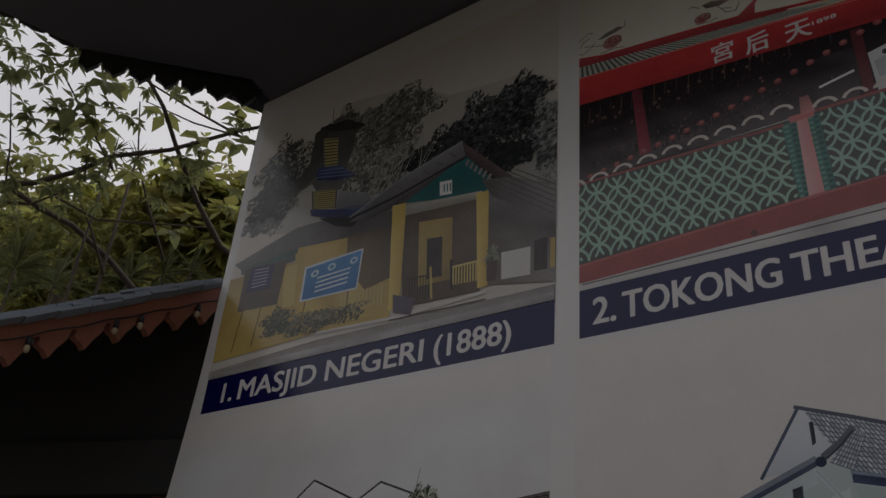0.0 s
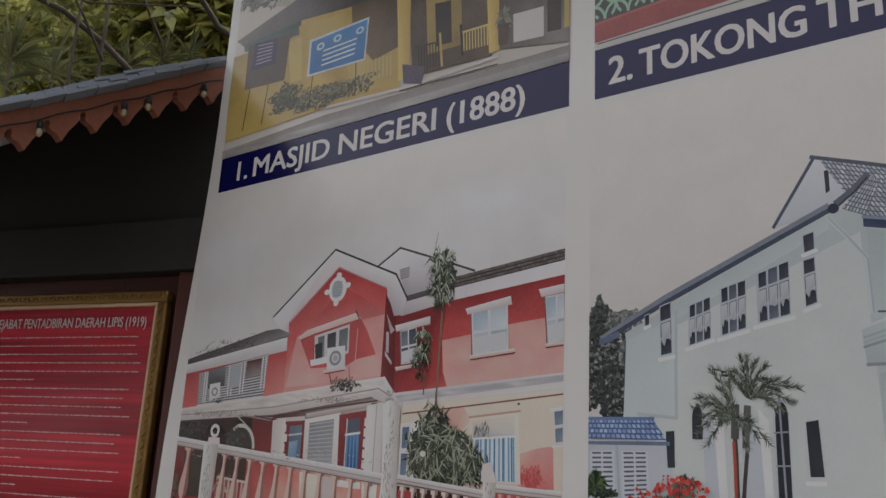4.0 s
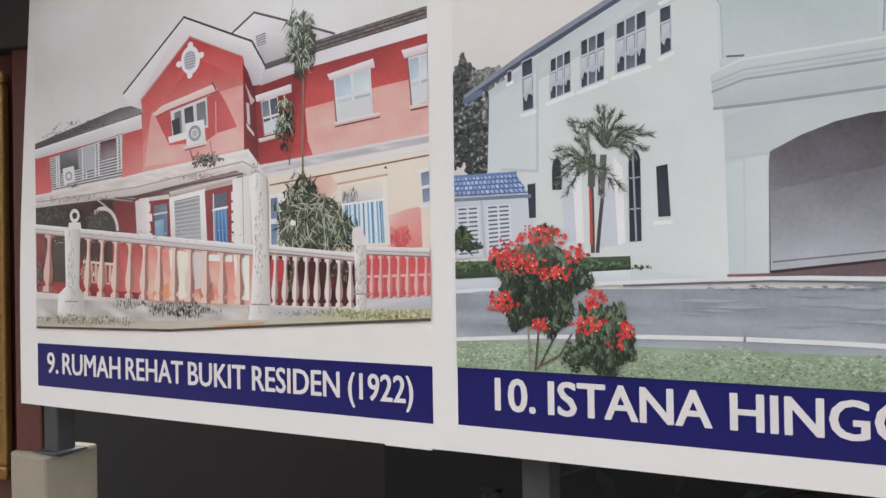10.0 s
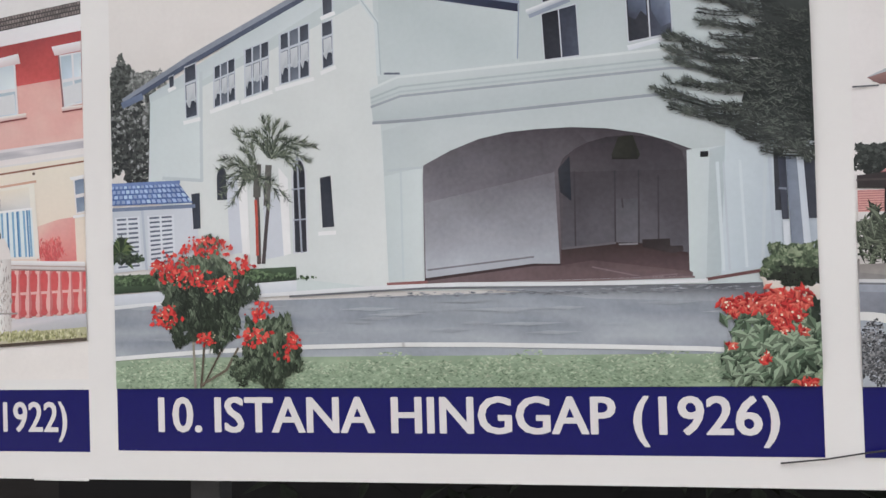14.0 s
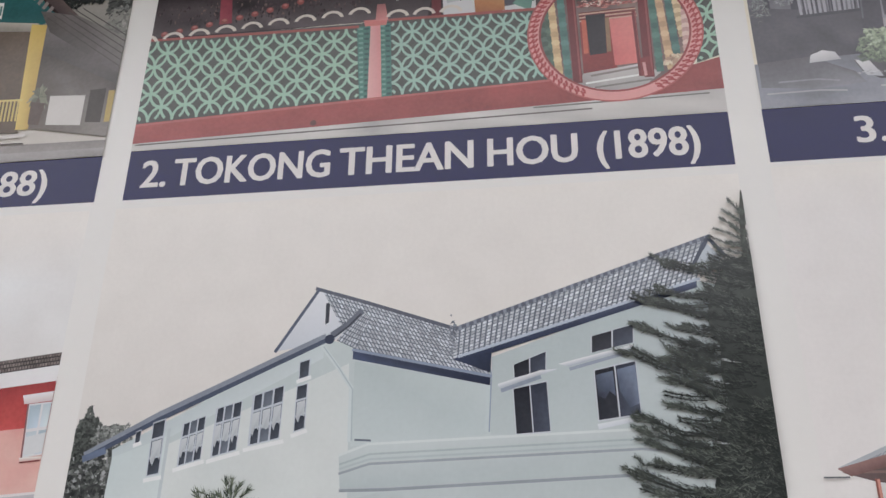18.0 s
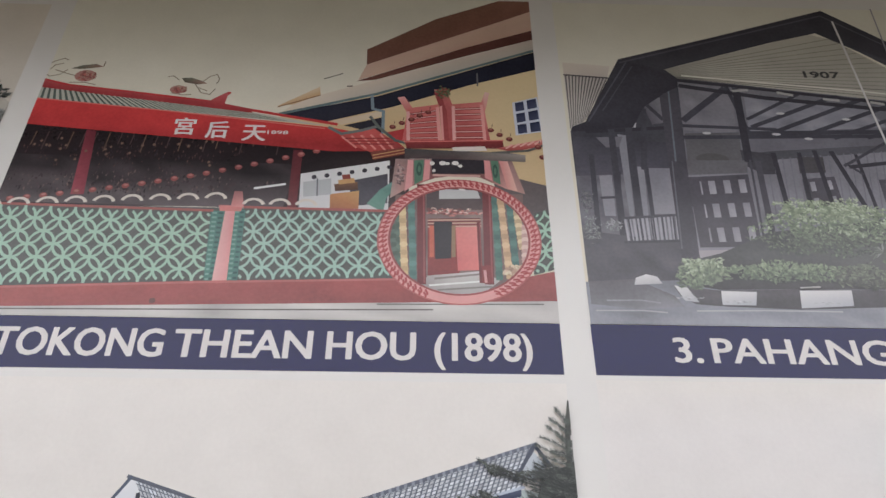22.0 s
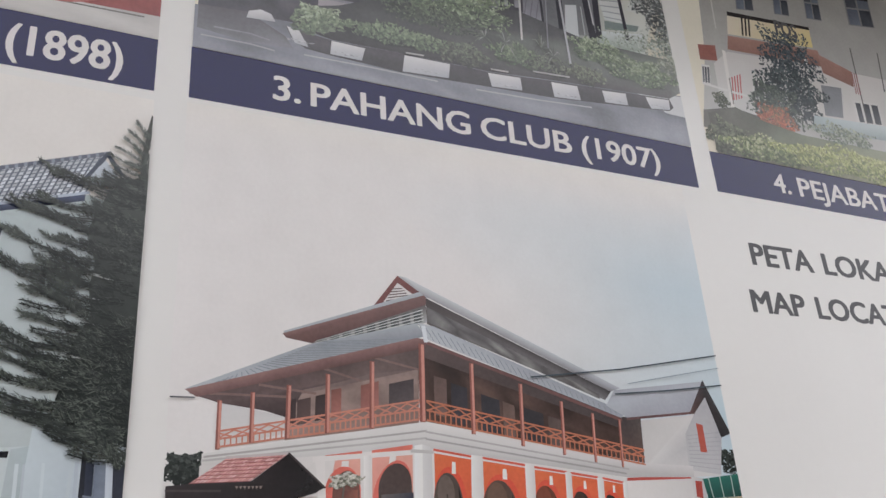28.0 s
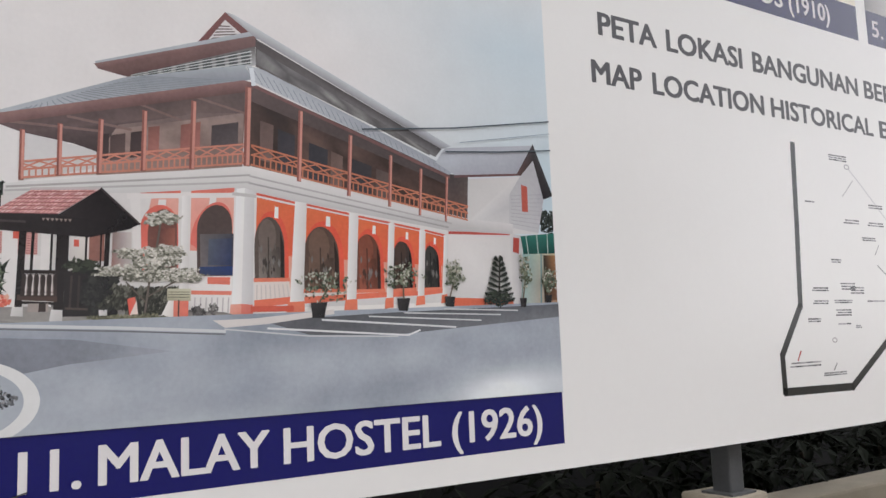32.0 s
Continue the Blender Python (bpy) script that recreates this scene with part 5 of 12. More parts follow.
for a, b in (((-1.03, 1.876), (-0.916, 1.86)), ((-0.938, 1.886), (-0.641, 1.913)), ((-0.916, 1.876), (-0.641, 1.906)), ((-1.138, 1.873), (-1.03, 1.858))):
    k.line([a, b], 0.004, (84, 62, 58))
k.poly([(-1.039, 1.865), (-0.916, 1.872), (-0.916, 1.86), (-1.026, 1.855)], (206, 196, 190)).poly([(-0.915, 1.879), (-0.661, 1.908), (-0.661, 1.896), (-0.911, 1.866)], [(206, 198, 192), (214, 206, 200), (170, 150, 144), (176, 160, 154)])
k.done("printed_ground_floor")
k = pic.start()
k.poly([(-1.002, 1.854), (-0.911, 1.859), (-0.91, 1.684), (-1.001, 1.691)], (142, 40, 46))
k.poly([(-0.977, 1.843), (-0.925, 1.847), (-0.923, 1.7), (-0.975, 1.707)], [(110, 120, 132), (120, 130, 142), (84, 130, 170), (70, 120, 164)]).poly([(-0.974, 1.798), (-0.939, 1.803), (-0.941, 1.72), (-0.973, 1.717)], [(150, 180, 200), (130, 166, 196), (96, 146, 186), (110, 156, 190)])
k.line([(-0.978, 1.817), (-0.925, 1.822)], 0.005, (196, 200, 206)).poly([(-1.001, 1.701), (-0.919, 1.697), (-0.919, 1.681), (-1.001, 1.685)], (226, 216, 210))
k.done("printed_window")
k = pic.start()
k.poly([(-0.916, 1.863), (-0.776, 1.881), (-0.771, 1.707), (-0.91, 1.71)], [(222, 216, 212), (226, 220, 216), (214, 206, 204), (206, 200, 198)])
k.poly([(-0.896, 1.852), (-0.798, 1.864), (-0.794, 1.726), (-0.892, 1.725)], [(140, 140, 144), (150, 150, 154), (176, 178, 182), (168, 170, 174)]).slats([(-0.896, 1.852), (-0.798, 1.864), (-0.794, 1.726), (-0.892, 1.725)], 12, 0.3, (184, 186, 190))
k.apart("printed_shutter")
k = pic.start()
k.poly([(-0.779, 1.875), (-0.673, 1.888), (-0.673, 1.706), (-0.771, 1.711)], (148, 42, 48))
k.poly([(-0.75, 1.861), (-0.698, 1.868), (-0.699, 1.825), (-0.748, 1.821)], (92, 98, 116)).poly([(-0.748, 1.818), (-0.699, 1.824), (-0.694, 1.734), (-0.746, 1.729)], [(70, 128, 178), (84, 142, 190), (54, 108, 164), (46, 98, 156)])
k.bars([(-0.748, 1.818), (-0.699, 1.824), (-0.694, 1.734), (-0.746, 1.729)], 4, 0.3, (110, 166, 206)).line([(-0.75, 1.821), (-0.697, 1.827)], 0.006, (222, 222, 224)).line([(-0.747, 1.864), (-0.746, 1.729)], 0.004, (206, 204, 208))
k.done("printed_window")
k = pic.start()
k.poly([(-1.054, 1.859), (-0.997, 1.867), (-0.992, 1.656), (-1.043, 1.656)], [(206, 198, 194), (222, 214, 210), (214, 206, 202), (206, 196, 192)])
k.poly([(-0.677, 1.9), (-0.617, 1.909), (-0.613, 1.699), (-0.673, 1.706)], [(228, 222, 218), (214, 208, 206), (210, 204, 202), (226, 220, 216)])
for j in range(6):
    for a in ((-1.012, 1.848), (-0.686, 1.867)):
        z = a[1] - 0.028 * j
        k.poly([(a[0] + 0.004, z), (a[0] + 0.020 + 0.007 * (j % 2), z), (a[0] + 0.020 + 0.007 * (j % 2), z - 0.022), (a[0] + 0.004, z - 0.022)], (220, 214, 210))
k.line([(-0.641, 1.903), (-0.64, 1.707)], 0.003, (176, 166, 164))
k.apart("printed_quoin")
# what shows between the balusters
k = pic.start()
k.wash([(-1.525, 1.787), (-1.032, 1.746), (-1.036, 1.574), (-1.529, 1.593)], 10, 5, cloud((120, 40, 40), (196, 84, 80), 4, 14, 0.3))
k.wash([(-1.032, 1.746), (-0.605, 1.702), (-0.608, 1.565), (-1.036, 1.574)], 10, 5, cloud((226, 130, 120), (242, 196, 178), 3, 15, 0.4))
k.poly([(-1.157, 1.76), (-1.004, 1.745), (-1.007, 1.591), (-1.155, 1.598)], [(186, 66, 66), (180, 62, 62), (222, 140, 128), (196, 80, 76)])
k.poly([(-1.298, 1.764), (-1.152, 1.757), (-1.154, 1.673), (-1.295, 1.674)], (92, 64, 56)).poly([(-1.464, 1.773), (-1.361, 1.77), (-1.364, 1.622), (-1.456, 1.622)], (88, 76, 62))
k.bars([(-1.279, 1.683), (-1.154, 1.673), (-1.155, 1.623), (-1.28, 1.63)], 6, 0.5, (206, 170, 160)).line([(-1.284, 1.686), (-1.144, 1.676)], 0.007, (216, 200, 192)).line([(-1.285, 1.626), (-1.145, 1.618)], 0.007, (206, 150, 138))
k.leaves((-1.5, 1.64, 0.039, 0.046), 60, 0.013, [(48, 50, 42), (84, 80, 70), (130, 120, 106)], 3, seed=21, base=False)
k.leaves((-1.254, 1.66, 0.041, 0.034), 30, 0.016, [(206, 196, 180), (150, 140, 120)], 5, 0.8, 1.6, seed=22, base=False)
k.poly([(-0.831, 1.708), (-0.784, 1.705), (-0.79, 1.608), (-0.822, 1.605)], (206, 196, 192)).poly([(-0.919, 1.716), (-0.84, 1.708), (-0.846, 1.577), (-0.908, 1.579)], (240, 214, 200)).poly([(-0.784, 1.701), (-0.681, 1.697), (-0.681, 1.679), (-0.776, 1.683)], (228, 220, 214)).poly([(-0.677, 1.7), (-0.621, 1.696), (-0.623, 1.576), (-0.667, 1.579)], (240, 224, 212))
k.poly([(-0.989, 1.594), (-0.92, 1.624), (-0.921, 1.579), (-0.985, 1.575)], (228, 150, 104)).poly([(-0.807, 1.605), (-0.752, 1.624), (-0.749, 1.575), (-0.799, 1.574)], (206, 130, 104))
k.done("printed_terrace")
# lower windows of the side wall
k = pic.start()
k.poly([(-0.33, 1.866), (-0.186, 1.882), (-0.176, 1.715), (-0.325, 1.715)], [(226, 212, 200), (230, 218, 206), (226, 214, 206), (220, 208, 200)])
k.poly([(-0.319, 1.86), (-0.199, 1.873), (-0.196, 1.827), (-0.317, 1.818)], [(220, 208, 190), (224, 214, 198), (206, 206, 204), (176, 176, 178)])
k.leaves((-0.289, 1.836, 0.024, 0.020), 16, 0.016, [(120, 120, 120), (170, 170, 170)], 4, 1.57, 0.4, 61, base=False)
k.poly([(-0.313, 1.815), (-0.193, 1.824), (-0.188, 1.72), (-0.312, 1.72)], (206, 218, 226))
k.bars([(-0.313, 1.815), (-0.193, 1.824), (-0.188, 1.72), (-0.312, 1.72)], 9, 0.38, (124, 168, 198)).bars([(-0.313, 1.815), (-0.193, 1.824), (-0.188, 1.72), (-0.312, 1.72)], 5, 0.16, (84, 136, 178))
k.line([(-0.317, 1.817), (-0.193, 1.825)], 0.005, (232, 228, 224)).line([(-0.33, 1.869), (-0.182, 1.884)], 0.005, (206, 164, 142))
k.done("printed_window")
k = pic.start()
k.window([(-0.092, 1.885), (-0.06, 1.89), (-0.061, 1.812), (-0.086, 1.808)], 1, 2, (120, 136, 156), (216, 212, 212), 0.2)
k.poly([(-0.1, 1.889), (-0.06, 1.894), (-0.06, 1.889), (-0.097, 1.882)], (236, 226, 222)).line([(-0.092, 1.803), (-0.061, 1.806)], 0.006, (236, 228, 222))
k.done("printed_window")
k = pic.start()
k.poly([(-0.552, 1.852), (-0.484, 1.86), (-0.483, 1.712), (-0.551, 1.713)], (236, 226, 214))
k.window([(-0.548, 1.849), (-0.518, 1.852), (-0.522, 1.715), (-0.547, 1.716)], 1, 2, (104, 124, 150), (216, 212, 214), 0.2)
k.done("printed_window")
# upper windows
for glass, head, sill in (([(-0.339, 2.137), (-0.226, 2.146), (-0.22, 2.03), (-0.33, 2.024)], [(-0.356, 2.145), (-0.218, 2.167), (-0.213, 2.145), (-0.349, 2.129)], [(-0.337, 2.023), (-0.202, 2.035), (-0.201, 2.024), (-0.334, 2.012)]), ([(-0.12, 2.156), (-0.055, 2.162), (-0.057, 2.049), (-0.111, 2.041)], [(-0.137, 2.176), (-0.055, 2.185), (-0.055, 2.164), (-0.129, 2.156)], [(-0.116, 2.042), (-0.057, 2.045), (-0.057, 2.037), (-0.113, 2.032)]), ([(-0.574, 2.099), (-0.517, 2.108), (-0.507, 2.014), (-0.564, 2.008)], [(-0.593, 2.116), (-0.471, 2.134), (-0.47, 2.112), (-0.588, 2.099)], [(-0.584, 2.002), (-0.5, 2.01), (-0.5, 2), (-0.58, 1.99)])):
    k = pic.start()
    k.window(glass, 2, 2, (168, 184, 196) if glass[0][0] > -0.5 else (112, 120, 132), (212, 210, 212), 0.12, (186, 198, 206) if glass[0][0] > -0.5 else (84, 90, 104))
    k.poly([k.at(glass, 0.06, 0.62), k.at(glass, 0.94, 0.58), k.at(glass, 0.94, 0.95), k.at(glass, 0.06, 0.96)], (206, 208, 210))
    k.line([glass[0], glass[3]], 0.004, (150, 110, 112))
    k.poly(head, [(232, 222, 222), (230, 220, 220), (206, 186, 188), (210, 190, 192)])
    k.poly(sill, [(240, 222, 216), (238, 220, 214), (206, 160, 154), (210, 166, 160)])
    k.line([sill[3], sill[2]], 0.003, (140, 70, 70))
    k.done("printed_window")
k = pic.start()
k.line([(-0.439, 1.882), (-0.436, 1.985), (-0.432, 2.134), (-0.430, 2.262)], 0.006, (150, 128, 110))
k.line([(-0.481, 1.928), (-0.479, 1.988)], 0.004, (130, 108, 92))
LF = [(36, 44, 36), (56, 66, 52), (86, 98, 78), (140, 150, 126), (196, 200, 180)]
for cx, n in (((-0.437, 2.230, 0.044, 0.085), 150), ((-0.493, 2.030, 0.033, 0.062), 80)):
    k.leaves(cx, n, 0.016, LF[:4], 5, -1.57, 1.6, 29)
for i, cx in enumerate(((-0.429, 2.280, 0.055, 0.055), (-0.455, 2.252, 0.049, 0.059), (-0.429, 2.229, 0.055, 0.058), (-0.444, 2.194, 0.048, 0.065), (-0.437, 2.164, 0.033, 0.059), (-0.494, 2.075, 0.039, 0.045), (-0.487, 2.037, 0.042, 0.053), (-0.498, 2.011, 0.035, 0.065), (-0.466, 2.279, 0.045, 0.044))):
    k.spray(cx, 44, 0.0016, LF, 30 + i, 0.95)
k.leaves((-0.409, 1.762, 0.102, 0.055), 300, 0.014, [(44, 48, 44), (54, 60, 52), (66, 74, 62)], 2.4, -1.2, 2.4, 58)
k.leaves((-0.44, 1.821, 0.066, 0.044), 160, 0.014, [(50, 55, 48), (62, 69, 58)], 2.4, -1.2, 2.4, 59)
for c, n, sd, lean, spread in (((-0.441, 1.85, 0.048, 0.050), 130, 61, 1.4, 2.2), ((-0.473, 1.789, 0.056, 0.053), 190, 64, -1.9, 2.4), ((-0.403, 1.8, 0.072, 0.049), 240, 62, -1.3, 2.8), ((-0.42, 1.743, 0.103, 0.035), 260, 65, -1.6, 2.0), ((-0.334, 1.753, 0.055, 0.052), 240, 63, -1.2, 2.2)):
    k.foliage(c, n, 0.038, [(44, 50, 44), (62, 70, 57), (92, 100, 82), (158, 162, 142)], sd, lean, spread, 7.5)
k.done("printed_dracaena")
k = pic.start()
k.wash([(-0.551, 1.695), (-0.275, 1.68), (-0.277, 1.567), (-0.554, 1.558)], 8, 4, cloud((58, 34, 36), (120, 60, 60), 6, 24))
k.poly([(-0.547, 1.686), (-0.498, 1.686), (-0.499, 1.625), (-0.549, 1.624)], (190, 66, 70)).poly([(-0.549, 1.624), (-0.496, 1.627), (-0.5, 1.569), (-0.55, 1.568)], (150, 66, 64))
k.leaves((-0.473, 1.632, 0.014, 0.049), 40, 0.012, [(60, 66, 48), (150, 150, 110), (96, 90, 70)], 4, 1.5, 0.8, 41, base=False).leaves((-0.32, 1.653, 0.028, 0.036), 50, 0.012, [(52, 54, 46), (130, 130, 116), (84, 84, 70)], 4, 1.5, 0.8, 42, base=False)
k.poly([(-0.248, 1.691), (-0.064, 1.691), (-0.065, 1.597), (-0.247, 1.587)], [(206, 76, 78), (212, 84, 86), (206, 96, 96), (196, 84, 86)])
k.line([(-0.242, 1.639), (-0.064, 1.644)], 0.006, (236, 170, 164))
k.balusters([(-1.475, 1.779), (-1.399, 1.773), (-1.413, 1.591), (-1.49, 1.594)], 1, (216, 176, 166), (164, 110, 104), 0.62)
k.balusters([(-1.283, 1.767), (-0.625, 1.699), (-0.627, 1.564), (-1.297, 1.578)], 11, (222, 192, 178), (170, 128, 116), 0.60)
k.balusters([(-0.547, 1.695), (-0.275, 1.68), (-0.277, 1.563), (-0.554, 1.558)], 8, (222, 206, 198), (168, 142, 140), 0.66)
k.balusters([(-0.241, 1.691), (-0.064, 1.691), (-0.065, 1.589), (-0.243, 1.581)], 7, (230, 170, 164), (200, 116, 116), 0.66)
k.poly([(-1.529, 1.593), (-1.402, 1.587), (-1.281, 1.582), (-1.036, 1.574), (-0.922, 1.56), (-0.627, 1.564), (-0.553, 1.565), (-0.277, 1.563), (-0.247, 1.584), (-0.065, 1.594), (-0.066, 1.562), (-0.247, 1.554), (-0.554, 1.521), (-0.922, 1.509), (-1.532, 1.478)], [(206, 200, 196), (210, 204, 200), (206, 198, 194), (196, 186, 182), (190, 178, 174), (206, 196, 190), (210, 204, 202), (206, 200, 200), (196, 192, 196), (190, 190, 196), (176, 178, 182), (184, 182, 184), (200, 196, 192), (190, 184, 178), (196, 188, 180)])
k.wash([(-1.524, 1.572), (-0.627, 1.561), (-0.628, 1.525), (-1.526, 1.493)], 18, 3, cloud((166, 160, 154), (216, 210, 206), 12, 26))
k.leaves((-0.877, 1.548, 0.128, 0.022), 120, 0.014, [(56, 54, 52), (96, 92, 88), (150, 142, 136)], 4, 1.57, 0.3, 14, base=False)
k.leaves((-1.083, 1.564, 0.070, 0.016), 30, 0.011, [(90, 86, 80), (140, 132, 126)], 3, 1.57, 0.5, 15, base=False)
k.leaves((-0.402, 1.545, 0.121, 0.011), 40, 0.009, [(120, 116, 108), (150, 144, 138)], 3, 1.57, 0.5, 68, base=False)
for a, b in (((-1.542, 1.809), (-0.601, 1.723)), ((-0.554, 1.722), (-0.258, 1.695)), ((-0.268, 1.714), (-0.063, 1.705))):
    h = 0.028 if a[0] < -1 else 0.020
    k.poly([a, b, (b[0], b[1] - h), (a[0], a[1] - h)], [(232, 226, 222), (228, 222, 220), (186, 174, 172), (190, 178, 174)])
    k.line([(a[0], a[1] - h * 0.55), (b[0], b[1] - h * 0.55)], 0.003, (176, 160, 156))
    k.line([(a[0], a[1] - h), (b[0], b[1] - h)], 0.003, (150, 124, 120))
k.leaves((-1.032, 1.757, 0.408, 0.020), 40, 0.010, [(190, 178, 172), (150, 136, 130)], 4, -0.1, 0.2, 27, base=False)
k.done("printed_balustrade")
for q in ([(-1.366, 1.79), (-1.293, 1.788), (-1.301, 1.609), (-1.281, 1.585), (-1.282, 1.516), (-1.404, 1.514), (-1.402, 1.584), (-1.364, 1.609)], [(-0.617, 1.903), (-0.597, 1.914), (-0.57, 1.912), (-0.555, 1.896), (-0.551, 1.713), (-0.549, 1.58), (-0.539, 1.519), (-0.628, 1.516), (-0.615, 1.579), (-0.605, 1.714)], [(-0.281, 1.719), (-0.244, 1.719), (-0.247, 1.551), (-0.277, 1.547)]):
    k = pic.start()
    n = len(q)
    k.poly(q, [(228, 222, 218) if p[0] < sum(r[0] for r in q) / n else (190, 182, 178) for p in q])
    x = sum(r[0] for r in q) / n
    top, low = max(r[1] for r in q), min(r[1] for r in q)
    k.leaves((x, (top + low) / 2, 0.018, (top - low) * 0.42), 34, 0.014, [(176, 166, 162), (206, 198, 194), (150, 142, 138)], 4, 1.57, 0.25, 61, base=False)
    k.line([(x - 0.03, low + 0.05), (x + 0.03, low + 0.05)], 0.004, (160, 150, 148))
    k.done("printed_post")
k = pic.start()
k.ring((-1.318, 1.826, 0.023, 0.021), 0.5, (222, 216, 212), n=18).poly([(-1.345, 1.806), (-1.292, 1.805), (-1.288, 1.784), (-1.35, 1.786)], (220, 212, 208))
k.disc((-0.471, 1.777, 0.010, 0.008), (222, 216, 212), n=8)
k.poly([(-0.284, 1.758), (-0.26, 1.763), (-0.247, 1.735), (-0.244, 1.716), (-0.288, 1.717)], (214, 208, 204))
k.apart("printed_finial")
k = pic.start()
k.poly([(-1.537, 1.503), (-0.922, 1.515), (-0.554, 1.527), (-0.402, 1.545), (-0.066, 1.565), (-0.066, 1.539), (-0.554, 1.509), (-0.923, 1.489), (-1.537, 1.475)], [(176, 168, 150), (186, 178, 160), (190, 184, 172), (186, 182, 150), (176, 176, 136), (186, 180, 150), (196, 186, 168), (190, 182, 166), (190, 182, 168)])
k.leaves((-0.231, 1.548, 0.165, 0.011), 170, 0.009, [(126, 128, 84), (170, 170, 120), (200, 196, 156)], 2, 1.5, 1.2, 16)
k.leaves((-1.283, 1.51, 0.223, 0.015), 140, 0.009, [(126, 118, 96), (166, 158, 136), (196, 188, 170)], 2, 1.5, 1.2, 17)
k.line([(-1.537, 1.48), (-0.923, 1.488), (-0.554, 1.511), (-0.066, 1.539)], 0.007, (96, 84, 74)).line([(-0.75, 1.504), (-0.57, 1.518)], 0.005, (206, 150, 96))
k.done("printed_verge")


# ---- photograph 10: white palace with an arched porch ----
pic = Picture((0.0, 1.420, 1.432, 2.62), [PALE, PALE, (202, 198, 195), (202, 198, 195)], "photograph of a white two-storey palace with an arched porch and red-flowering shrubs")
k = pic.start()
k.leaves((0.050, 1.975, 0.075, 0.115), 900, 0.012, [(46, 48, 50), (62, 65, 65), (80, 84, 82), (112, 116, 112), (164, 166, 166)], 1.6, seed=2)
k.leaves((0.028, 2.085, 0.030, 0.050), 200, 0.011, [(60, 64, 62), (84, 88, 86), (112, 116, 112)], 1.6, seed=6)
k.leaves((0.085, 2.085, 0.045, 0.022), 120, 0.009, [(96, 100, 98), (132, 136, 132), (160, 162, 160)], 1.8, seed=3)
k.done("printed_tree")
k = pic.start()
WALL, SH1, BLUE = (195, 205, 204), (187, 197, 198), (84, 94, 116)
k.poly([(0.085, 1.859), (0.093, 2.054), (0.437, 2.239), (0.534, 2.280), (0.600, 2.261), (0.880, 2.182), (1.242, 2.334), (1.475, 2.383), (1.430, 1.621), (0.410, 1.626), (0.203, 1.695)], [SH1, SH1, WALL, WALL, SH1, SH1, WALL, WALL, SH1, WALL, SH1])
k.wash([(0.095, 2.015), (0.586, 2.225), (0.609, 1.630), (0.203, 1.683)], 10, 10, cloud((201, 207, 206), (208, 212, 210), 2.5, 5))
k.poly([(0.090, 2.055), (0.530, 2.275), (0.530, 2.238), (0.095, 2.020)], [(184, 194, 198), (192, 203, 204), (197, 206, 208), (191, 202, 203)])
k.poly([(0.085, 1.871), (0.094, 2.040), (0.210, 2.081), (0.203, 1.868)], [(197, 206, 207), (193, 204, 205), (198, 208, 208), (200, 209, 209)])
k.line([(0.210, 2.096), (0.207, 1.963), (0.206, 1.868), (0.119, 1.877)], 0.007, (185, 194, 198))
k.poly([(0.598, 2.229), (0.873, 2.170), (0.873, 2.072), (0.598, 2.053)], [(180, 191, 192), (190, 200, 201), (187, 198, 199), (192, 202, 203)])
k.poly([(0.884, 2.229), (1.311, 2.376), (1.376, 2.359), (1.470, 2.324), (1.447, 2.053), (0.880, 2.071)], [(180, 190, 192), (176, 188, 190), (180, 190, 193), (183, 192, 196), (191, 201, 202), (186, 196, 197)])
k.line([(0.526, 2.265), (0.561, 2.220), (0.593, 2.173), (0.595, 2.065)], 0.009, (198, 207, 208)).line([(0.530, 2.262), (0.564, 2.217), (0.596, 2.170), (0.599, 2.065)], 0.003, (173, 186, 190))
k.line([(0.871, 2.242), (0.878, 2.190), (0.873, 2.079)], 0.009, (190, 201, 202)).line([(0.875, 2.242), (0.883, 2.190), (0.877, 2.078)], 0.003, (150, 162, 178))
k.apart("printed_palace_wall")
k = pic.start()
k.poly([(0.424, 2.256), (0.513, 2.393), (0.613, 2.334), (0.549, 2.274)], [(195, 200, 208), (214, 216, 221), (204, 208, 215), (195, 200, 208)])
k.poly([(0.528, 2.360), (0.537, 2.363), (0.537, 2.317), (0.529, 2.312)], (62, 66, 78))
k.tiles([(0.518, 2.391), (0.813, 2.289), (0.881, 2.191), (0.593, 2.256)], 34, 11, (188, 193, 202), (112, 118, 131), 6, 0.66, 0.76, 0.0)
k.tiles([(0.606, 2.338), (0.630, 2.326), (0.598, 2.256), (0.556, 2.276)], 7, 8, (188, 193, 202), (112, 118, 131), 7, 0.66, 0.76, 0.0)
k.tiles([(0.810, 2.292), (1.343, 2.475), (1.307, 2.379), (0.805, 2.227)], 46, 10, (192, 197, 205), (112, 118, 131), 8, 0.66, 0.76, 0.0)
k.line([(0.505, 2.395), (0.610, 2.361), (0.810, 2.292)], 0.008, (98, 104, 118)).line([(0.810, 2.292), (1.343, 2.475)], 0.009, (106, 112, 126))
k.bars([(0.811, 2.297), (1.343, 2.480), (1.344, 2.472), (0.812, 2.287)], 34, 0.4, (140, 147, 160))
k.line([(0.511, 2.393), (0.424, 2.256)], 0.007, (88, 98, 118)).line([(0.606, 2.338), (0.580, 2.312), (0.548, 2.290)], 0.013, (112, 118, 132)).line([(0.606, 2.333), (0.580, 2.306), (0.552, 2.284)], 0.004, (70, 76, 90))
k.poly([(1.304, 2.405), (1.337, 2.458), (1.363, 2.425), (1.337, 2.398)], (189, 197, 206))
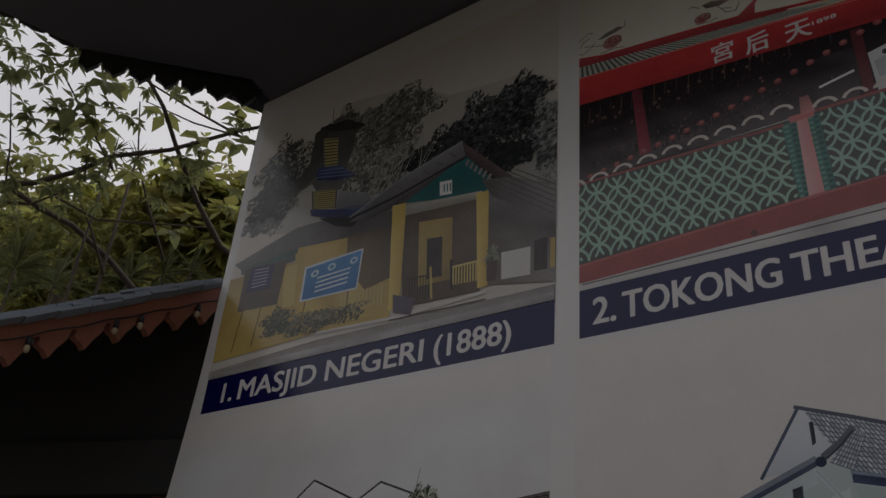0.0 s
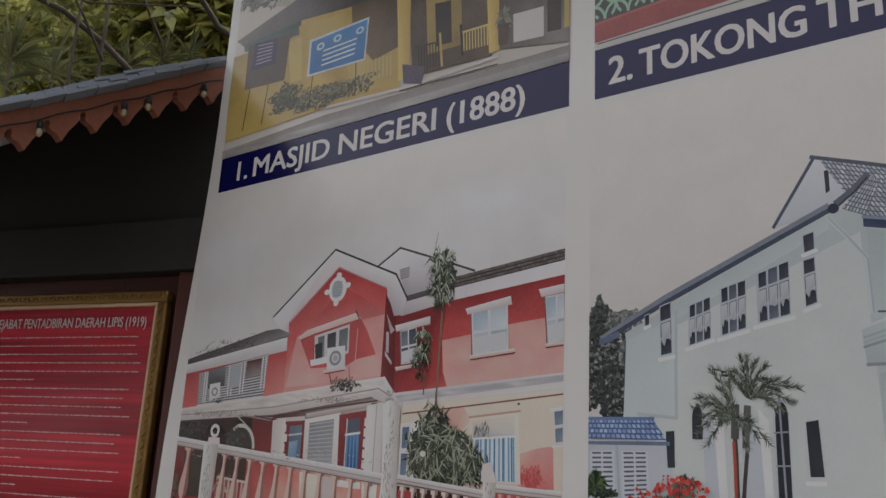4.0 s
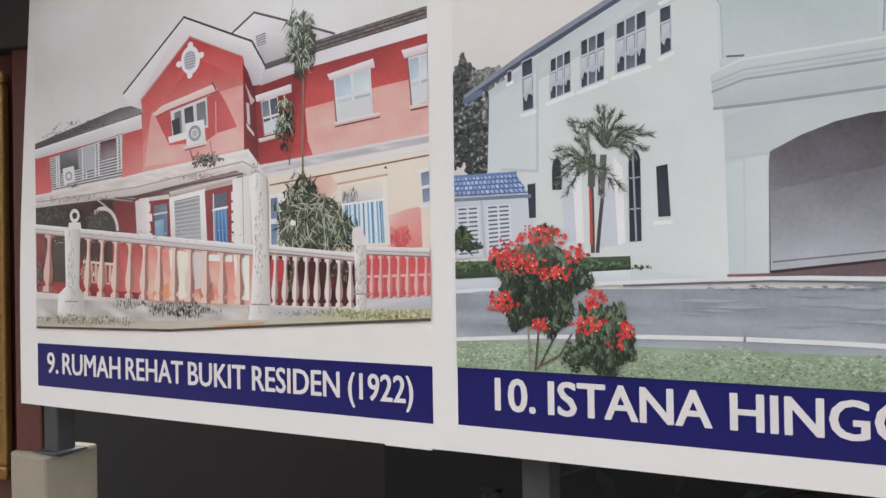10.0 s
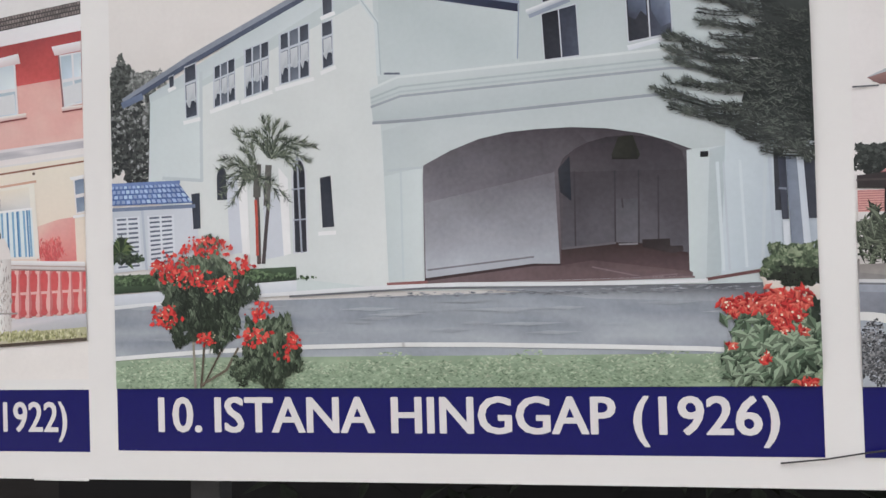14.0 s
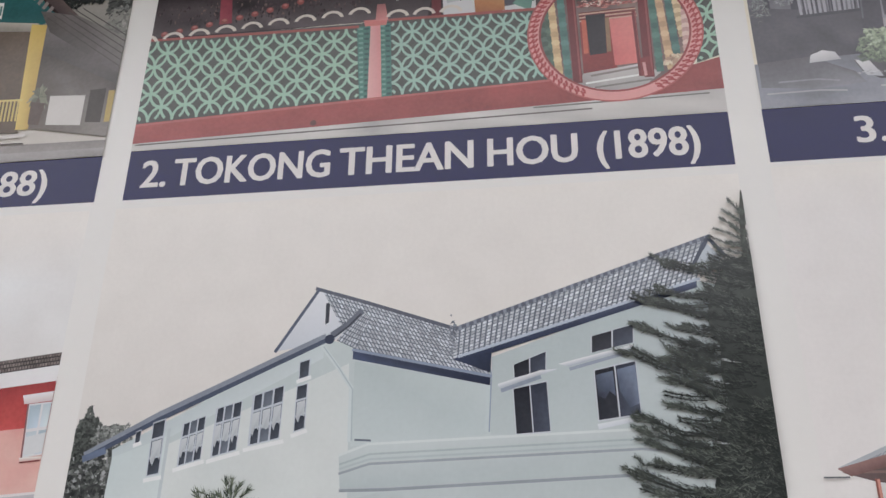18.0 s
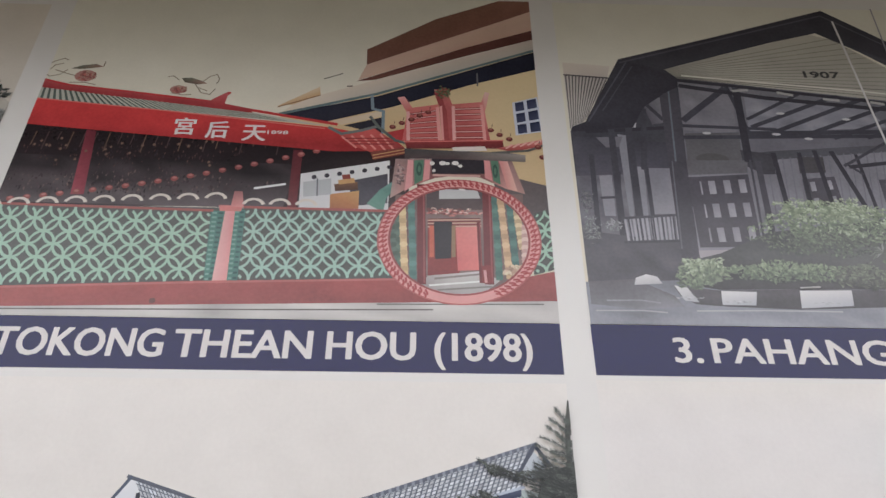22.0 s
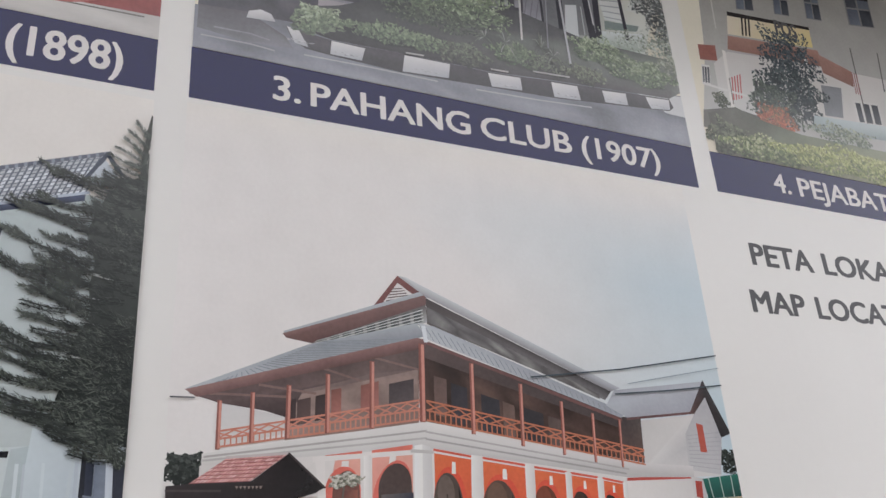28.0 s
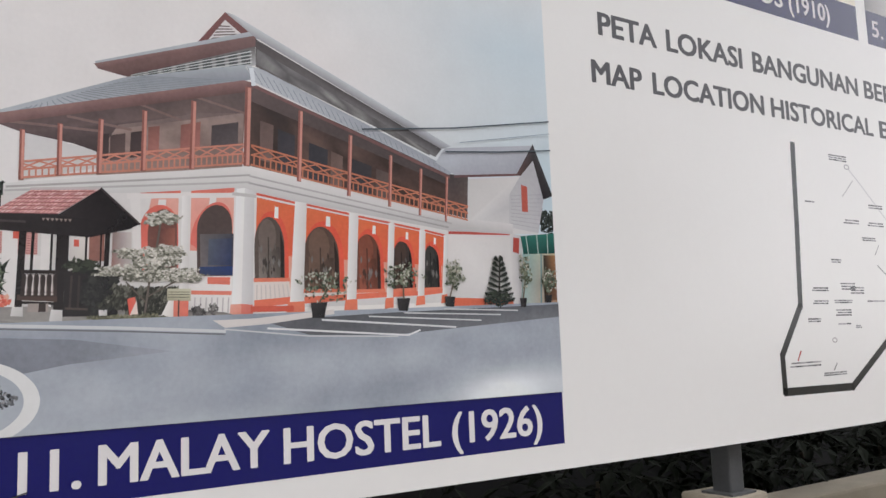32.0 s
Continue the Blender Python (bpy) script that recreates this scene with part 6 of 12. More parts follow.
k.line([(1.295, 2.396), (1.339, 2.473), (1.370, 2.429)], 0.008, (84, 92, 110))
k.leaves((0.803, 2.279, 0.009, 0.036), 30, 0.006, [(140, 146, 156), (110, 116, 128)], 1.4, seed=5)
k.apart("printed_roof")
k = pic.start()
k.line([(0.033, 2.047), (0.185, 2.128), (0.530, 2.285)], 0.012, (140, 147, 160)).line([(0.031, 2.038), (0.186, 2.117), (0.530, 2.275)], 0.010, BLUE)
k.line([(0.031, 2.038), (0.072, 2.053)], 0.014, (110, 124, 150))
k.poly([(0.593, 2.254), (0.881, 2.189), (0.880, 2.170), (0.593, 2.234)], [(62, 74, 104), (48, 56, 84), (44, 50, 74), (74, 90, 122)])
k.line([(0.593, 2.254), (0.881, 2.189)], 0.006, (140, 152, 174))
k.poly([(0.805, 2.227), (1.307, 2.379), (1.306, 2.362), (0.884, 2.237), (0.881, 2.196)], [(60, 72, 100), (84, 96, 124), (56, 66, 96), (50, 60, 88), (44, 50, 72)])
k.line([(0.816, 2.232), (1.312, 2.381)], 0.006, (176, 186, 202))
k.disc((0.541, 2.279, 0.011, 0.011), (56, 66, 92), n=10)
k.apart("printed_eave")
GL, FR = (62, 68, 80), (185, 192, 202)
for q, nx, ny in (([(0.172, 2.110), (0.200, 2.119), (0.201, 2.004), (0.173, 1.999)], 1, 3), ([(0.238, 2.106), (0.287, 2.123), (0.286, 2.032), (0.236, 2.018)], 3, 3), ([(0.307, 2.137), (0.363, 2.153), (0.360, 2.049), (0.306, 2.035)], 3, 3), ([(0.384, 2.162), (0.451, 2.184), (0.449, 2.071), (0.383, 2.057)], 3, 3), ([(0.477, 2.180), (0.501, 2.186), (0.501, 2.091), (0.477, 2.083)], 1, 3), ([(0.479, 2.232), (0.503, 2.239), (0.502, 2.199), (0.480, 2.192)], 1, 1), ([(0.137, 2.092), (0.149, 2.096), (0.149, 2.069), (0.138, 2.065)], 1, 1)):
    k = pic.start()
    k.window(q, nx, ny, GL, FR, 0.14, (96, 104, 116))
    if ny > 1:
        for a in range(nx):
            u0, u1 = (a + 0.14) / nx, (a + 0.86) / nx
            k.poly([k.at(q, u0, 0.37), k.at(q, u1, 0.37), k.at(q, u1, 0.74), k.at(q, u0 * 0.4 + u1 * 0.6, 0.64 + 0.12 * (a % 2)), k.at(q, u0 * 0.7 + u1 * 0.3, 0.82 - 0.1 * (a % 2)), k.at(q, u0, 0.72)], [(190, 195, 199), (196, 200, 204), (182, 187, 192), (176, 181, 187), (170, 176, 182), (184, 189, 194)])
    k.line([k.at(q, -0.1, 1.06), k.at(q, 1.1, 1.06)], 0.008, (219, 222, 225))
    k.done("printed_window")
for q in ([(0.927, 2.211), (0.995, 2.238), (0.993, 2.198), (0.928, 2.183)], [(0.925, 2.163), (0.994, 2.177), (0.998, 2.073), (0.929, 2.069)], [(1.086, 2.266), (1.173, 2.289), (1.170, 2.249), (1.084, 2.230)], [(1.087, 2.196), (1.171, 2.214), (1.174, 2.103), (1.090, 2.092)]):
    k = pic.start()
    k.window(q, 2, 1, (46, 48, 58), (195, 200, 208), 0.05, (66, 72, 88))
    k.done("printed_window")
k = pic.start()
k.poly([(1.091, 2.185), (1.125, 2.193), (1.127, 2.142), (1.116, 2.152), (1.106, 2.136), (1.093, 2.143)], [(92, 102, 122), (116, 128, 150), (96, 106, 128), (86, 94, 114), (70, 76, 92), (66, 72, 88)])
k.poly([(1.132, 2.195), (1.169, 2.204), (1.172, 2.126), (1.153, 2.118), (1.136, 2.151)], [(110, 122, 144), (132, 144, 166), (116, 126, 148), (84, 92, 110), (96, 106, 126)])
k.poly([(1.088, 2.087), (1.165, 2.101), (1.187, 2.096), (1.091, 2.077)], [(214, 218, 223), (214, 218, 223), (196, 202, 210), (202, 207, 214)])
k.poly([(0.895, 2.172), (0.981, 2.198), (1.017, 2.200), (0.980, 2.187), (0.899, 2.163)], [(218, 221, 225), (220, 223, 226), (206, 210, 216), (168, 176, 189), (176, 184, 195)])
k.poly([(1.018, 2.210), (1.169, 2.246), (1.171, 2.238), (1.040, 2.204)], [(220, 223, 226), (220, 223, 226), (172, 180, 192), (168, 177, 190)])
k.line([(0.904, 2.159), (0.980, 2.184)], 0.008, (150, 159, 174)).line([(1.042, 2.199), (1.170, 2.233)], 0.007, (156, 164, 178))
k.apart("printed_ledge")
k = pic.start()
k.poly([(0.575, 2.037), (0.634, 2.059), (1.171, 2.077), (1.289, 2.062), (1.284, 1.993), (1.188, 1.991), (0.668, 1.968), (0.581, 1.967)], [(190, 199, 200), (194, 203, 203), (191, 199, 200), (187, 196, 197), (180, 190, 192), (183, 193, 193), (186, 195, 196), (180, 190, 192)])
k.line([(0.576, 2.036), (0.634, 2.057), (1.171, 2.076), (1.289, 2.062)], 0.005, (204, 211, 210))
k.line([(0.578, 2.018), (0.638, 2.037), (1.170, 2.057), (1.277, 2.045)], 0.004, (173, 184, 186)).line([(0.578, 2.009), (0.638, 2.027), (1.169, 2.047), (1.277, 2.035)], 0.004, (178, 189, 191)).line([(0.578, 2.000), (0.638, 2.018), (1.169, 2.038), (1.276, 2.027)], 0.005, (160, 167, 173)).line([(0.581, 1.967), (0.668, 1.968), (1.188, 1.991)], 0.006, (153, 160, 167))
k.line([(0.607, 2.066), (0.638, 2.064)], 0.004, (110, 116, 130))
k.poly([(0.600, 1.950), (0.668, 1.965), (1.188, 1.988), (1.284, 1.988), (1.277, 1.884), (1.203, 1.882), (1.129, 1.916), (0.965, 1.931), (0.818, 1.914), (0.679, 1.872), (0.600, 1.858)], [(185, 194, 196), (187, 196, 197), (187, 196, 197), (182, 191, 192), (180, 189, 190), (184, 193, 194), (188, 197, 198), (190, 199, 199), (190, 198, 199), (188, 197, 197), (185, 195, 196)])
k.apart("printed_porch_parapet")
k = pic.start()
k.poly([(0.68, 1.856), (0.682, 1.876), (0.738, 1.903), (0.796, 1.923), (0.853, 1.933), (0.91, 1.936), (0.977, 1.936), (1.043, 1.93), (1.108, 1.917), (1.161, 1.899), (1.205, 1.88), (1.198, 1.649), (0.678, 1.642)], [(134, 131, 138), (122, 117, 124), (106, 101, 108), (97, 92, 98), (92, 87, 93), (89, 82, 89), (86, 79, 85), (82, 76, 81), (82, 76, 81), (87, 81, 87), (99, 94, 101), (94, 79, 82), (108, 89, 92)])
k.wash([(0.682, 1.872), (0.941, 1.881), (0.947, 1.67), (0.68, 1.648)], 8, 10, lambda u, v: tuple(a + (b - a) * min(1, max(0, v * 1.05 + 0.12 * noise.noise(Vector((u * 3, v * 3, 4))))) ** 0.9 - 6 * u for a, b in zip((108, 103, 110), (174, 178, 186))))
k.poly([(0.682, 1.874), (0.74, 1.902), (0.798, 1.922), (0.855, 1.931), (0.912, 1.935), (0.979, 1.935), (1.009, 1.903), (0.964, 1.88), (0.94, 1.85), (0.681, 1.8)], [(114, 109, 116), (102, 97, 104), (96, 90, 97), (91, 85, 92), (87, 81, 88), (84, 78, 84), (87, 81, 87), (97, 92, 98), (104, 99, 106), (126, 123, 131)])
k.line([(0.685, 1.666), (0.896, 1.686)], 0.0035, (126, 123, 129)).line([(0.68, 1.647), (0.896, 1.67), (0.95, 1.668)], 0.006, (74, 57, 60))
k.apart("printed_porch_wall")
k = pic.start()
k.poly([(0.951, 1.67), (0.949, 1.856), (0.959, 1.876), (0.982, 1.893), (1.009, 1.905), (1.042, 1.913), (1.086, 1.915), (1.14, 1.906), (1.183, 1.88), (1.197, 1.822), (1.196, 1.674)], [(94, 88, 94), (86, 80, 86), (81, 75, 80), (76, 69, 75), (72, 66, 71), (68, 62, 68), (67, 60, 66), (68, 62, 68), (76, 70, 76), (83, 79, 86), (86, 72, 76)])
k.wash([(0.96, 1.849), (1.196, 1.843), (1.194, 1.684), (0.952, 1.697)], 8, 7, lambda u, v: tuple(a + (b - a) * v + 6 * noise.noise(Vector((u * 4, v * 2, 8))) - 8 * abs(u - 0.4) for a, b in zip((79, 74, 80), (101, 98, 106))))
k.poly([(0.949, 1.856), (0.972, 1.88), (0.973, 1.792), (0.952, 1.81)], [(59, 61, 70), (52, 54, 63), (41, 47, 59), (50, 52, 61)])
k.poly([(1.066, 1.912), (1.093, 1.914), (1.106, 1.876), (1.101, 1.867), (1.053, 1.869), (1.052, 1.878)], [(56, 56, 49), (52, 52, 45), (59, 59, 52), (45, 45, 40), (45, 45, 40), (61, 61, 54)])
k.poly([(1.054, 1.792), (1.099, 1.792), (1.097, 1.708), (1.054, 1.709)], [(90, 87, 94), (88, 86, 93), (108, 106, 113), (110, 108, 115)])
for a, b in (((0.98, 1.849), (0.978, 1.697)), ((1.057, 1.847), (1.054, 1.707)), ((1.069, 1.792), (1.07, 1.776)), ((1.102, 1.846), (1.098, 1.708)), ((1.138, 1.834), (1.135, 1.714))):
    k.line([a, b], 0.003, (70, 66, 72))
k.poly([(0.95, 1.702), (1.054, 1.709), (1.103, 1.706), (1.194, 1.684), (1.196, 1.647), (0.949, 1.666)], [(68, 50, 50), (63, 45, 45), (59, 43, 43), (77, 59, 61), (106, 86, 90), (94, 74, 77)])
k.line([(0.952, 1.7), (1.054, 1.708)], 0.004, (108, 104, 110)).line([(1.061, 1.705), (1.095, 1.705)], 0.003, (135, 133, 139))
k.poly([(1.104, 1.713), (1.156, 1.713), (1.156, 1.699), (1.179, 1.699), (1.18, 1.689), (1.159, 1.685), (1.105, 1.698)], [(54, 45, 47), (59, 50, 52), (65, 56, 58), (63, 54, 56), (76, 67, 70), (70, 59, 63), (52, 41, 43)])
k.poly([(0.949, 1.668), (1.01, 1.676), (1.196, 1.649), (1.196, 1.641), (0.68, 1.638), (0.68, 1.644), (0.896, 1.668)], [(104, 85, 88), (101, 81, 85), (112, 92, 95), (119, 99, 103), (121, 101, 104), (117, 97, 101), (110, 90, 94)])
k.line([(1.009, 1.663), (1.104, 1.641), (1.167, 1.645)], 0.003, (131, 113, 117)).line([(0.678, 1.635), (1.198, 1.639)], 0.004, (135, 117, 119))
k.apart("printed_porch_arch")
k = pic.start()
k.poly([(0.600, 1.858), (0.679, 1.872), (0.677, 1.640), (0.604, 1.640)], [(191, 202, 202), (198, 207, 207), (197, 205, 205), (186, 196, 198)])
k.line([(0.635, 1.869), (0.634, 1.642)], 0.004, (186, 197, 200)).line([(0.609, 1.869), (0.679, 1.872)], 0.005, (182, 191, 195)).line([(0.602, 1.640), (0.682, 1.642)], 0.006, (150, 100, 98))
k.poly([(1.192, 1.880), (1.262, 1.885), (1.247, 1.636), (1.220, 1.634), (1.190, 1.651)], [(196, 205, 205), (188, 198, 200), (182, 191, 193), (186, 196, 198), (192, 203, 203)])
k.poly([(1.234, 1.879), (1.262, 1.885), (1.247, 1.636), (1.220, 1.634)], [(178, 188, 191), (173, 185, 189), (171, 183, 187), (178, 188, 191)])
k.poly([(1.217, 1.876), (1.232, 1.876), (1.231, 1.865), (1.216, 1.865)], (34, 36, 42))
k.poly([(1.265, 1.932), (1.439, 1.897), (1.424, 1.671), (1.247, 1.640)], [(192, 203, 207), (180, 189, 198), (168, 178, 190), (186, 198, 204)])
k.line([(1.247, 1.853), (1.252, 1.651)], 0.006, (196, 206, 209)).line([(1.258, 1.853), (1.263, 1.651)], 0.004, (182, 190, 198)).line([(1.288, 1.855), (1.294, 1.656)], 0.005, (195, 205, 209)).line([(1.341, 1.857), (1.344, 1.66)], 0.006, (176, 185, 195))
k.line([(1.337, 1.904), (1.322, 1.654)], 0.006, (185, 195, 200))
k.poly([(1.348, 1.876), (1.365, 1.873), (1.365, 1.759), (1.348, 1.759)], (58, 60, 70))
k.poly([(1.392, 1.868), (1.410, 1.857), (1.413, 1.758), (1.395, 1.758)], (66, 68, 78))
k.poly([(1.375, 1.892), (1.392, 1.889), (1.390, 1.696), (1.368, 1.696)], (196, 206, 207))
k.line([(1.222, 1.634), (1.321, 1.648)], 0.006, (120, 84, 84))
k.apart("printed_porch_pier")
k = pic.start()
k.poly([(0.465, 1.861), (0.488, 1.865), (0.493, 1.760), (0.468, 1.759)], [(58, 62, 74), (52, 56, 68), (66, 72, 84), (60, 64, 76)])
k.line([(0.461, 1.747), (0.494, 1.748)], 0.008, (221, 223, 225))
k.done("printed_window")
k = pic.start()
k.arch((0.404, 1.708), (0.435, 1.710), (1.863, 1.867), 0.04, (195, 199, 207))
k.arch((0.408, 1.710), (0.433, 1.711), (1.863, 1.866), 0.035, (56, 58, 68))
k.line([(0.417, 1.909), (0.422, 1.710)], 0.004, (150, 156, 168)).line([(0.405, 1.840), (0.431, 1.842)], 0.003, (150, 156, 168)).line([(0.406, 1.777), (0.432, 1.778)], 0.003, (150, 156, 168))
k.arch((0.240, 1.825), (0.262, 1.825), (1.867, 1.871), 0.025, (66, 70, 80))
k.poly([(0.261, 1.867), (0.285, 1.878), (0.295, 1.714), (0.266, 1.710)], (195, 200, 209))
k.poly([(0.341, 1.832), (0.377, 1.841), (0.383, 1.704), (0.344, 1.698)], (195, 200, 208))
k.poly([(0.285, 1.878), (0.306, 1.865), (0.310, 1.709), (0.293, 1.710)], (221, 224, 227)).poly([(0.376, 1.887), (0.396, 1.863), (0.399, 1.708), (0.383, 1.704)], (223, 225, 228))
k.done("printed_arcade")
k = pic.start()
k.poly([(-0.005, 1.814), (0.193, 1.817), (0.198, 1.695), (-0.002, 1.678)], [(185, 192, 201), (195, 200, 208), (200, 205, 212), (195, 200, 208)])
k.poly([(0.182, 1.840), (0.201, 1.842), (0.201, 1.767), (0.185, 1.766)], (64, 70, 84))
for q in ([(0.005, 1.797), (0.062, 1.798), (0.066, 1.689), (0.006, 1.685)], [(0.080, 1.798), (0.141, 1.799), (0.143, 1.698), (0.083, 1.691)]):
    k.poly(q, (202, 207, 214))
    for i in range(2):
        k.slats(q, 11, 0.42, (108, 116, 132), 0.08 + 0.46 * i, 0.46 + 0.46 * i)
k.line([(0.069, 1.812), (0.076, 1.685)], 0.006, (176, 184, 198))
k.line([(-0.005, 1.814), (0.188, 1.815)], 0.008, (120, 134, 160))
k.tiles([(-0.001, 1.866), (0.153, 1.866), (0.185, 1.822), (-0.009, 1.823)], 16, 4, (158, 182, 222), (84, 112, 164), 9)
k.line([(-0.001, 1.867), (0.155, 1.867)], 0.007, (112, 136, 184))
k.done("printed_gatehouse")
k = pic.start()
PG = [(64, 72, 68), (82, 92, 82), (106, 116, 100), (142, 150, 132)]
rnd = random.Random(5)
k.line([(0.329, 1.691), (0.329, 1.749), (0.329, 1.797), (0.327, 1.850)], 0.009, (98, 84, 82)).line([(0.326, 1.708), (0.326, 1.773), (0.325, 1.820)], 0.006, (190, 78, 60))
k.line([(0.339, 1.691), (0.345, 1.749), (0.352, 1.807), (0.356, 1.889)], 0.008, (88, 80, 82)).line([(0.349, 1.813), (0.355, 1.889)], 0.014, (112, 111, 107)).line([(0.328, 1.832), (0.331, 1.891)], 0.016, (101, 101, 96))
for hub, tips in (((0.330, 1.870), [(0.250, 1.911), (0.242, 1.890), (0.254, 1.865), (0.249, 1.834), (0.266, 1.809), (0.284, 1.832), (0.297, 1.927), (0.317, 1.937), (0.283, 1.966), (0.270, 1.895), (0.352, 1.805), (0.397, 1.817), (0.376, 1.823), (0.259, 1.850), (0.294, 1.858)]), ((0.358, 1.907), [(0.345, 1.986), (0.359, 1.992), (0.375, 1.981), (0.396, 1.970), (0.435, 1.939), (0.457, 1.925), (0.448, 1.894), (0.427, 1.882), (0.409, 1.885), (0.286, 1.971), (0.305, 1.957), (0.332, 1.962), (0.420, 1.921), (0.391, 1.945)])):
    for tip in tips:
        mid = (hub[0] * 0.45 + tip[0] * 0.55, hub[1] * 0.45 + tip[1] * 0.55 + 0.016)
        k.bough([hub, mid, tip], 46, 0.022, PG, rnd, 0.003)
k.done("printed_palm")
k = pic.start()
k.poly([(-0.017, 1.630), (0.410, 1.655), (0.408, 1.624), (-0.016, 1.605)], [(202, 207, 214), (210, 214, 217), (195, 200, 208), (189, 195, 203)])
k.poly([(-0.015, 1.672), (0.409, 1.681), (0.410, 1.653), (-0.015, 1.633)], [(92, 116, 84), (76, 98, 72), (48, 64, 48), (54, 74, 54)])
k.leaves((0.192, 1.661, 0.222, 0.013), 300, 0.010, [(50, 68, 48), (78, 102, 70), (112, 136, 96)], 1.6, seed=21)
k.crown((0.016, 1.720, 0.041, 0.051), 40, 0.004, [(60, 84, 50), (98, 116, 66), (44, 60, 42)], 22)
k.leaves((0.033, 1.708, 0.038, 0.011), 60, 0.009, [(44, 56, 44), (80, 98, 74)], 1.6, seed=23)
k.done("printed_hedge")
k = pic.start()
k.wash([(-0.018, 1.609), (1.436, 1.623), (1.431, 1.481), (-0.022, 1.489)], 18, 6, cloud((136, 143, 154), (176, 182, 187), 7.0, 31, 0.3))
k.poly([(0.794, 1.627), (1.219, 1.625), (1.339, 1.626), (1.415, 1.584), (1.318, 1.589), (1.012, 1.602)], [(140, 144, 152), (96, 98, 104), (104, 106, 112), (150, 154, 162), (150, 156, 164), (166, 171, 178)])
k.line([(-0.005, 1.604), (0.218, 1.618), (0.394, 1.626), (0.564, 1.633), (0.749, 1.636), (1.012, 1.631), (1.220, 1.631)], 0.008, (210, 212, 214)).line([(0.394, 1.620), (0.680, 1.630), (0.905, 1.627), (1.219, 1.623)], 0.004, (120, 122, 128))
k.wash([(-0.022, 1.497), (1.432, 1.493), (1.429, 1.417), (-0.025, 1.418)], 40, 8, cloud((138, 160, 134), (164, 182, 154), 16.0, 35))
for i in range(6):
    k.leaves((0.12 + 0.24 * i, 1.460, 0.150, 0.036), 300, 0.009, [(116, 138, 112), (140, 162, 134), (162, 180, 152), (182, 192, 166)], 2.6, 0.0, 1.6, 36 + i, base=False)
for i in range(26):
    rnd = random.Random(300 + i)
    x, z, w, g = rnd.uniform(0.0, 1.25), rnd.uniform(1.535, 1.605), rnd.uniform(0.06, 0.20), rnd.choice((-4, -3, 3, 4))
    k.poly([(x, z), (x + w * 0.4, z + 0.004), (x + w, z + 0.001), (x + w * 0.55, z - 0.004)], tuple(v + g for v in (160, 166, 173)))
k.leaves((0.98, 1.617, 0.42, 0.006), 60, 0.016, [(120, 124, 132), (140, 144, 152), (152, 156, 163)], 6.0, 0.0, 0.2, 46, base=False)
k.line([(-0.022, 1.494), (0.098, 1.502), (0.215, 1.509), (0.440, 1.516), (0.631, 1.518), (0.790, 1.516), (1.009, 1.510), (1.216, 1.503), (1.412, 1.491)], 0.009, (214, 215, 214))
k.done("printed_drive")
k = pic.start()
k.poly([(1.355, 1.861), (1.369, 1.856), (1.371, 1.742), (1.359, 1.742)], [(66, 72, 90), (58, 64, 80), (60, 64, 78), (70, 76, 90)]).poly([(1.399, 1.855), (1.421, 1.851), (1.423, 1.742), (1.406, 1.742)], (62, 66, 80))
k.poly([(1.369, 1.862), (1.388, 1.861), (1.396, 1.69), (1.374, 1.69)], [(120, 130, 146), (126, 136, 150), (132, 142, 158), (124, 134, 150)]).poly([(1.388, 1.861), (1.4, 1.857), (1.408, 1.695), (1.396, 1.694)], [(186, 194, 204), (180, 188, 200), (190, 198, 206), (194, 200, 208)])
k.poly([(1.36, 1.74), (1.372, 1.738), (1.372, 1.692), (1.361, 1.688)], (196, 202, 208)).line([(1.356, 1.8), (1.37, 1.798)], 0.004, (120, 128, 142))
k.done("printed_bay")
k = pic.start()
k.poly([(1.315, 1.636), (1.329, 1.642), (1.425, 1.619), (1.428, 1.594), (1.374, 1.603), (1.337, 1.616)], [(206, 198, 190), (214, 206, 198), (214, 206, 198), (206, 198, 190), (214, 206, 198), (206, 196, 188)])
k.leaves((1.378, 1.66, 0.054, 0.038), 420, 0.012, [(44, 58, 44), (66, 84, 60), (98, 116, 86), (146, 158, 126)], 1.8, seed=41)
k.leaves((1.382, 1.636, 0.045, 0.016), 120, 0.012, [(36, 44, 36), (52, 62, 48)], 1.8, seed=42)
k.poly([(1.32, 1.636), (1.331, 1.624), (1.379, 1.607), (1.422, 1.597), (1.422, 1.575), (1.375, 1.585), (1.336, 1.6), (1.322, 1.616)], [(206, 196, 186), (214, 204, 194), (216, 206, 197), (212, 203, 194), (186, 176, 168), (192, 182, 172), (196, 186, 176), (190, 180, 170)])
k.done("printed_planter")
GREENS, REDS = [(40, 50, 42), (60, 74, 60), (88, 104, 82), (126, 140, 116)], [(206, 30, 28), (232, 52, 40), (178, 22, 26), (240, 96, 76)]
k = pic.start()
k.line([(0.182, 1.435), (0.180, 1.528)], 0.005, (150, 144, 130)).line([(0.195, 1.435), (0.206, 1.540)], 0.005, (104, 96, 84)).line([(0.200, 1.437), (0.241, 1.510), (0.257, 1.557)], 0.004, (96, 86, 74)).line([(0.197, 1.440), (0.252, 1.470), (0.279, 1.515)], 0.005, (120, 110, 96))
k.leaves((0.206, 1.624, 0.098, 0.101), 700, 0.022, GREENS, 3.6, -1.4, 1.7, 51)
k.leaves((0.218, 1.611, 0.064, 0.059), 60, 0.020, [(40, 50, 42), (56, 70, 54)], 3.4, -1.4, 1.7, 52)
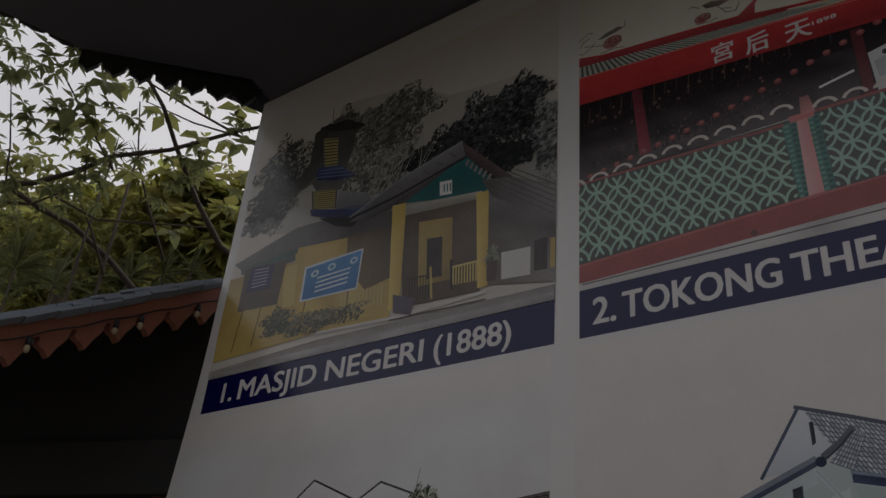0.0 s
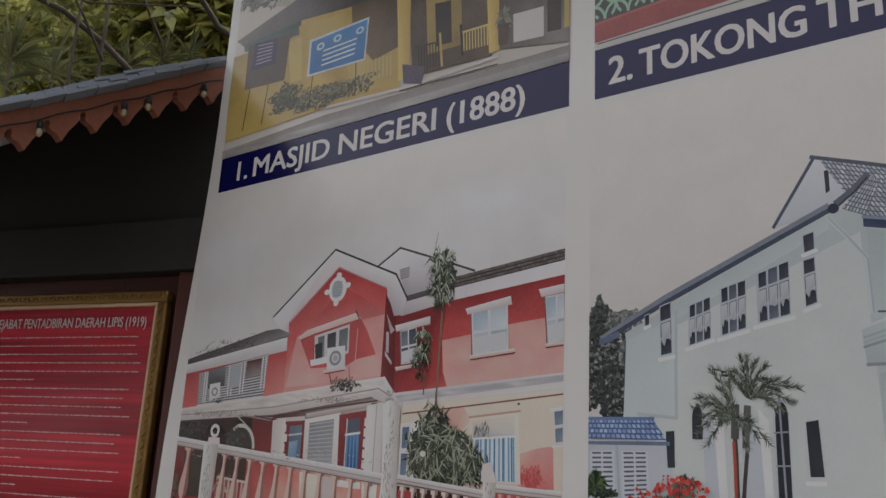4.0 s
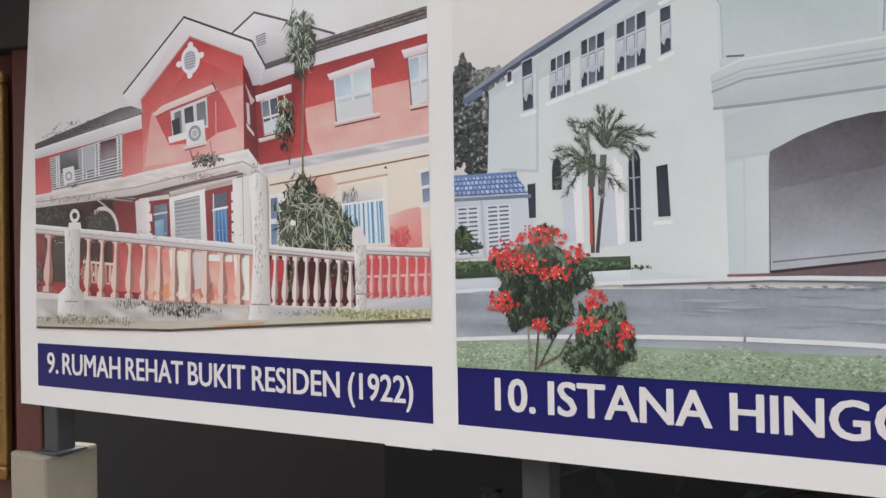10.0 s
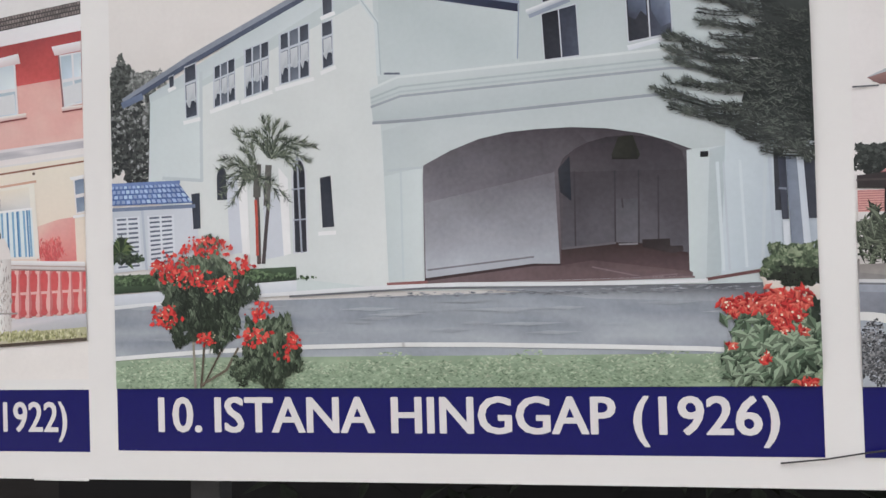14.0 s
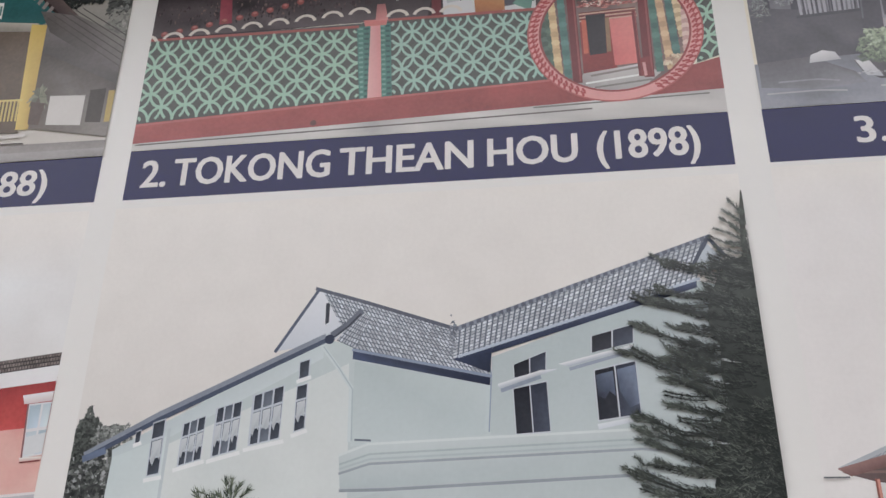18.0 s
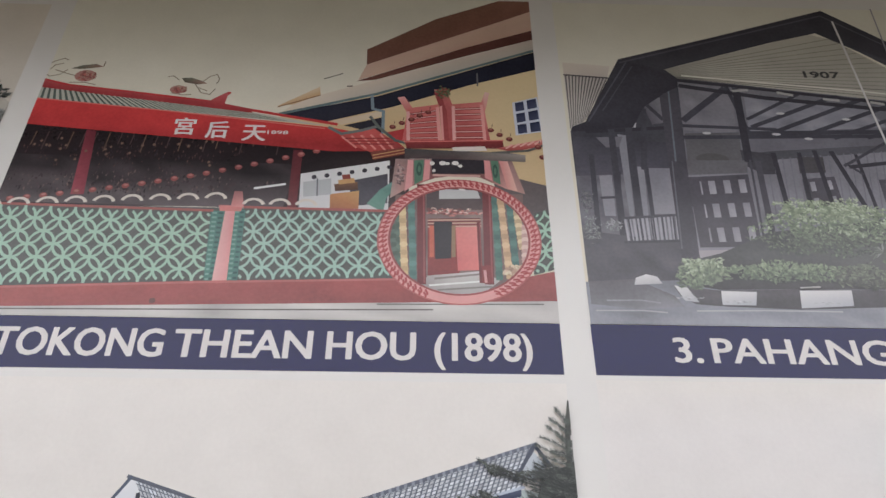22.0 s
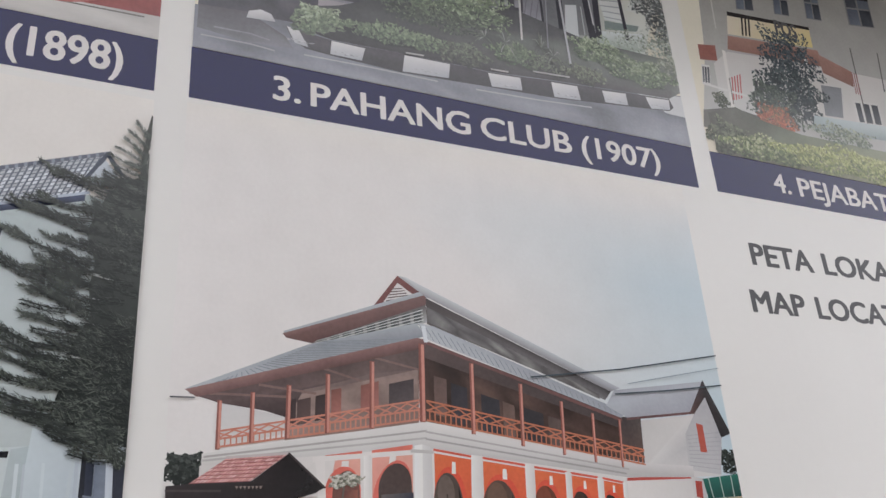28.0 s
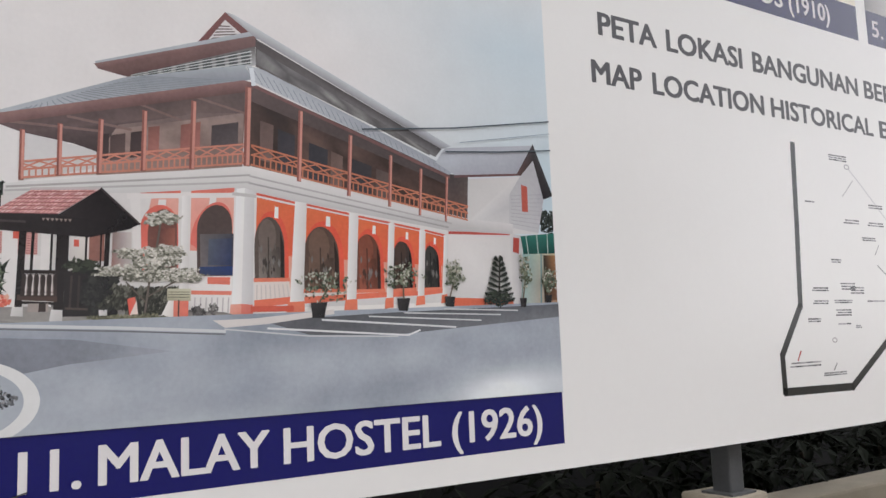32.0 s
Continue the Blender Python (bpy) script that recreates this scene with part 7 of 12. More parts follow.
k.leaves((0.351, 1.508, 0.059, 0.071), 460, 0.021, GREENS, 3.6, -1.45, 1.5, 53)
k.leaves((0.290, 1.468, 0.030, 0.028), 60, 0.012, GREENS, 2.2, -1.2, 2.4, 54)
for i, (c, n) in enumerate((((0.215, 1.725, 0.056, 0.024), 70), ((0.130, 1.686, 0.042, 0.032), 80), ((0.175, 1.666, 0.052, 0.027), 60), ((0.245, 1.646, 0.043, 0.017), 50), ((0.291, 1.687, 0.025, 0.019), 30), ((0.120, 1.583, 0.034, 0.024), 50), ((0.209, 1.534, 0.021, 0.014), 26), ((0.331, 1.591, 0.030, 0.021), 36), ((0.317, 1.538, 0.035, 0.019), 44), ((0.401, 1.531, 0.017, 0.019), 26), ((0.376, 1.502, 0.023, 0.014), 16))):
    k.leaves(c, int(n * 0.3), 0.013, REDS, 1.5, seed=60 + i)
    k.leaves(c, n // 24, 0.005, [(240, 206, 170)], 1.3, seed=80 + i)
k.done("printed_flowering_shrub")
k = pic.start()
k.leaves((1.369, 1.516, 0.057, 0.074), 260, 0.030, [(38, 48, 42), (48, 60, 52), (58, 70, 60)], 2.0, seed=72)
k.foliage((1.342, 1.507, 0.098, 0.084), 520, 0.027, [(46, 60, 50), (64, 82, 66), (94, 114, 92), (132, 150, 126)], 71, -0.9, 4.4, 2.0)
for i, (c, n) in enumerate((((1.27, 1.583, 0.023, 0.018), 70), ((1.251, 1.586, 0.012, 0.009), 14), ((1.301, 1.585, 0.022, 0.018), 50), ((1.34, 1.594, 0.028, 0.021), 90), ((1.386, 1.594, 0.021, 0.020), 80), ((1.351, 1.566, 0.024, 0.019), 60), ((1.374, 1.565, 0.017, 0.014), 36), ((1.356, 1.542, 0.014, 0.010), 24), ((1.388, 1.534, 0.008, 0.009), 10), ((1.26, 1.506, 0.009, 0.007), 8), ((1.32, 1.485, 0.010, 0.010), 14), ((1.393, 1.437, 0.020, 0.012), 30))):
    k.foliage(c, n, 0.017, REDS, 90 + i, 0.5, 6.0, 2.2)
    k.leaves(c, max(1, n // 60), 0.006, [(240, 206, 180)], 1.3, seed=99 + i)
k.done("printed_flowering_shrub")
k = pic.start()
CON = [(48, 53, 52), (62, 68, 65), (80, 87, 82), (104, 111, 103), (128, 134, 124)]
rnd = random.Random(77)
k.line([(1.413, 1.923), (1.409, 2.099), (1.414, 2.328), (1.412, 2.429)], 0.020, (58, 56, 54)).line([(1.41, 2.411), (1.41, 2.477), (1.416, 2.534), (1.422, 2.572)], 0.011, (74, 76, 70))
k.poly([(1.416, 2.428), (1.376, 2.417), (1.348, 2.381), (1.326, 2.33), (1.318, 2.289), (1.337, 2.229), (1.330, 2.183), (1.338, 2.126), (1.312, 2.071), (1.308, 2.015), (1.294, 1.966), (1.322, 1.931), (1.37, 1.906), (1.427, 1.88), (1.473, 2.423)], [CON[2], CON[2], CON[1], CON[2], CON[2], CON[1], CON[2], CON[1], CON[0], CON[1], CON[0], CON[0], CON[0], CON[0], CON[1]])
for x, z, w in ((1.332, 2.258, 0.026), (1.352, 2.205, 0.024), (1.334, 2.160, 0.030), (1.342, 2.112, 0.022), (1.318, 2.046, 0.022), (1.392, 2.092, 0.014), (1.316, 2.004, 0.016)):
    k.poly([(x - w, z + 0.006), (x - w * 0.2, z + 0.004), (x + w, z - 0.005), (x + w * 0.1, z - 0.004), (x - w * 0.6, z + 0.001)], (176, 180, 180))
BOUGHS = (
    ((1.377, 2.378), (1.312, 2.395), (1.247, 2.42), 0.013), ((1.363, 2.343), (1.287, 2.349), (1.21, 2.357), 0.010), ((1.37, 2.29), (1.285, 2.311), (1.171, 2.347), 0.017), ((1.357, 2.256), (1.303, 2.267), (1.255, 2.282), 0.010), ((1.322, 2.218), (1.259, 2.254), (1.17, 2.29), 0.013),
    ((1.373, 2.18), (1.288, 2.199), (1.234, 2.213), 0.014), ((1.254, 2.187), (1.212, 2.203), (1.145, 2.237), 0.012), ((1.375, 2.214), (1.311, 2.218), (1.253, 2.226), 0.010), ((1.369, 2.133), (1.306, 2.147), (1.24, 2.174), 0.014), ((1.367, 2.101), (1.303, 2.109), (1.233, 2.121), 0.013),
    ((1.353, 2.057), (1.247, 2.073), (1.155, 2.107), 0.016), ((1.35, 2.029), (1.245, 2.048), (1.162, 2.077), 0.013), ((1.349, 2.013), (1.265, 2.018), (1.174, 2.054), 0.012), ((1.347, 1.985), (1.252, 1.995), (1.176, 2.013), 0.010), ((1.355, 1.947), (1.24, 1.96), (1.138, 1.999), 0.015),
    ((1.353, 1.925), (1.249, 1.937), (1.158, 1.969), 0.012), ((1.387, 1.897), (1.321, 1.915), (1.248, 1.933), 0.012), ((1.391, 1.881), (1.361, 1.893), (1.326, 1.915), 0.010), ((1.412, 2.405), (1.38, 2.411), (1.337, 2.402), 0.010), ((1.329, 2.322), (1.263, 2.322), (1.22, 2.336), 0.010))
for a, b, c, thick in BOUGHS:
    # a shaded underside, then the lit needles on top
    k.bough([(p[0], p[1] - 0.005) for p in (a, b, c)], 90, 0.014, CON[:1], rnd, thick * 0.7)
    k.bough([a, (b[0], b[1] + rnd.uniform(-0.012, 0.006)), (c[0] + rnd.uniform(0, 0.03), c[1])], 170, 0.015, CON[:3], rnd, thick * 0.85)
    for _ in range(3):
        t, s = rnd.uniform(0.3, 0.8), rnd.uniform(0.02, 0.05)
        p = (b[0] + (c[0] - b[0]) * t, b[1] + (c[1] - b[1]) * t)
        k.bough([p, (p[0] - s * 0.6, p[1] + s * rnd.uniform(-0.1, 0.3)), (p[0] - s, p[1] + s * rnd.uniform(0.0, 0.6))], 40, 0.014, CON[1:4], rnd, thick * 0.5)
# inner boughs in tiers, each with a dark underside
for i in range(90):
    v = (i + rnd.random()) / 90
    x, z, s = 1.440 - rnd.random() ** 1.4 * (0.06 + 0.09 * min(1.0, 2.0 * v)), 2.415 - 0.53 * v, rnd.uniform(0.7, 1.25)
    tip = [(x, z), (x - 0.030 * s, z + 0.002), (x - 0.066 * s, z + rnd.uniform(0.006, 0.026))]
    k.bough([(p[0], p[1] - 0.007) for p in tip], 34, 0.015, CON[:1], rnd, 0.006)
    k.bough(tip, 60, 0.014, CON[1:4] if rnd.random() < 0.3 else CON[:3], rnd, 0.008)
for b in ([(1.413, 2.501), (1.394, 2.516), (1.374, 2.532)], [(1.411, 2.48), (1.388, 2.497), (1.369, 2.512)], [(1.411, 2.46), (1.382, 2.477), (1.352, 2.49)], [(1.411, 2.441), (1.377, 2.454), (1.341, 2.472)], [(1.412, 2.426), (1.38, 2.437), (1.348, 2.448)], [(1.413, 2.524), (1.401, 2.539), (1.389, 2.555)], [(1.414, 2.45), (1.397, 2.455), (1.373, 2.457)], [(1.414, 2.472), (1.402, 2.481), (1.392, 2.493)]):
    k.bough([(1.419, b[0][1] - 0.006)] + b, 90, 0.014, CON[1:4], rnd, 0.006)
for i in range(46):
    x, z, s = 1.445 - rnd.random() * 0.10, 2.11 - 0.25 * (i + rnd.random()) / 46, rnd.uniform(0.7, 1.2)
    tip = [(x, z), (x - 0.030 * s, z + 0.002), (x - 0.062 * s, z + rnd.uniform(0.004, 0.022))]
    k.bough([(p[0], p[1] - 0.006) for p in tip], 30, 0.015, CON[:1], rnd, 0.007)
    k.bough(tip, 56, 0.014, CON[1:4] if i % 3 == 0 else CON[:3], rnd, 0.008)
for a, b, c in (((1.393, 1.998), (1.299, 1.991), (1.236, 1.996)), ((1.394, 1.966), (1.319, 1.953), (1.261, 1.957)), ((1.405, 1.924), (1.348, 1.925), (1.297, 1.939)), ((1.415, 1.893), (1.377, 1.893), (1.339, 1.912)), ((1.42, 1.851), (1.401, 1.866), (1.38, 1.887)), ((1.374, 2.028), (1.298, 2.024), (1.244, 2.03))):
    k.bough([a, b, c], 240, 0.019, CON[:4], rnd, 0.014)
k.line([(1.433, 1.873), (1.428, 1.81), (1.433, 1.728)], 0.016, (58, 56, 54))
k.done("printed_conifer")

# ---- photograph 11: timber-galleried hostel ----
pic = Picture((1.488, 2.845, 1.430, 2.63), [PALE, PALE, PALE, PALE], "photograph of a two-storey hostel with a red timber gallery and orange arches")
k = pic.start()


def hostel_sky(u, v):
    t = max(0.0, min(1.0, (u - 0.5) * 1.6 + 0.5 * noise.noise(Vector((u * 3, v * 3, 2))))) * min(1.0, v * 3.0)
    return tuple(p + (q - p) * t for p, q in zip((218, 214, 212), (182, 201, 211)))


k.wash([(1.488, 2.63), (2.845, 2.63), (2.845, 1.75), (1.488, 1.75)], 18, 14, fade(hostel_sky, PALE, 0.12))
k.done("printed_sky")
k = pic.start()
k.leaves((1.525, 1.847, 0.037, 0.028), 200, 0.011, [(36, 42, 40), (58, 64, 60), (84, 90, 86)], 1.6, seed=3)
k.leaves((2.830, 1.872, 0.052, 0.029), 120, 0.009, [(40, 46, 44), (70, 76, 70)], 1.6, seed=4)
k.done("printed_tree")
k = pic.start()
LIME = (214, 209, 206)
k.poly([(1.579, 1.973), (1.715, 1.949), (1.714, 1.918), (1.577, 1.883)], [(204, 202, 202), (198, 196, 196), (204, 200, 198), (206, 203, 200)])
k.poly([(1.709, 2.034), (2.007, 2.12), (1.996, 1.943), (1.709, 1.903)], [(128, 112, 108), (110, 96, 94), (150, 126, 118), (168, 142, 132)])
k.wash([(1.716, 1.989), (2.001, 2.06), (1.998, 1.991), (1.715, 1.938)], 12, 4, cloud((132, 112, 106), (166, 144, 136), 4, 13))
k.poly([(1.523, 1.989), (2.003, 2.122), (2.001, 2.06), (1.895, 2.046), (1.82, 2.023), (1.748, 2.005), (1.715, 1.947), (1.668, 1.96), (1.581, 1.972)], [(116, 96, 96), (104, 88, 86), (112, 96, 94), (124, 106, 102), (116, 98, 96), (104, 88, 88), (78, 66, 66), (92, 78, 78), (112, 94, 94)])
for a, b in (((1.539, 1.99), (1.716, 1.989)), ((1.658, 2.011), (1.772, 1.998)), ((1.785, 2.052), (1.869, 2.029)), ((1.902, 2.08), (2.001, 2.06))):
    k.line([a, b], 0.005, (136, 112, 106))
for q, c in (([(1.734, 1.983), (1.762, 1.99), (1.761, 1.939), (1.733, 1.933)], (104, 86, 84)), ([(1.772, 1.993), (1.801, 2), (1.8, 1.948), (1.77, 1.942)], (86, 72, 72)), ([(1.805, 2.007), (1.827, 2.012), (1.825, 1.955), (1.804, 1.949)], (160, 108, 98)), ([(1.869, 2.019), (1.909, 2.03), (1.907, 1.972), (1.867, 1.962)], (166, 112, 102)), ([(1.932, 2.025), (1.989, 2.039), (1.987, 1.992), (1.93, 1.976)], (98, 88, 90)), ([(1.716, 1.983), (1.732, 1.986), (1.731, 1.932), (1.714, 1.929)], (84, 70, 70))):
    k.poly(q, [tuple(0.86 * v for v in c), tuple(0.9 * v for v in c), tuple(1.08 * v for v in c), c])
k.poly([(2.017, 2.127), (2.520, 1.973), (2.575, 1.971), (2.567, 1.857), (2.010, 1.935)], [(104, 88, 86), (86, 78, 78), (104, 94, 91), (112, 92, 86), (104, 86, 82)])
k.wash([(2.018, 2.087), (2.510, 1.946), (2.504, 1.871), (2.013, 1.950)], 18, 5, cloud((64, 50, 46), (120, 94, 84), 5, 11, 0.3))
for q, c in (([(2.037, 2.048), (2.067, 2.041), (2.063, 1.958), (2.034, 1.963)], (120, 98, 92)), ([(2.077, 2.034), (2.116, 2.024), (2.112, 1.941), (2.074, 1.949)], (74, 70, 76)), ([(2.149, 2.012), (2.194, 2), (2.19, 1.917), (2.145, 1.93)], (70, 68, 74)), ([(2.202, 1.998), (2.231, 1.989), (2.227, 1.912), (2.198, 1.918)], (122, 100, 92)), ([(2.254, 1.986), (2.304, 1.973), (2.3, 1.897), (2.25, 1.908)], (72, 68, 72)), ([(2.316, 1.969), (2.349, 1.96), (2.345, 1.886), (2.312, 1.895)], (106, 90, 86))):
    k.poly(q, [tuple(0.9 * v for v in c), c, tuple(1.1 * v for v in c), tuple(1.1 * v for v in c)])
k.apart("printed_gallery")
k = pic.start()
k.poly([(1.903, 2.197), (1.962, 2.273), (2.026, 2.234), (2.015, 2.224)], [(128, 76, 74), (140, 84, 80), (120, 70, 68), (130, 78, 74)])
k.poly([(1.926, 2.207), (1.962, 2.256), (1.999, 2.231)], (208, 202, 200))
k.slats([(1.951, 2.244), (1.970, 2.246), (1.996, 2.222), (1.931, 2.207)], 5, 0.4, (110, 88, 86))
k.poly([(1.705, 2.125), (2.019, 2.241), (2.034, 2.227), (1.764, 2.120), (1.711, 2.113)], [(170, 175, 181), (176, 180, 186), (158, 163, 170), (154, 158, 166), (166, 171, 178)])
k.poly([(1.703, 2.120), (2.029, 2.234), (2.031, 2.210), (1.764, 2.103), (1.711, 2.111)], [(146, 114, 110), (138, 104, 100), (120, 88, 86), (108, 80, 78), (124, 94, 90)])
k.poly([(1.962, 2.273), (1.982, 2.271), (2.527, 2.042), (2.499, 2.032), (2.029, 2.229)], [(170, 166, 168), (196, 198, 202), (180, 184, 192), (140, 138, 142), (160, 158, 162)])
k.poly([(2.029, 2.226), (2.499, 2.032), (2.480, 2.011), (2.028, 2.165)], [(86, 76, 76), (84, 80, 82), (130, 128, 130), (104, 98, 96)])
k.wash([(2.031, 2.205), (2.465, 2.024), (2.464, 2.013), (2.029, 2.170)], 12, 2, cloud((76, 72, 74), (156, 154, 152), 8, 12))
k.poly([(1.764, 2.103), (2.028, 2.210), (2.029, 2.168), (1.764, 2.088)], [(140, 138, 136), (108, 100, 98), (170, 170, 170), (190, 190, 190)])
k.bars([(1.772, 2.109), (2.019, 2.201), (2.021, 2.170), (1.772, 2.096)], 9, 0.7, (88, 92, 92))
k.slats([(1.772, 2.109), (2.019, 2.201), (2.021, 2.170), (1.772, 2.096)], 4, 0.3, (196, 198, 196))
k.apart("printed_upper_roof")
k = pic.start()
k.poly([(1.518, 1.998), (1.757, 2.100), (2.003, 2.165), (2.023, 2.137), (1.995, 2.127), (1.534, 1.988)], [(178, 182, 188), (158, 163, 170), (170, 175, 181), (144, 148, 156), (160, 165, 172), (180, 184, 190)])
for i in range(26):
    k.line([k.at([(1.534, 2.002), (1.775, 2.106), (2.003, 2.163), (2.002, 2.135)], i / 26, 0.1), k.at([(1.534, 1.995), (2.002, 2.148), (2.002, 2.131), (1.534, 1.991)], i / 26, 0.9)], 0.0016, (140, 145, 152))
k.poly([(1.516, 1.996), (2.002, 2.131), (2.025, 2.128), (2.022, 2.110), (1.539, 1.982)], [(158, 124, 120), (150, 114, 110), (136, 102, 99), (112, 84, 82), (130, 100, 97)])
k.poly([(2.006, 2.166), (2.046, 2.160), (2.536, 1.982), (2.518, 1.970), (2.023, 2.130)], [(184, 188, 194), (172, 176, 183), (154, 159, 168), (162, 166, 174), (186, 190, 196)])
for i in range(34):
    k.line([k.at([(2.008, 2.163), (2.519, 1.981), (2.515, 1.973), (2.023, 2.132)], i / 34, 0.05), k.at([(2.008, 2.163), (2.519, 1.981), (2.515, 1.973), (2.023, 2.132)], (i + 0.4) / 34, 0.95)], 0.0016, (142, 146, 154))
k.line([(2.023, 2.122), (2.518, 1.965)], 0.008, (128, 92, 90))
k.line([(2.019, 2.157), (2.023, 2.125)], 0.010, (210, 214, 218))
k.poly([(2.509, 2.036), (2.794, 2.071), (2.750, 1.993), (2.535, 1.971), (2.480, 1.998)], [(170, 172, 180), (178, 180, 188), (160, 162, 170), (170, 172, 180), (180, 184, 192)])
k.line([(2.535, 1.968), (2.750, 1.990)], 0.006, (120, 90, 90))
k.apart("printed_main_roof")
k = pic.start()
k.poly([(2.575, 1.965), (2.731, 1.983), (2.792, 2.051), (2.825, 1.964), (2.791, 1.836), (2.538, 1.829), (2.567, 1.860)], [(196, 193, 191), (203, 200, 198), (182, 179, 180), (173, 171, 175), (200, 197, 195), (205, 203, 201), (199, 196, 194)])
k.poly([(2.703, 1.936), (2.792, 2.051), (2.821, 1.963), (2.793, 1.839), (2.696, 1.850)], [(182, 180, 182), (173, 171, 175), (167, 167, 172), (182, 180, 183), (189, 187, 188)])
k.slats([(2.709, 1.936), (2.816, 1.948), (2.792, 1.846), (2.702, 1.856)], 9, 0.15, (167, 166, 169))
k.poly([(2.788, 2.074), (2.848, 1.940), (2.815, 1.929), (2.786, 2.030), (2.742, 1.986), (2.727, 1.986)], [(82, 78, 82), (61, 58, 61), (54, 50, 54), (69, 61, 63), (102, 78, 76), (112, 84, 82)])
k.poly([(2.742, 1.963), (2.762, 1.959), (2.761, 1.892), (2.741, 1.893)], (182, 89, 71))
k.poly([(2.498, 1.828), (2.707, 1.833), (2.703, 1.654), (2.486, 1.667)], [LIME, (200, 196, 194), (203, 201, 199), (198, 194, 193)])
k.line([(2.501, 1.828), (2.695, 1.833)], 0.007, (192, 89, 78))
k.poly([(2.506, 1.672), (2.715, 1.668), (2.713, 1.648), (2.505, 1.650)], (216, 104, 61))
k.poly([(2.697, 1.836), (2.739, 1.829), (2.724, 1.654), (2.699, 1.654)], [(200, 196, 194), (182, 180, 182), (182, 179, 180), (200, 196, 194)])
k.poly([(2.708, 1.825), (2.728, 1.823), (2.724, 1.783), (2.705, 1.788)], (177, 74, 60))
k.poly([(2.736, 1.786), (2.874, 1.794), (2.861, 1.656), (2.724, 1.651)], [(140, 177, 173), (192, 164, 121), (177, 121, 74), (154, 177, 173)])
k.poly([(2.805, 1.782), (2.873, 1.783), (2.862, 1.670), (2.801, 1.659)], [(56, 54, 46), (192, 140, 84), (140, 93, 56), (74, 61, 50)])
k.poly([(2.732, 1.829), (2.875, 1.844), (2.870, 1.789), (2.739, 1.783)], [(19, 112, 100), (26, 123, 110), (11, 78, 73), (15, 86, 78)])
k.bars([(2.732, 1.829), (2.875, 1.844), (2.870, 1.789), (2.739, 1.783)], 4, 0.06, (182, 200, 194))
k.line([(2.735, 1.780), (2.732, 1.657)], 0.005, (167, 177, 177)).line([(2.798, 1.784), (2.790, 1.659)], 0.005, (112, 140, 140))
k.apart("printed_wing")
k = pic.start()
k.poly([(1.553, 1.876), (2.015, 1.948), (2.013, 1.884), (1.553, 1.850)], [(209, 207, 204), (213, 210, 207), (193, 190, 189), (199, 195, 192)])
k.poly([(2.010, 1.948), (2.571, 1.865), (2.709, 1.859), (2.707, 1.833), (2.502, 1.833), (2.008, 1.889)], [(215, 212, 209), (204, 201, 200), (204, 200, 199), (186, 183, 182), (186, 183, 182), (193, 190, 189)])
k.line([(1.558, 1.870), (2.012, 1.928)], 0.004, (173, 169, 167)).line([(1.556, 1.863), (2.011, 1.913)], 0.004, (180, 177, 175)).line([(2.012, 1.926), (2.519, 1.851)], 0.004, (177, 173, 172)).line([(2.011, 1.911), (2.510, 1.841)], 0.004, (167, 163, 163))
k.poly([(1.550, 1.854), (1.990, 1.893), (1.979, 1.625), (1.547, 1.632)], [(204, 200, 197), LIME, (207, 204, 201), (195, 190, 186)])
k.poly([(2.008, 1.891), (2.510, 1.833), (2.497, 1.661), (1.998, 1.648)], [LIME, (207, 204, 201), (202, 199, 196), (204, 200, 198)])
k.apart("printed_entablature")
k = pic.start()
for q in ([(1.811, 1.865), (1.864, 1.87), (1.861, 1.767), (1.789, 1.766)], [(1.889, 1.878), (1.978, 1.887), (1.974, 1.767), (1.886, 1.765)]):
    k.poly(q, [(228, 158, 144), (234, 166, 150), (222, 146, 130), (220, 142, 126)])
k.poly([(1.791, 1.875), (1.868, 1.885), (1.868, 1.875), (1.791, 1.864)], (214, 116, 98)).poly([(1.889, 1.886), (1.979, 1.899), (1.978, 1.888), (1.889, 1.876)], (220, 118, 98))
k.line([(1.768, 1.867), (1.978, 1.883)], 0.010, LIME).poly([(1.825, 1.864), (1.84, 1.865), (1.837, 1.838), (1.822, 1.837)], LIME).poly([(1.927, 1.874), (1.941, 1.876), (1.937, 1.847), (1.923, 1.845)], LIME)
k.arch((1.789, 1.718), (1.863, 1.719), (1.8, 1.811), 0.048, (222, 110, 92))
k.arch((1.804, 1.718), (1.861, 1.719), (1.796, 1.807), 0.044, (128, 84, 74))
k.poly([(1.824, 1.806), (1.857, 1.809), (1.856, 1.765), (1.822, 1.762)], [(112, 74, 66), (150, 92, 76), (160, 98, 82), (112, 76, 70)])
k.arch((1.887, 1.779), (1.973, 1.715), (1.782, 1.827), 0.058, (218, 110, 94))
k.arch((1.9, 1.714), (1.973, 1.715), (1.806, 1.822), 0.046, (92, 76, 72))
k.poly([(1.906, 1.799), (1.976, 1.803), (1.974, 1.734), (1.907, 1.733)], [(112, 104, 104), (74, 76, 90), (60, 66, 88), (120, 112, 112)])
k.poly([(1.924, 1.79), (1.972, 1.793), (1.97, 1.738), (1.922, 1.737)], [(92, 98, 112), (64, 74, 104), (52, 66, 108), (84, 90, 108)])
k.poly([(1.904, 1.733), (1.974, 1.736), (1.973, 1.717), (1.906, 1.717)], [(52, 74, 118), (38, 66, 126), (44, 66, 112), (62, 76, 108)])
k.poly([(1.885, 1.714), (1.973, 1.716), (1.97, 1.625), (1.882, 1.626)], [(214, 209, 206), (220, 215, 211), (216, 211, 207), (206, 201, 197)])
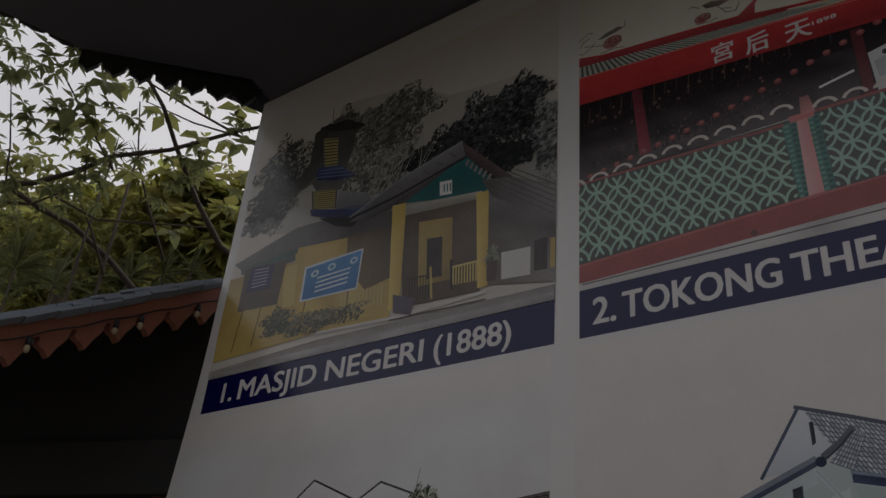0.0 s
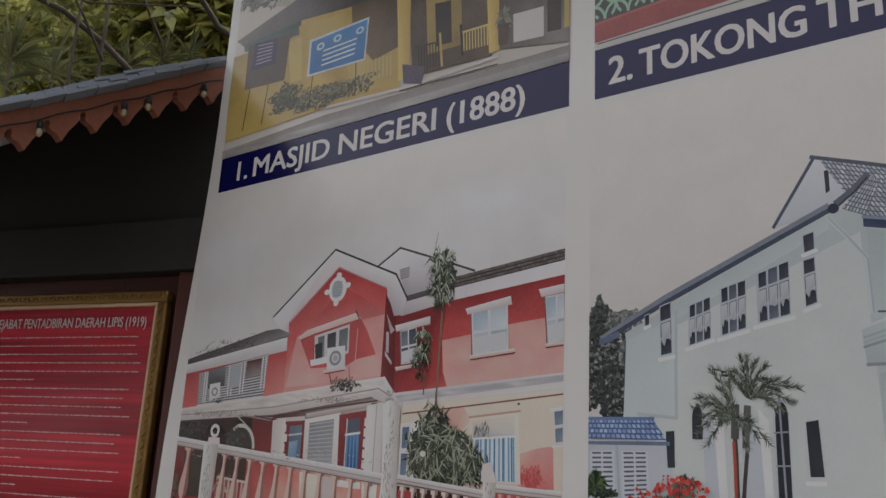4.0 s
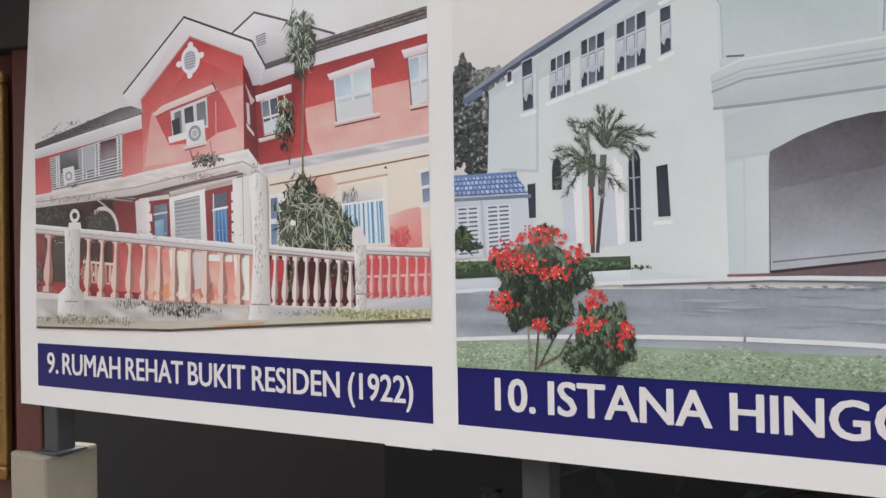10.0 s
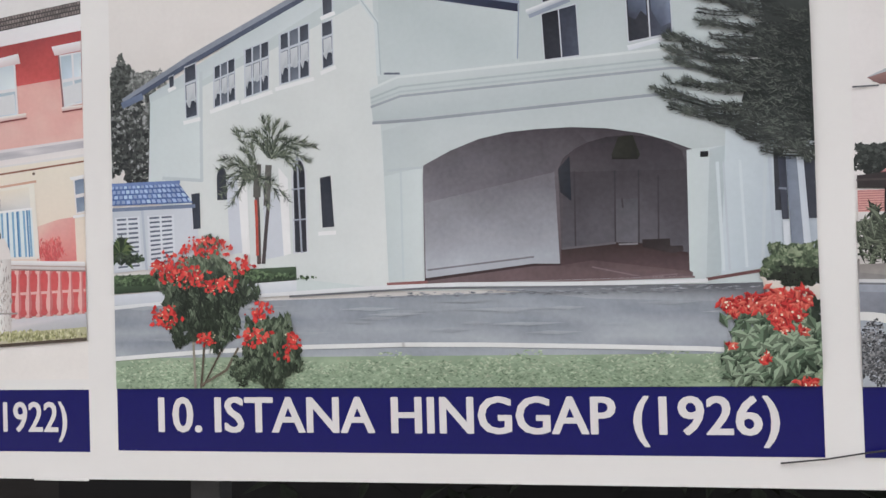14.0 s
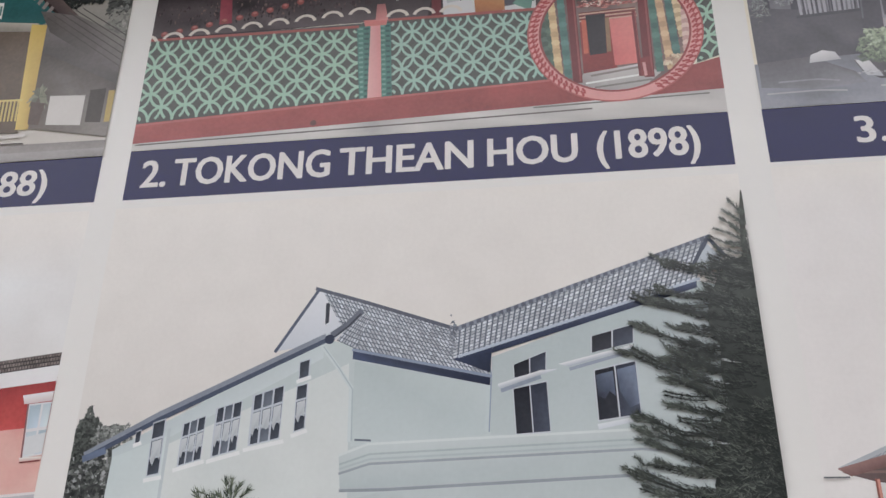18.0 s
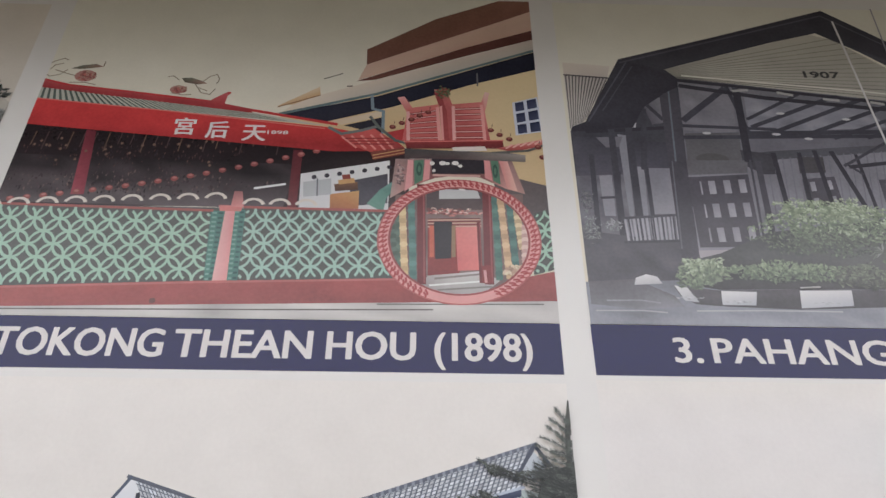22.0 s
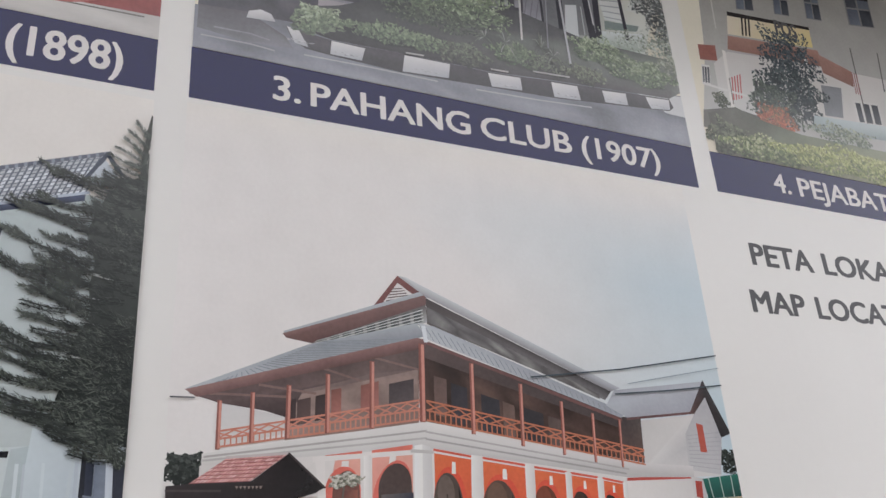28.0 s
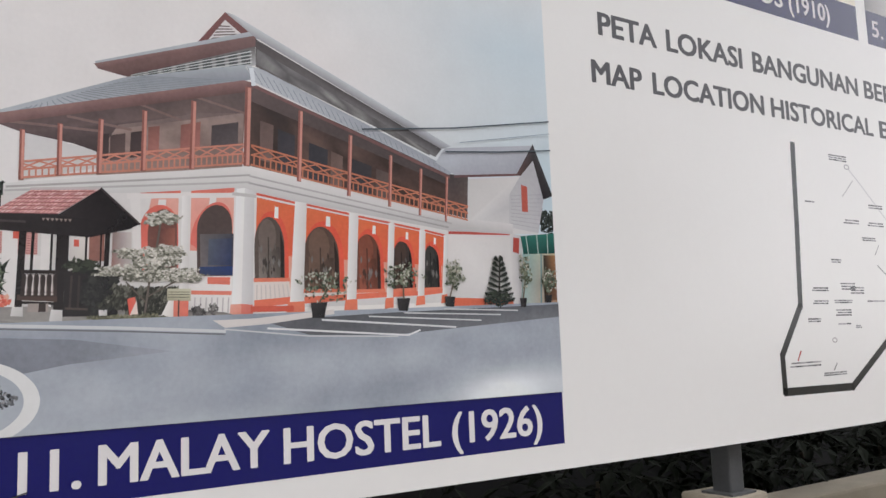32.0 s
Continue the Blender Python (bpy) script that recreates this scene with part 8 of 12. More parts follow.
k.poly([(1.921, 1.713), (1.968, 1.713), (1.967, 1.698), (1.921, 1.699)], (224, 116, 92)).poly([(1.888, 1.686), (1.971, 1.685), (1.97, 1.677), (1.888, 1.678)], (230, 124, 98))
k.bars([(1.89, 1.672), (1.97, 1.672), (1.968, 1.639), (1.888, 1.64)], 7, 0.26, (184, 178, 176))
k.poly([(1.871, 1.875), (1.887, 1.876), (1.883, 1.684), (1.866, 1.684)], [(222, 218, 215), (206, 202, 200), (202, 197, 194), (218, 214, 210)]).poly([(1.771, 1.864), (1.79, 1.865), (1.792, 1.764), (1.778, 1.763)], LIME)
k.poly([(1.983, 1.897), (2.001, 1.9), (1.991, 1.658), (1.971, 1.658)], [(230, 226, 222), (224, 220, 216), (220, 215, 211), (226, 222, 218)])
k.poly([(2.001, 1.9), (2.022, 1.894), (2.015, 1.657), (1.991, 1.658)], [(208, 206, 205), (196, 194, 194), (190, 187, 187), (204, 201, 200)])
k.line([(1.976, 1.886), (2.024, 1.884)], 0.007, (188, 184, 182))
k.poly([(1.968, 1.658), (1.991, 1.659), (1.99, 1.627), (1.965, 1.627)], [(240, 160, 140), (238, 150, 130), (230, 130, 110), (236, 146, 126)])
k.poly([(1.991, 1.659), (2.016, 1.657), (2.015, 1.625), (1.99, 1.627)], [(220, 122, 102), (212, 112, 92), (206, 104, 86), (214, 114, 94)])
k.poly([(1.965, 1.627), (2.015, 1.625), (2.012, 1.62), (1.962, 1.62)], (220, 208, 202))
k.done("printed_arcade")
k = pic.start()
for q, fl, fr, sl, sr, top, deep, far in (([(2.027, 1.882), (2.115, 1.869), (2.099, 1.659), (2.018, 1.650)], (2.020, 1.708), (2.096, 1.710), (2.023, 1.778), (2.100, 1.779), (2.065, 1.854), (98, 84, 77), (172, 158, 147)),
                                 ([(2.140, 1.867), (2.242, 1.853), (2.232, 1.666), (2.130, 1.659)], (2.131, 1.686), (2.227, 1.688), (2.135, 1.760), (2.231, 1.759), (2.188, 1.839), (102, 80, 68), (168, 132, 110)),
                                 ([(2.266, 1.849), (2.346, 1.839), (2.333, 1.673), (2.255, 1.668)], (2.256, 1.686), (2.328, 1.688), (2.261, 1.762), (2.332, 1.760), (2.300, 1.827), (118, 70, 51), (200, 104, 66)),
                                 ([(2.359, 1.837), (2.427, 1.828), (2.417, 1.677), (2.348, 1.673)], (2.351, 1.688), (2.411, 1.691), (2.355, 1.756), (2.416, 1.756), (2.391, 1.814), (70, 57, 52), (128, 88, 69)),
                                 ([(2.443, 1.826), (2.497, 1.817), (2.487, 1.683), (2.433, 1.677)], (2.435, 1.691), (2.485, 1.693), (2.440, 1.757), (2.490, 1.757), (2.469, 1.805), (58, 56, 54), (92, 86, 80))):
    k.poly(q, [(240, 108, 44), (236, 102, 36), (214, 176, 160), (214, 186, 172)])
    k.poly([k.at(q, 0, 0.02), k.at(q, 1, 0.02), k.at(q, 1, 0.52), k.at(q, 0, 0.52)], [(242, 112, 46), (238, 104, 38), (232, 92, 32), (240, 100, 38)])
    k.line([k.at(q, 0, -0.03), k.at(q, 1, -0.03)], 0.005, (214, 92, 66))
    rise = top[1] - (sl[1] + sr[1]) / 2
    k.arch(fl, fr, (sl[1], sr[1]), rise, (226, 84, 40))
    w, s0 = (fr[0] - fl[0]) * 0.12, 0.012
    k.arch(fl, (fr[0] - w, fr[1]), (sl[1], sr[1]), rise - s0, deep)
    mid = [(fl[0] + w, fl[1] + 0.004), (fl[0] + w, sl[1]), (fr[0] - 2.2 * w, sr[1]), (fr[0] - 2.2 * w, fr[1] + 0.004)]
    k.poly(mid, [tuple(0.8 * v for v in far), tuple(0.4 * v + 0.5 * d for v, d in zip(far, deep)), tuple(0.8 * v for v in deep), tuple(0.6 * v for v in far)])
    k.disc(((fl[0] + fr[0]) / 2 - w, sl[1] + rise * 0.3, w * 2.2, rise * 0.5), tuple(0.75 * v + 0.25 * d for v, d in zip(deep, far)), n=12)
    k.poly([(fr[0] - 2.0 * w, fr[1] + 0.004), (fr[0] - 2.0 * w, sr[1] + rise * 0.5), (fr[0] - 1.1 * w, sr[1]), (fr[0] - 1.1 * w, fr[1] + 0.004)], tuple(0.55 * v for v in deep))
    k.leaves(((fl[0] + fr[0]) / 2 - 0.5 * w, (fl[1] + sl[1]) / 2, w * 2.4, (sl[1] - fl[1]) * 0.5), 10, 0.018, [tuple(0.7 * v for v in deep), tuple(0.7 * v for v in far), (120, 116, 112)], 3, 1.57, 0.3, 9, base=False)
    k.line([(fl[0] + 3.4 * w, fl[1]), (fl[0] + 3.4 * w, sl[1] + 0.02)], 0.003, tuple(v * 0.8 for v in deep))
    k.poly([(fl[0], fl[1]), (fr[0], fr[1]), k.at(q, 1, 0.93), k.at(q, 0, 0.93)], [(215, 203, 196), (211, 196, 186), (209, 196, 188), (215, 205, 198)])
    k.bars([(fl[0], fl[1] - 0.01), (fr[0], fr[1] - 0.01), k.at(q, 1, 0.93), k.at(q, 0, 0.93)], 8, 0.3, (196, 186, 180))
    k.line([fl, fr], 0.008, (232, 120, 84))
    k.poly([k.at(q, 0, 0.93), k.at(q, 1, 0.93), k.at(q, 1, 1.0), k.at(q, 0, 1.0)], (228, 110, 72))
    k.poly([k.at(q, 0.45, 0.16), k.at(q, 0.56, 0.16), k.at(q, 0.55, 0.05), k.at(q, 0.46, 0.05)], (226, 220, 215))
for q in ([(2.113, 1.879), (2.140, 1.877), (2.126, 1.635), (2.095, 1.633)], [(2.243, 1.861), (2.266, 1.860), (2.254, 1.643), (2.230, 1.641)], [(2.344, 1.844), (2.360, 1.842), (2.348, 1.649), (2.331, 1.647)], [(2.427, 1.831), (2.444, 1.829), (2.433, 1.656), (2.415, 1.654)], [(2.496, 1.822), (2.509, 1.821), (2.497, 1.661), (2.484, 1.659)]):
    k.poly(q, [(220, 218, 215), (205, 201, 199), (200, 196, 193), (218, 215, 212)])
    k.poly([k.at(q, -0.15, 0.88), k.at(q, 1.1, 0.88), k.at(q, 1.15, 1.0), k.at(q, -0.25, 1.0)], (236, 118, 78))
k.line([(2.014, 1.648), (2.102, 1.649)], 0.012, (206, 84, 48))
k.done("printed_arcade")
k = pic.start()
k.trellis([(1.578, 1.919), (2.004, 1.996), (2.002, 1.950), (1.578, 1.886)], 13, (204, 136, 114), 0.0030)
k.trellis([(2.017, 1.995), (2.570, 1.898), (2.567, 1.860), (2.015, 1.948)], 15, (196, 124, 92), 0.0030)
for a, b, w in (((1.582, 1.975), (1.581, 1.886), 0.009), ((1.645, 1.993), (1.644, 1.899), 0.009), ((1.717, 2.010), (1.714, 1.909), 0.010), ((1.798, 2.037), (1.795, 1.921), 0.010), ((1.895, 2.069), (1.890, 1.933), 0.011), ((2.011, 2.114), (2.005, 1.950), 0.014), ((2.130, 2.078), (2.123, 1.926), 0.011), ((2.251, 2.037), (2.243, 1.902), 0.010), ((2.355, 2.001), (2.348, 1.884), 0.009), ((2.437, 1.976), (2.430, 1.868), 0.008), ((2.511, 1.964), (2.503, 1.857), 0.007)):
    k.line([a, b], w * 0.95, (150, 98, 88)).line([(a[0] + w * 0.2, a[1]), (b[0] + w * 0.2, b[1])], w * 0.5, (204, 142, 126))
k.done("printed_gallery_rail")
k = pic.start()
k.poly([(1.488, 1.664), (1.763, 1.655), (1.957, 1.642), (2.020, 1.624), (1.955, 1.604), (1.487, 1.623)], [(128, 122, 118), (112, 106, 100), (120, 114, 108), (176, 168, 164), (150, 147, 146), (146, 143, 142)])
k.poly([(1.492, 1.79), (1.61, 1.789), (1.61, 1.749), (1.492, 1.75)], (206, 150, 144))
k.slats([(1.492, 1.79), (1.61, 1.789), (1.61, 1.749), (1.492, 1.75)], 9, 0.3, (168, 110, 106))
k.poly([(1.492, 1.75), (1.615, 1.747), (1.614, 1.652), (1.491, 1.654)], [(206, 202, 200), (212, 207, 204), (190, 184, 180), (186, 180, 176)])
k.poly([(1.553, 1.791), (1.578, 1.792), (1.577, 1.647), (1.552, 1.653)], LIME).poly([(1.57, 1.79), (1.582, 1.79), (1.581, 1.777), (1.57, 1.777)], (214, 96, 74))
k.poly([(1.616, 1.789), (1.636, 1.789), (1.634, 1.652), (1.614, 1.652)], LIME).poly([(1.665, 1.788), (1.698, 1.789), (1.696, 1.706), (1.663, 1.706)], [(206, 200, 196), (214, 206, 200), (196, 186, 178), (186, 176, 170)])
k.poly([(1.698, 1.789), (1.725, 1.792), (1.724, 1.74), (1.697, 1.74)], (150, 104, 92)).poly([(1.671, 1.779), (1.68, 1.779), (1.68, 1.766), (1.671, 1.766)], (206, 92, 72)).poly([(1.739, 1.796), (1.774, 1.797), (1.774, 1.718), (1.737, 1.718)], [(150, 130, 126), (196, 186, 182), (190, 180, 176), (160, 112, 104)])
k.foliage((1.522, 1.704, 0.034, 0.048), 300, 0.028, [(38, 43, 38), (50, 58, 48), (70, 80, 64), (104, 113, 94)], 31, -1.2, 3.0, 6.0)
k.leaves((1.554, 1.666, 0.014, 0.010), 30, 0.010, [(236, 120, 90), (214, 92, 70), (240, 170, 150)], 1.4, seed=34)
k.done("printed_planting")
k = pic.start()
k.poly([(1.491, 1.654), (1.63, 1.656), (1.7, 1.638), (1.7, 1.627), (1.629, 1.622), (1.491, 1.639)], [(140, 134, 130), (152, 146, 142), (128, 122, 116), (150, 145, 140), (160, 156, 152), (150, 146, 142)])
for a, b, w in (((1.541, 1.793), (1.539, 1.746), 0.005), ((1.586, 1.79), (1.58, 1.646), 0.012), ((1.603, 1.791), (1.6, 1.717), 0.005), ((1.634, 1.787), (1.632, 1.717), 0.004), ((1.65, 1.787), (1.645, 1.635), 0.016), ((1.66, 1.788), (1.657, 1.652), 0.006), ((1.693, 1.786), (1.691, 1.717), 0.004), ((1.731, 1.801), (1.724, 1.642), 0.009), ((1.719, 1.789), (1.717, 1.718), 0.003)):
    k.line([a, b], w, (46, 38, 39))
k.line([(1.586, 1.718), (1.644, 1.718)], 0.007, (54, 44, 43)).line([(1.581, 1.672), (1.641, 1.669)], 0.010, (92, 72, 64)).line([(1.581, 1.663), (1.64, 1.661)], 0.005, (48, 40, 40))
k.poly([(1.586, 1.714), (1.644, 1.714), (1.643, 1.674), (1.583, 1.674)], [(66, 54, 52), (60, 48, 47), (76, 62, 58), (70, 57, 54)])
k.balusters([(1.589, 1.713), (1.641, 1.713), (1.641, 1.676), (1.587, 1.676)], 5, (206, 196, 190), (150, 138, 132), 0.42)
k.poly([(1.596, 1.661), (1.63, 1.661), (1.629, 1.646), (1.595, 1.646)], (160, 148, 142)).poly([(1.614, 1.661), (1.625, 1.661), (1.625, 1.646), (1.613, 1.646)], (70, 58, 56))
k.poly([(1.656, 1.721), (1.749, 1.718), (1.749, 1.637), (1.653, 1.637)], [(50, 43, 44), (44, 39, 41), (40, 36, 38), (48, 42, 43)])
k.leaves((1.721, 1.684, 0.034, 0.047), 260, 0.012, [(38, 37, 38), (46, 45, 45), (62, 62, 58)], 1.6, seed=35)
k.line([(1.668, 1.711), (1.665, 1.652)], 0.004, (74, 62, 60)).line([(1.681, 1.711), (1.679, 1.652)], 0.004, (66, 56, 54))
k.line([(1.658, 1.652), (1.695, 1.65)], 0.004, (84, 70, 64))
k.leaves((1.688, 1.731, 0.029, 0.011), 60, 0.012, [(44, 48, 40), (70, 76, 60)], 2.2, seed=36, base=False)
for q in ([(1.571, 1.655), (1.588, 1.655), (1.588, 1.638), (1.568, 1.639)], [(1.634, 1.65), (1.653, 1.649), (1.653, 1.628), (1.631, 1.629)], [(1.715, 1.649), (1.73, 1.649), (1.73, 1.638), (1.716, 1.638)]):
    k.poly(q, [(206, 203, 200), (196, 192, 190), (184, 180, 178), (200, 196, 194)])
k.poly([(1.492, 1.817), (1.532, 1.821), (1.641, 1.825), (1.721, 1.825), (1.776, 1.811), (1.774, 1.804), (1.698, 1.784), (1.492, 1.794)], [(66, 58, 60), (64, 56, 57), (58, 50, 51), (46, 40, 42), (42, 36, 38), (40, 34, 36), (46, 39, 40), (62, 54, 55)])
k.line([(1.492, 1.809), (1.589, 1.808)], 0.004, (84, 74, 74))
k.tiles([(1.601, 1.869), (1.718, 1.878), (1.643, 1.825), (1.532, 1.821)], 16, 7, (224, 164, 160), (158, 98, 98), 12, 0.8, 0.74, 0.0)
k.line([(1.599, 1.869), (1.718, 1.878)], 0.005, (190, 180, 178))
k.poly([(1.641, 1.822), (1.718, 1.878), (1.789, 1.813), (1.774, 1.806), (1.699, 1.818)], [(60, 52, 53), (50, 43, 45), (44, 38, 40), (40, 35, 37), (50, 43, 45)])
k.line([(1.718, 1.878), (1.789, 1.813)], 0.004, (82, 72, 72))
for i in range(7):
    x = 1.616 + 0.0075 * i
    k.poly([(x, 1.8165), (x + 0.006, 1.8165), (x + 0.003, 1.811)], (150, 132, 124))
k.done("printed_pavilion")
k = pic.start()
SHR = [(92, 92, 80), (140, 138, 124), (186, 181, 170), (214, 208, 198)]
k.leaves((1.798, 1.666, 0.075, 0.027), 380, 0.012, [(44, 44, 40), (58, 58, 50), (78, 78, 66), (120, 118, 106)], 2.2, 1.2, 1.4, seed=41)
k.line([(1.798, 1.637), (1.806, 1.695), (1.82, 1.764), (1.829, 1.822)], 0.004, (110, 98, 90)).line([(1.801, 1.662), (1.764, 1.701)], 0.003, (104, 94, 84)).line([(1.803, 1.673), (1.859, 1.705)], 0.003, (104, 94, 84))
for c, n, sd in (((1.834, 1.828, 0.031, 0.012), 110, 44), ((1.814, 1.819, 0.015, 0.007), 30, 47), ((1.817, 1.75, 0.056, 0.016), 240, 43), ((1.844, 1.765, 0.029, 0.009), 90, 48), ((1.766, 1.759, 0.023, 0.006), 50, 49), ((1.812, 1.718, 0.089, 0.014), 380, 42), ((1.872, 1.713, 0.042, 0.010), 130, 50), ((1.742, 1.722, 0.030, 0.009), 80, 51), ((1.812, 1.737, 0.036, 0.011), 90, 52)):
    k.leaves(c, n, 0.008, SHR, 1.9, 0.2, 2.0, seed=sd, base=False)
k.poly([(1.766, 1.669), (1.78, 1.673), (1.786, 1.637), (1.77, 1.637)], [(224, 96, 74), (232, 110, 88), (226, 104, 82), (214, 86, 66)]).poly([(1.783, 1.666), (1.786, 1.637), (1.77, 1.637), (1.775, 1.648)], (230, 200, 190))
k.poly([(1.843, 1.666), (1.853, 1.666), (1.852, 1.631), (1.827, 1.632)], [(224, 216, 210), (216, 206, 200), (210, 200, 194), (226, 218, 212)]).poly([(1.853, 1.666), (1.882, 1.666), (1.881, 1.631), (1.852, 1.631)], [(236, 128, 104), (230, 116, 92), (224, 110, 86), (232, 124, 100)])
k.poly([(1.841, 1.689), (1.887, 1.689), (1.886, 1.665), (1.84, 1.666)], [(190, 186, 160), (196, 192, 166), (170, 166, 140), (164, 160, 136)]).slats([(1.843, 1.685), (1.884, 1.685), (1.884, 1.67), (1.842, 1.67)], 3, 0.3, (112, 108, 90)).line([(1.863, 1.666), (1.862, 1.631)], 0.003, (96, 78, 72))
k.leaves((1.901, 1.64, 0.013, 0.016), 30, 0.009, [(70, 66, 66), (110, 106, 104)], 1.8, seed=45, base=False)
k.leaves((1.931, 1.649, 0.010, 0.012), 18, 0.008, [(96, 92, 90), (140, 136, 132)], 1.8, seed=53, base=False)
k.leaves((1.774, 1.63, 0.078, 0.008), 160, 0.008, [(84, 84, 66), (112, 110, 86), (138, 134, 108)], 1.8, 1.4, 1.2, seed=46)
k.done("printed_shrub")
k = pic.start()


def hostel_road(u, v):
    t = 0.5 + 0.45 * noise.noise(Vector((u * 2.6, v * 2.2, 5))) + 0.35 * noise.noise(Vector((u * 9, v * 3, 6))) + 0.3 * (v - 0.5) + 1.1 * math.exp(-((u - 0.86) / 0.11) ** 2 - ((v - 1.0) / 0.2) ** 2)
    return tuple(p + (q - p) * max(0, min(1.7, t)) for p, q in zip((136, 143, 155), (184, 189, 195)))


k.wash([(1.488, 1.625), (2.845, 1.660), (2.845, 1.430), (1.488, 1.430)], 30, 14, hostel_road)
k.poly([(1.489, 1.604), (1.672, 1.595), (1.85, 1.568), (1.66, 1.55), (1.583, 1.536), (1.488, 1.563)], [(138, 142, 152), (132, 136, 146), (158, 162, 170), (134, 138, 148), (128, 132, 142), (132, 136, 146)])
k.poly([(2.034, 1.624), (2.346, 1.638), (2.872, 1.656), (2.869, 1.624), (2.343, 1.587), (2.140, 1.592)], [(101, 102, 108), (94, 96, 101), (99, 101, 107), (118, 120, 126), (111, 113, 119), (106, 108, 113)])
k.line([(1.488, 1.624), (1.608, 1.620), (1.762, 1.614), (1.955, 1.604)], 0.006, (196, 196, 198)).line([(1.487, 1.619), (1.762, 1.608), (1.955, 1.598)], 0.003, (120, 120, 124))
k.poly([(1.931, 1.626), (2.018, 1.629), (2.199, 1.646), (2.199, 1.636), (2.046, 1.617), (1.955, 1.611)], (205, 198, 194))
k.line([(2.046, 1.608), (2.386, 1.586), (2.418, 1.597)], 0.004, (211, 211, 211)).line([(2.170, 1.624), (2.518, 1.602)], 0.004, (203, 203, 203)).line([(2.285, 1.630), (2.594, 1.617)], 0.003, (196, 196, 196)).line([(2.377, 1.637), (2.655, 1.630)], 0.003, (190, 190, 190)).line([(2.488, 1.645), (2.709, 1.640)], 0.003, (190, 190, 190)).line([(1.955, 1.608), (2.140, 1.590), (2.358, 1.584)], 0.003, (190, 190, 192))
k.ring((1.488, 1.489, 0.130, 0.078), 0.20, (211, 211, 209), -1.2, 1.62)
k.leaves((1.501, 1.489, 0.066, 0.051), 420, 0.007, [(78, 80, 84), (112, 114, 118), (150, 150, 152), (60, 62, 66)], 1.4, seed=51)
k.apart("printed_road")
for q, c, r in (([(2.144, 1.661), (2.183, 1.662), (2.175, 1.628), (2.147, 1.628)], (2.181, 1.698, 0.065, 0.045), 3), ([(2.359, 1.670), (2.394, 1.671), (2.386, 1.641), (2.362, 1.642)], (2.376, 1.722, 0.052, 0.036), 4), ([(2.490, 1.675), (2.520, 1.674), (2.515, 1.650), (2.492, 1.651)], (2.520, 1.729, 0.026, 0.045), 5), ([(2.718, 1.671), (2.740, 1.671), (2.736, 1.648), (2.720, 1.648)], (2.739, 1.738, 0.021, 0.051), 6), ([(2.803, 1.679), (2.825, 1.679), (2.821, 1.659), (2.803, 1.659)], (2.818, 1.717, 0.026, 0.037), 7)):
    k = pic.start()
    k.poly(q, [(62, 58, 60), (44, 40, 44), (34, 32, 34), (50, 46, 48)])
    x, z, rx, rz = c
    k.line([k.at(q, 0.5, 0), (x, z - rz * 0.3), (x + rx * 0.4, z + rz * 0.4)], 0.004, (110, 96, 80)).line([(x, z - rz * 0.3), (x - rx * 0.4, z + rz * 0.3)], 0.003, (110, 96, 80))
    k.leaves((x, z, rx * 0.95, rz * 0.8), 34, 0.011, [(64, 74, 56), (116, 122, 100), (186, 182, 168)], 1.8, seed=60 + r, base=False)
    k.done("printed_potted_plant")
k = pic.start()
k.line([(2.650, 1.652), (2.660, 1.776)], 0.005, (60, 54, 48))
for i in range(9):
    x, z, rx, rz = (2.655, 1.710, 0.045, 0.064)
    zz = z - rz * 0.8 + i * rz * 0.2
    w = rx * (1.05 - i * 0.1)
    for s in (-1, 1):
        k.frond((x, zz), (x + s * w, zz + 0.012), 0.0, 8, 0.009, (44, 52, 44), 0.003)
k.leaves((2.651, 1.671, 0.045, 0.019), 80, 0.009, [(36, 42, 36), (62, 72, 58)], 1.8, seed=71)
k.done("printed_young_conifer")
k = pic.start()
k.line([(2.280, 2.056), (2.537, 2.088), (2.884, 2.147)], 0.0035, (84, 96, 104)).line([(2.509, 2.026), (2.671, 2.041), (2.886, 2.067)], 0.0035, (84, 96, 104)).line([(1.490, 1.980), (1.534, 1.980)], 0.003, (110, 112, 116)).line([(2.551, 2.053), (2.881, 2.114)], 0.002, (150, 164, 172))
k.apart("printed_cable")


# ---- photograph 2: temple with a moon gate ----
CREAM_SKY = (222, 212, 194)
pic = Picture((0.012, 1.418, 2.776, 3.97), [(226, 218, 204), (226, 218, 204), CREAM_SKY, CREAM_SKY], "photograph of a red temple with a round moon gate and pierced green screen wall", 18)
k = pic.start()
k.poly([(0.649, 3.418), (0.958, 3.531), (1.443, 3.746), (1.494, 3.819), (1.428, 3.177), (0.973, 3.354)], [(210, 186, 144), (206, 182, 138), (220, 198, 150), (220, 198, 150), (200, 172, 126), (196, 166, 116)])
k.poly([(0.92, 3.724), (1.125, 3.873), (1.468, 4.041), (1.457, 3.941), (1.312, 3.862), (0.922, 3.657)], [(128, 86, 70), (134, 92, 74), (140, 96, 78), (146, 98, 80), (136, 90, 74), (126, 82, 68)])
k.poly([(0.922, 3.657), (1.312, 3.862), (1.457, 3.941), (1.442, 3.837), (1.211, 3.741), (0.901, 3.589)], [(206, 172, 152), (210, 176, 156), (212, 178, 158), (202, 168, 148), (200, 164, 144), (204, 172, 152)])
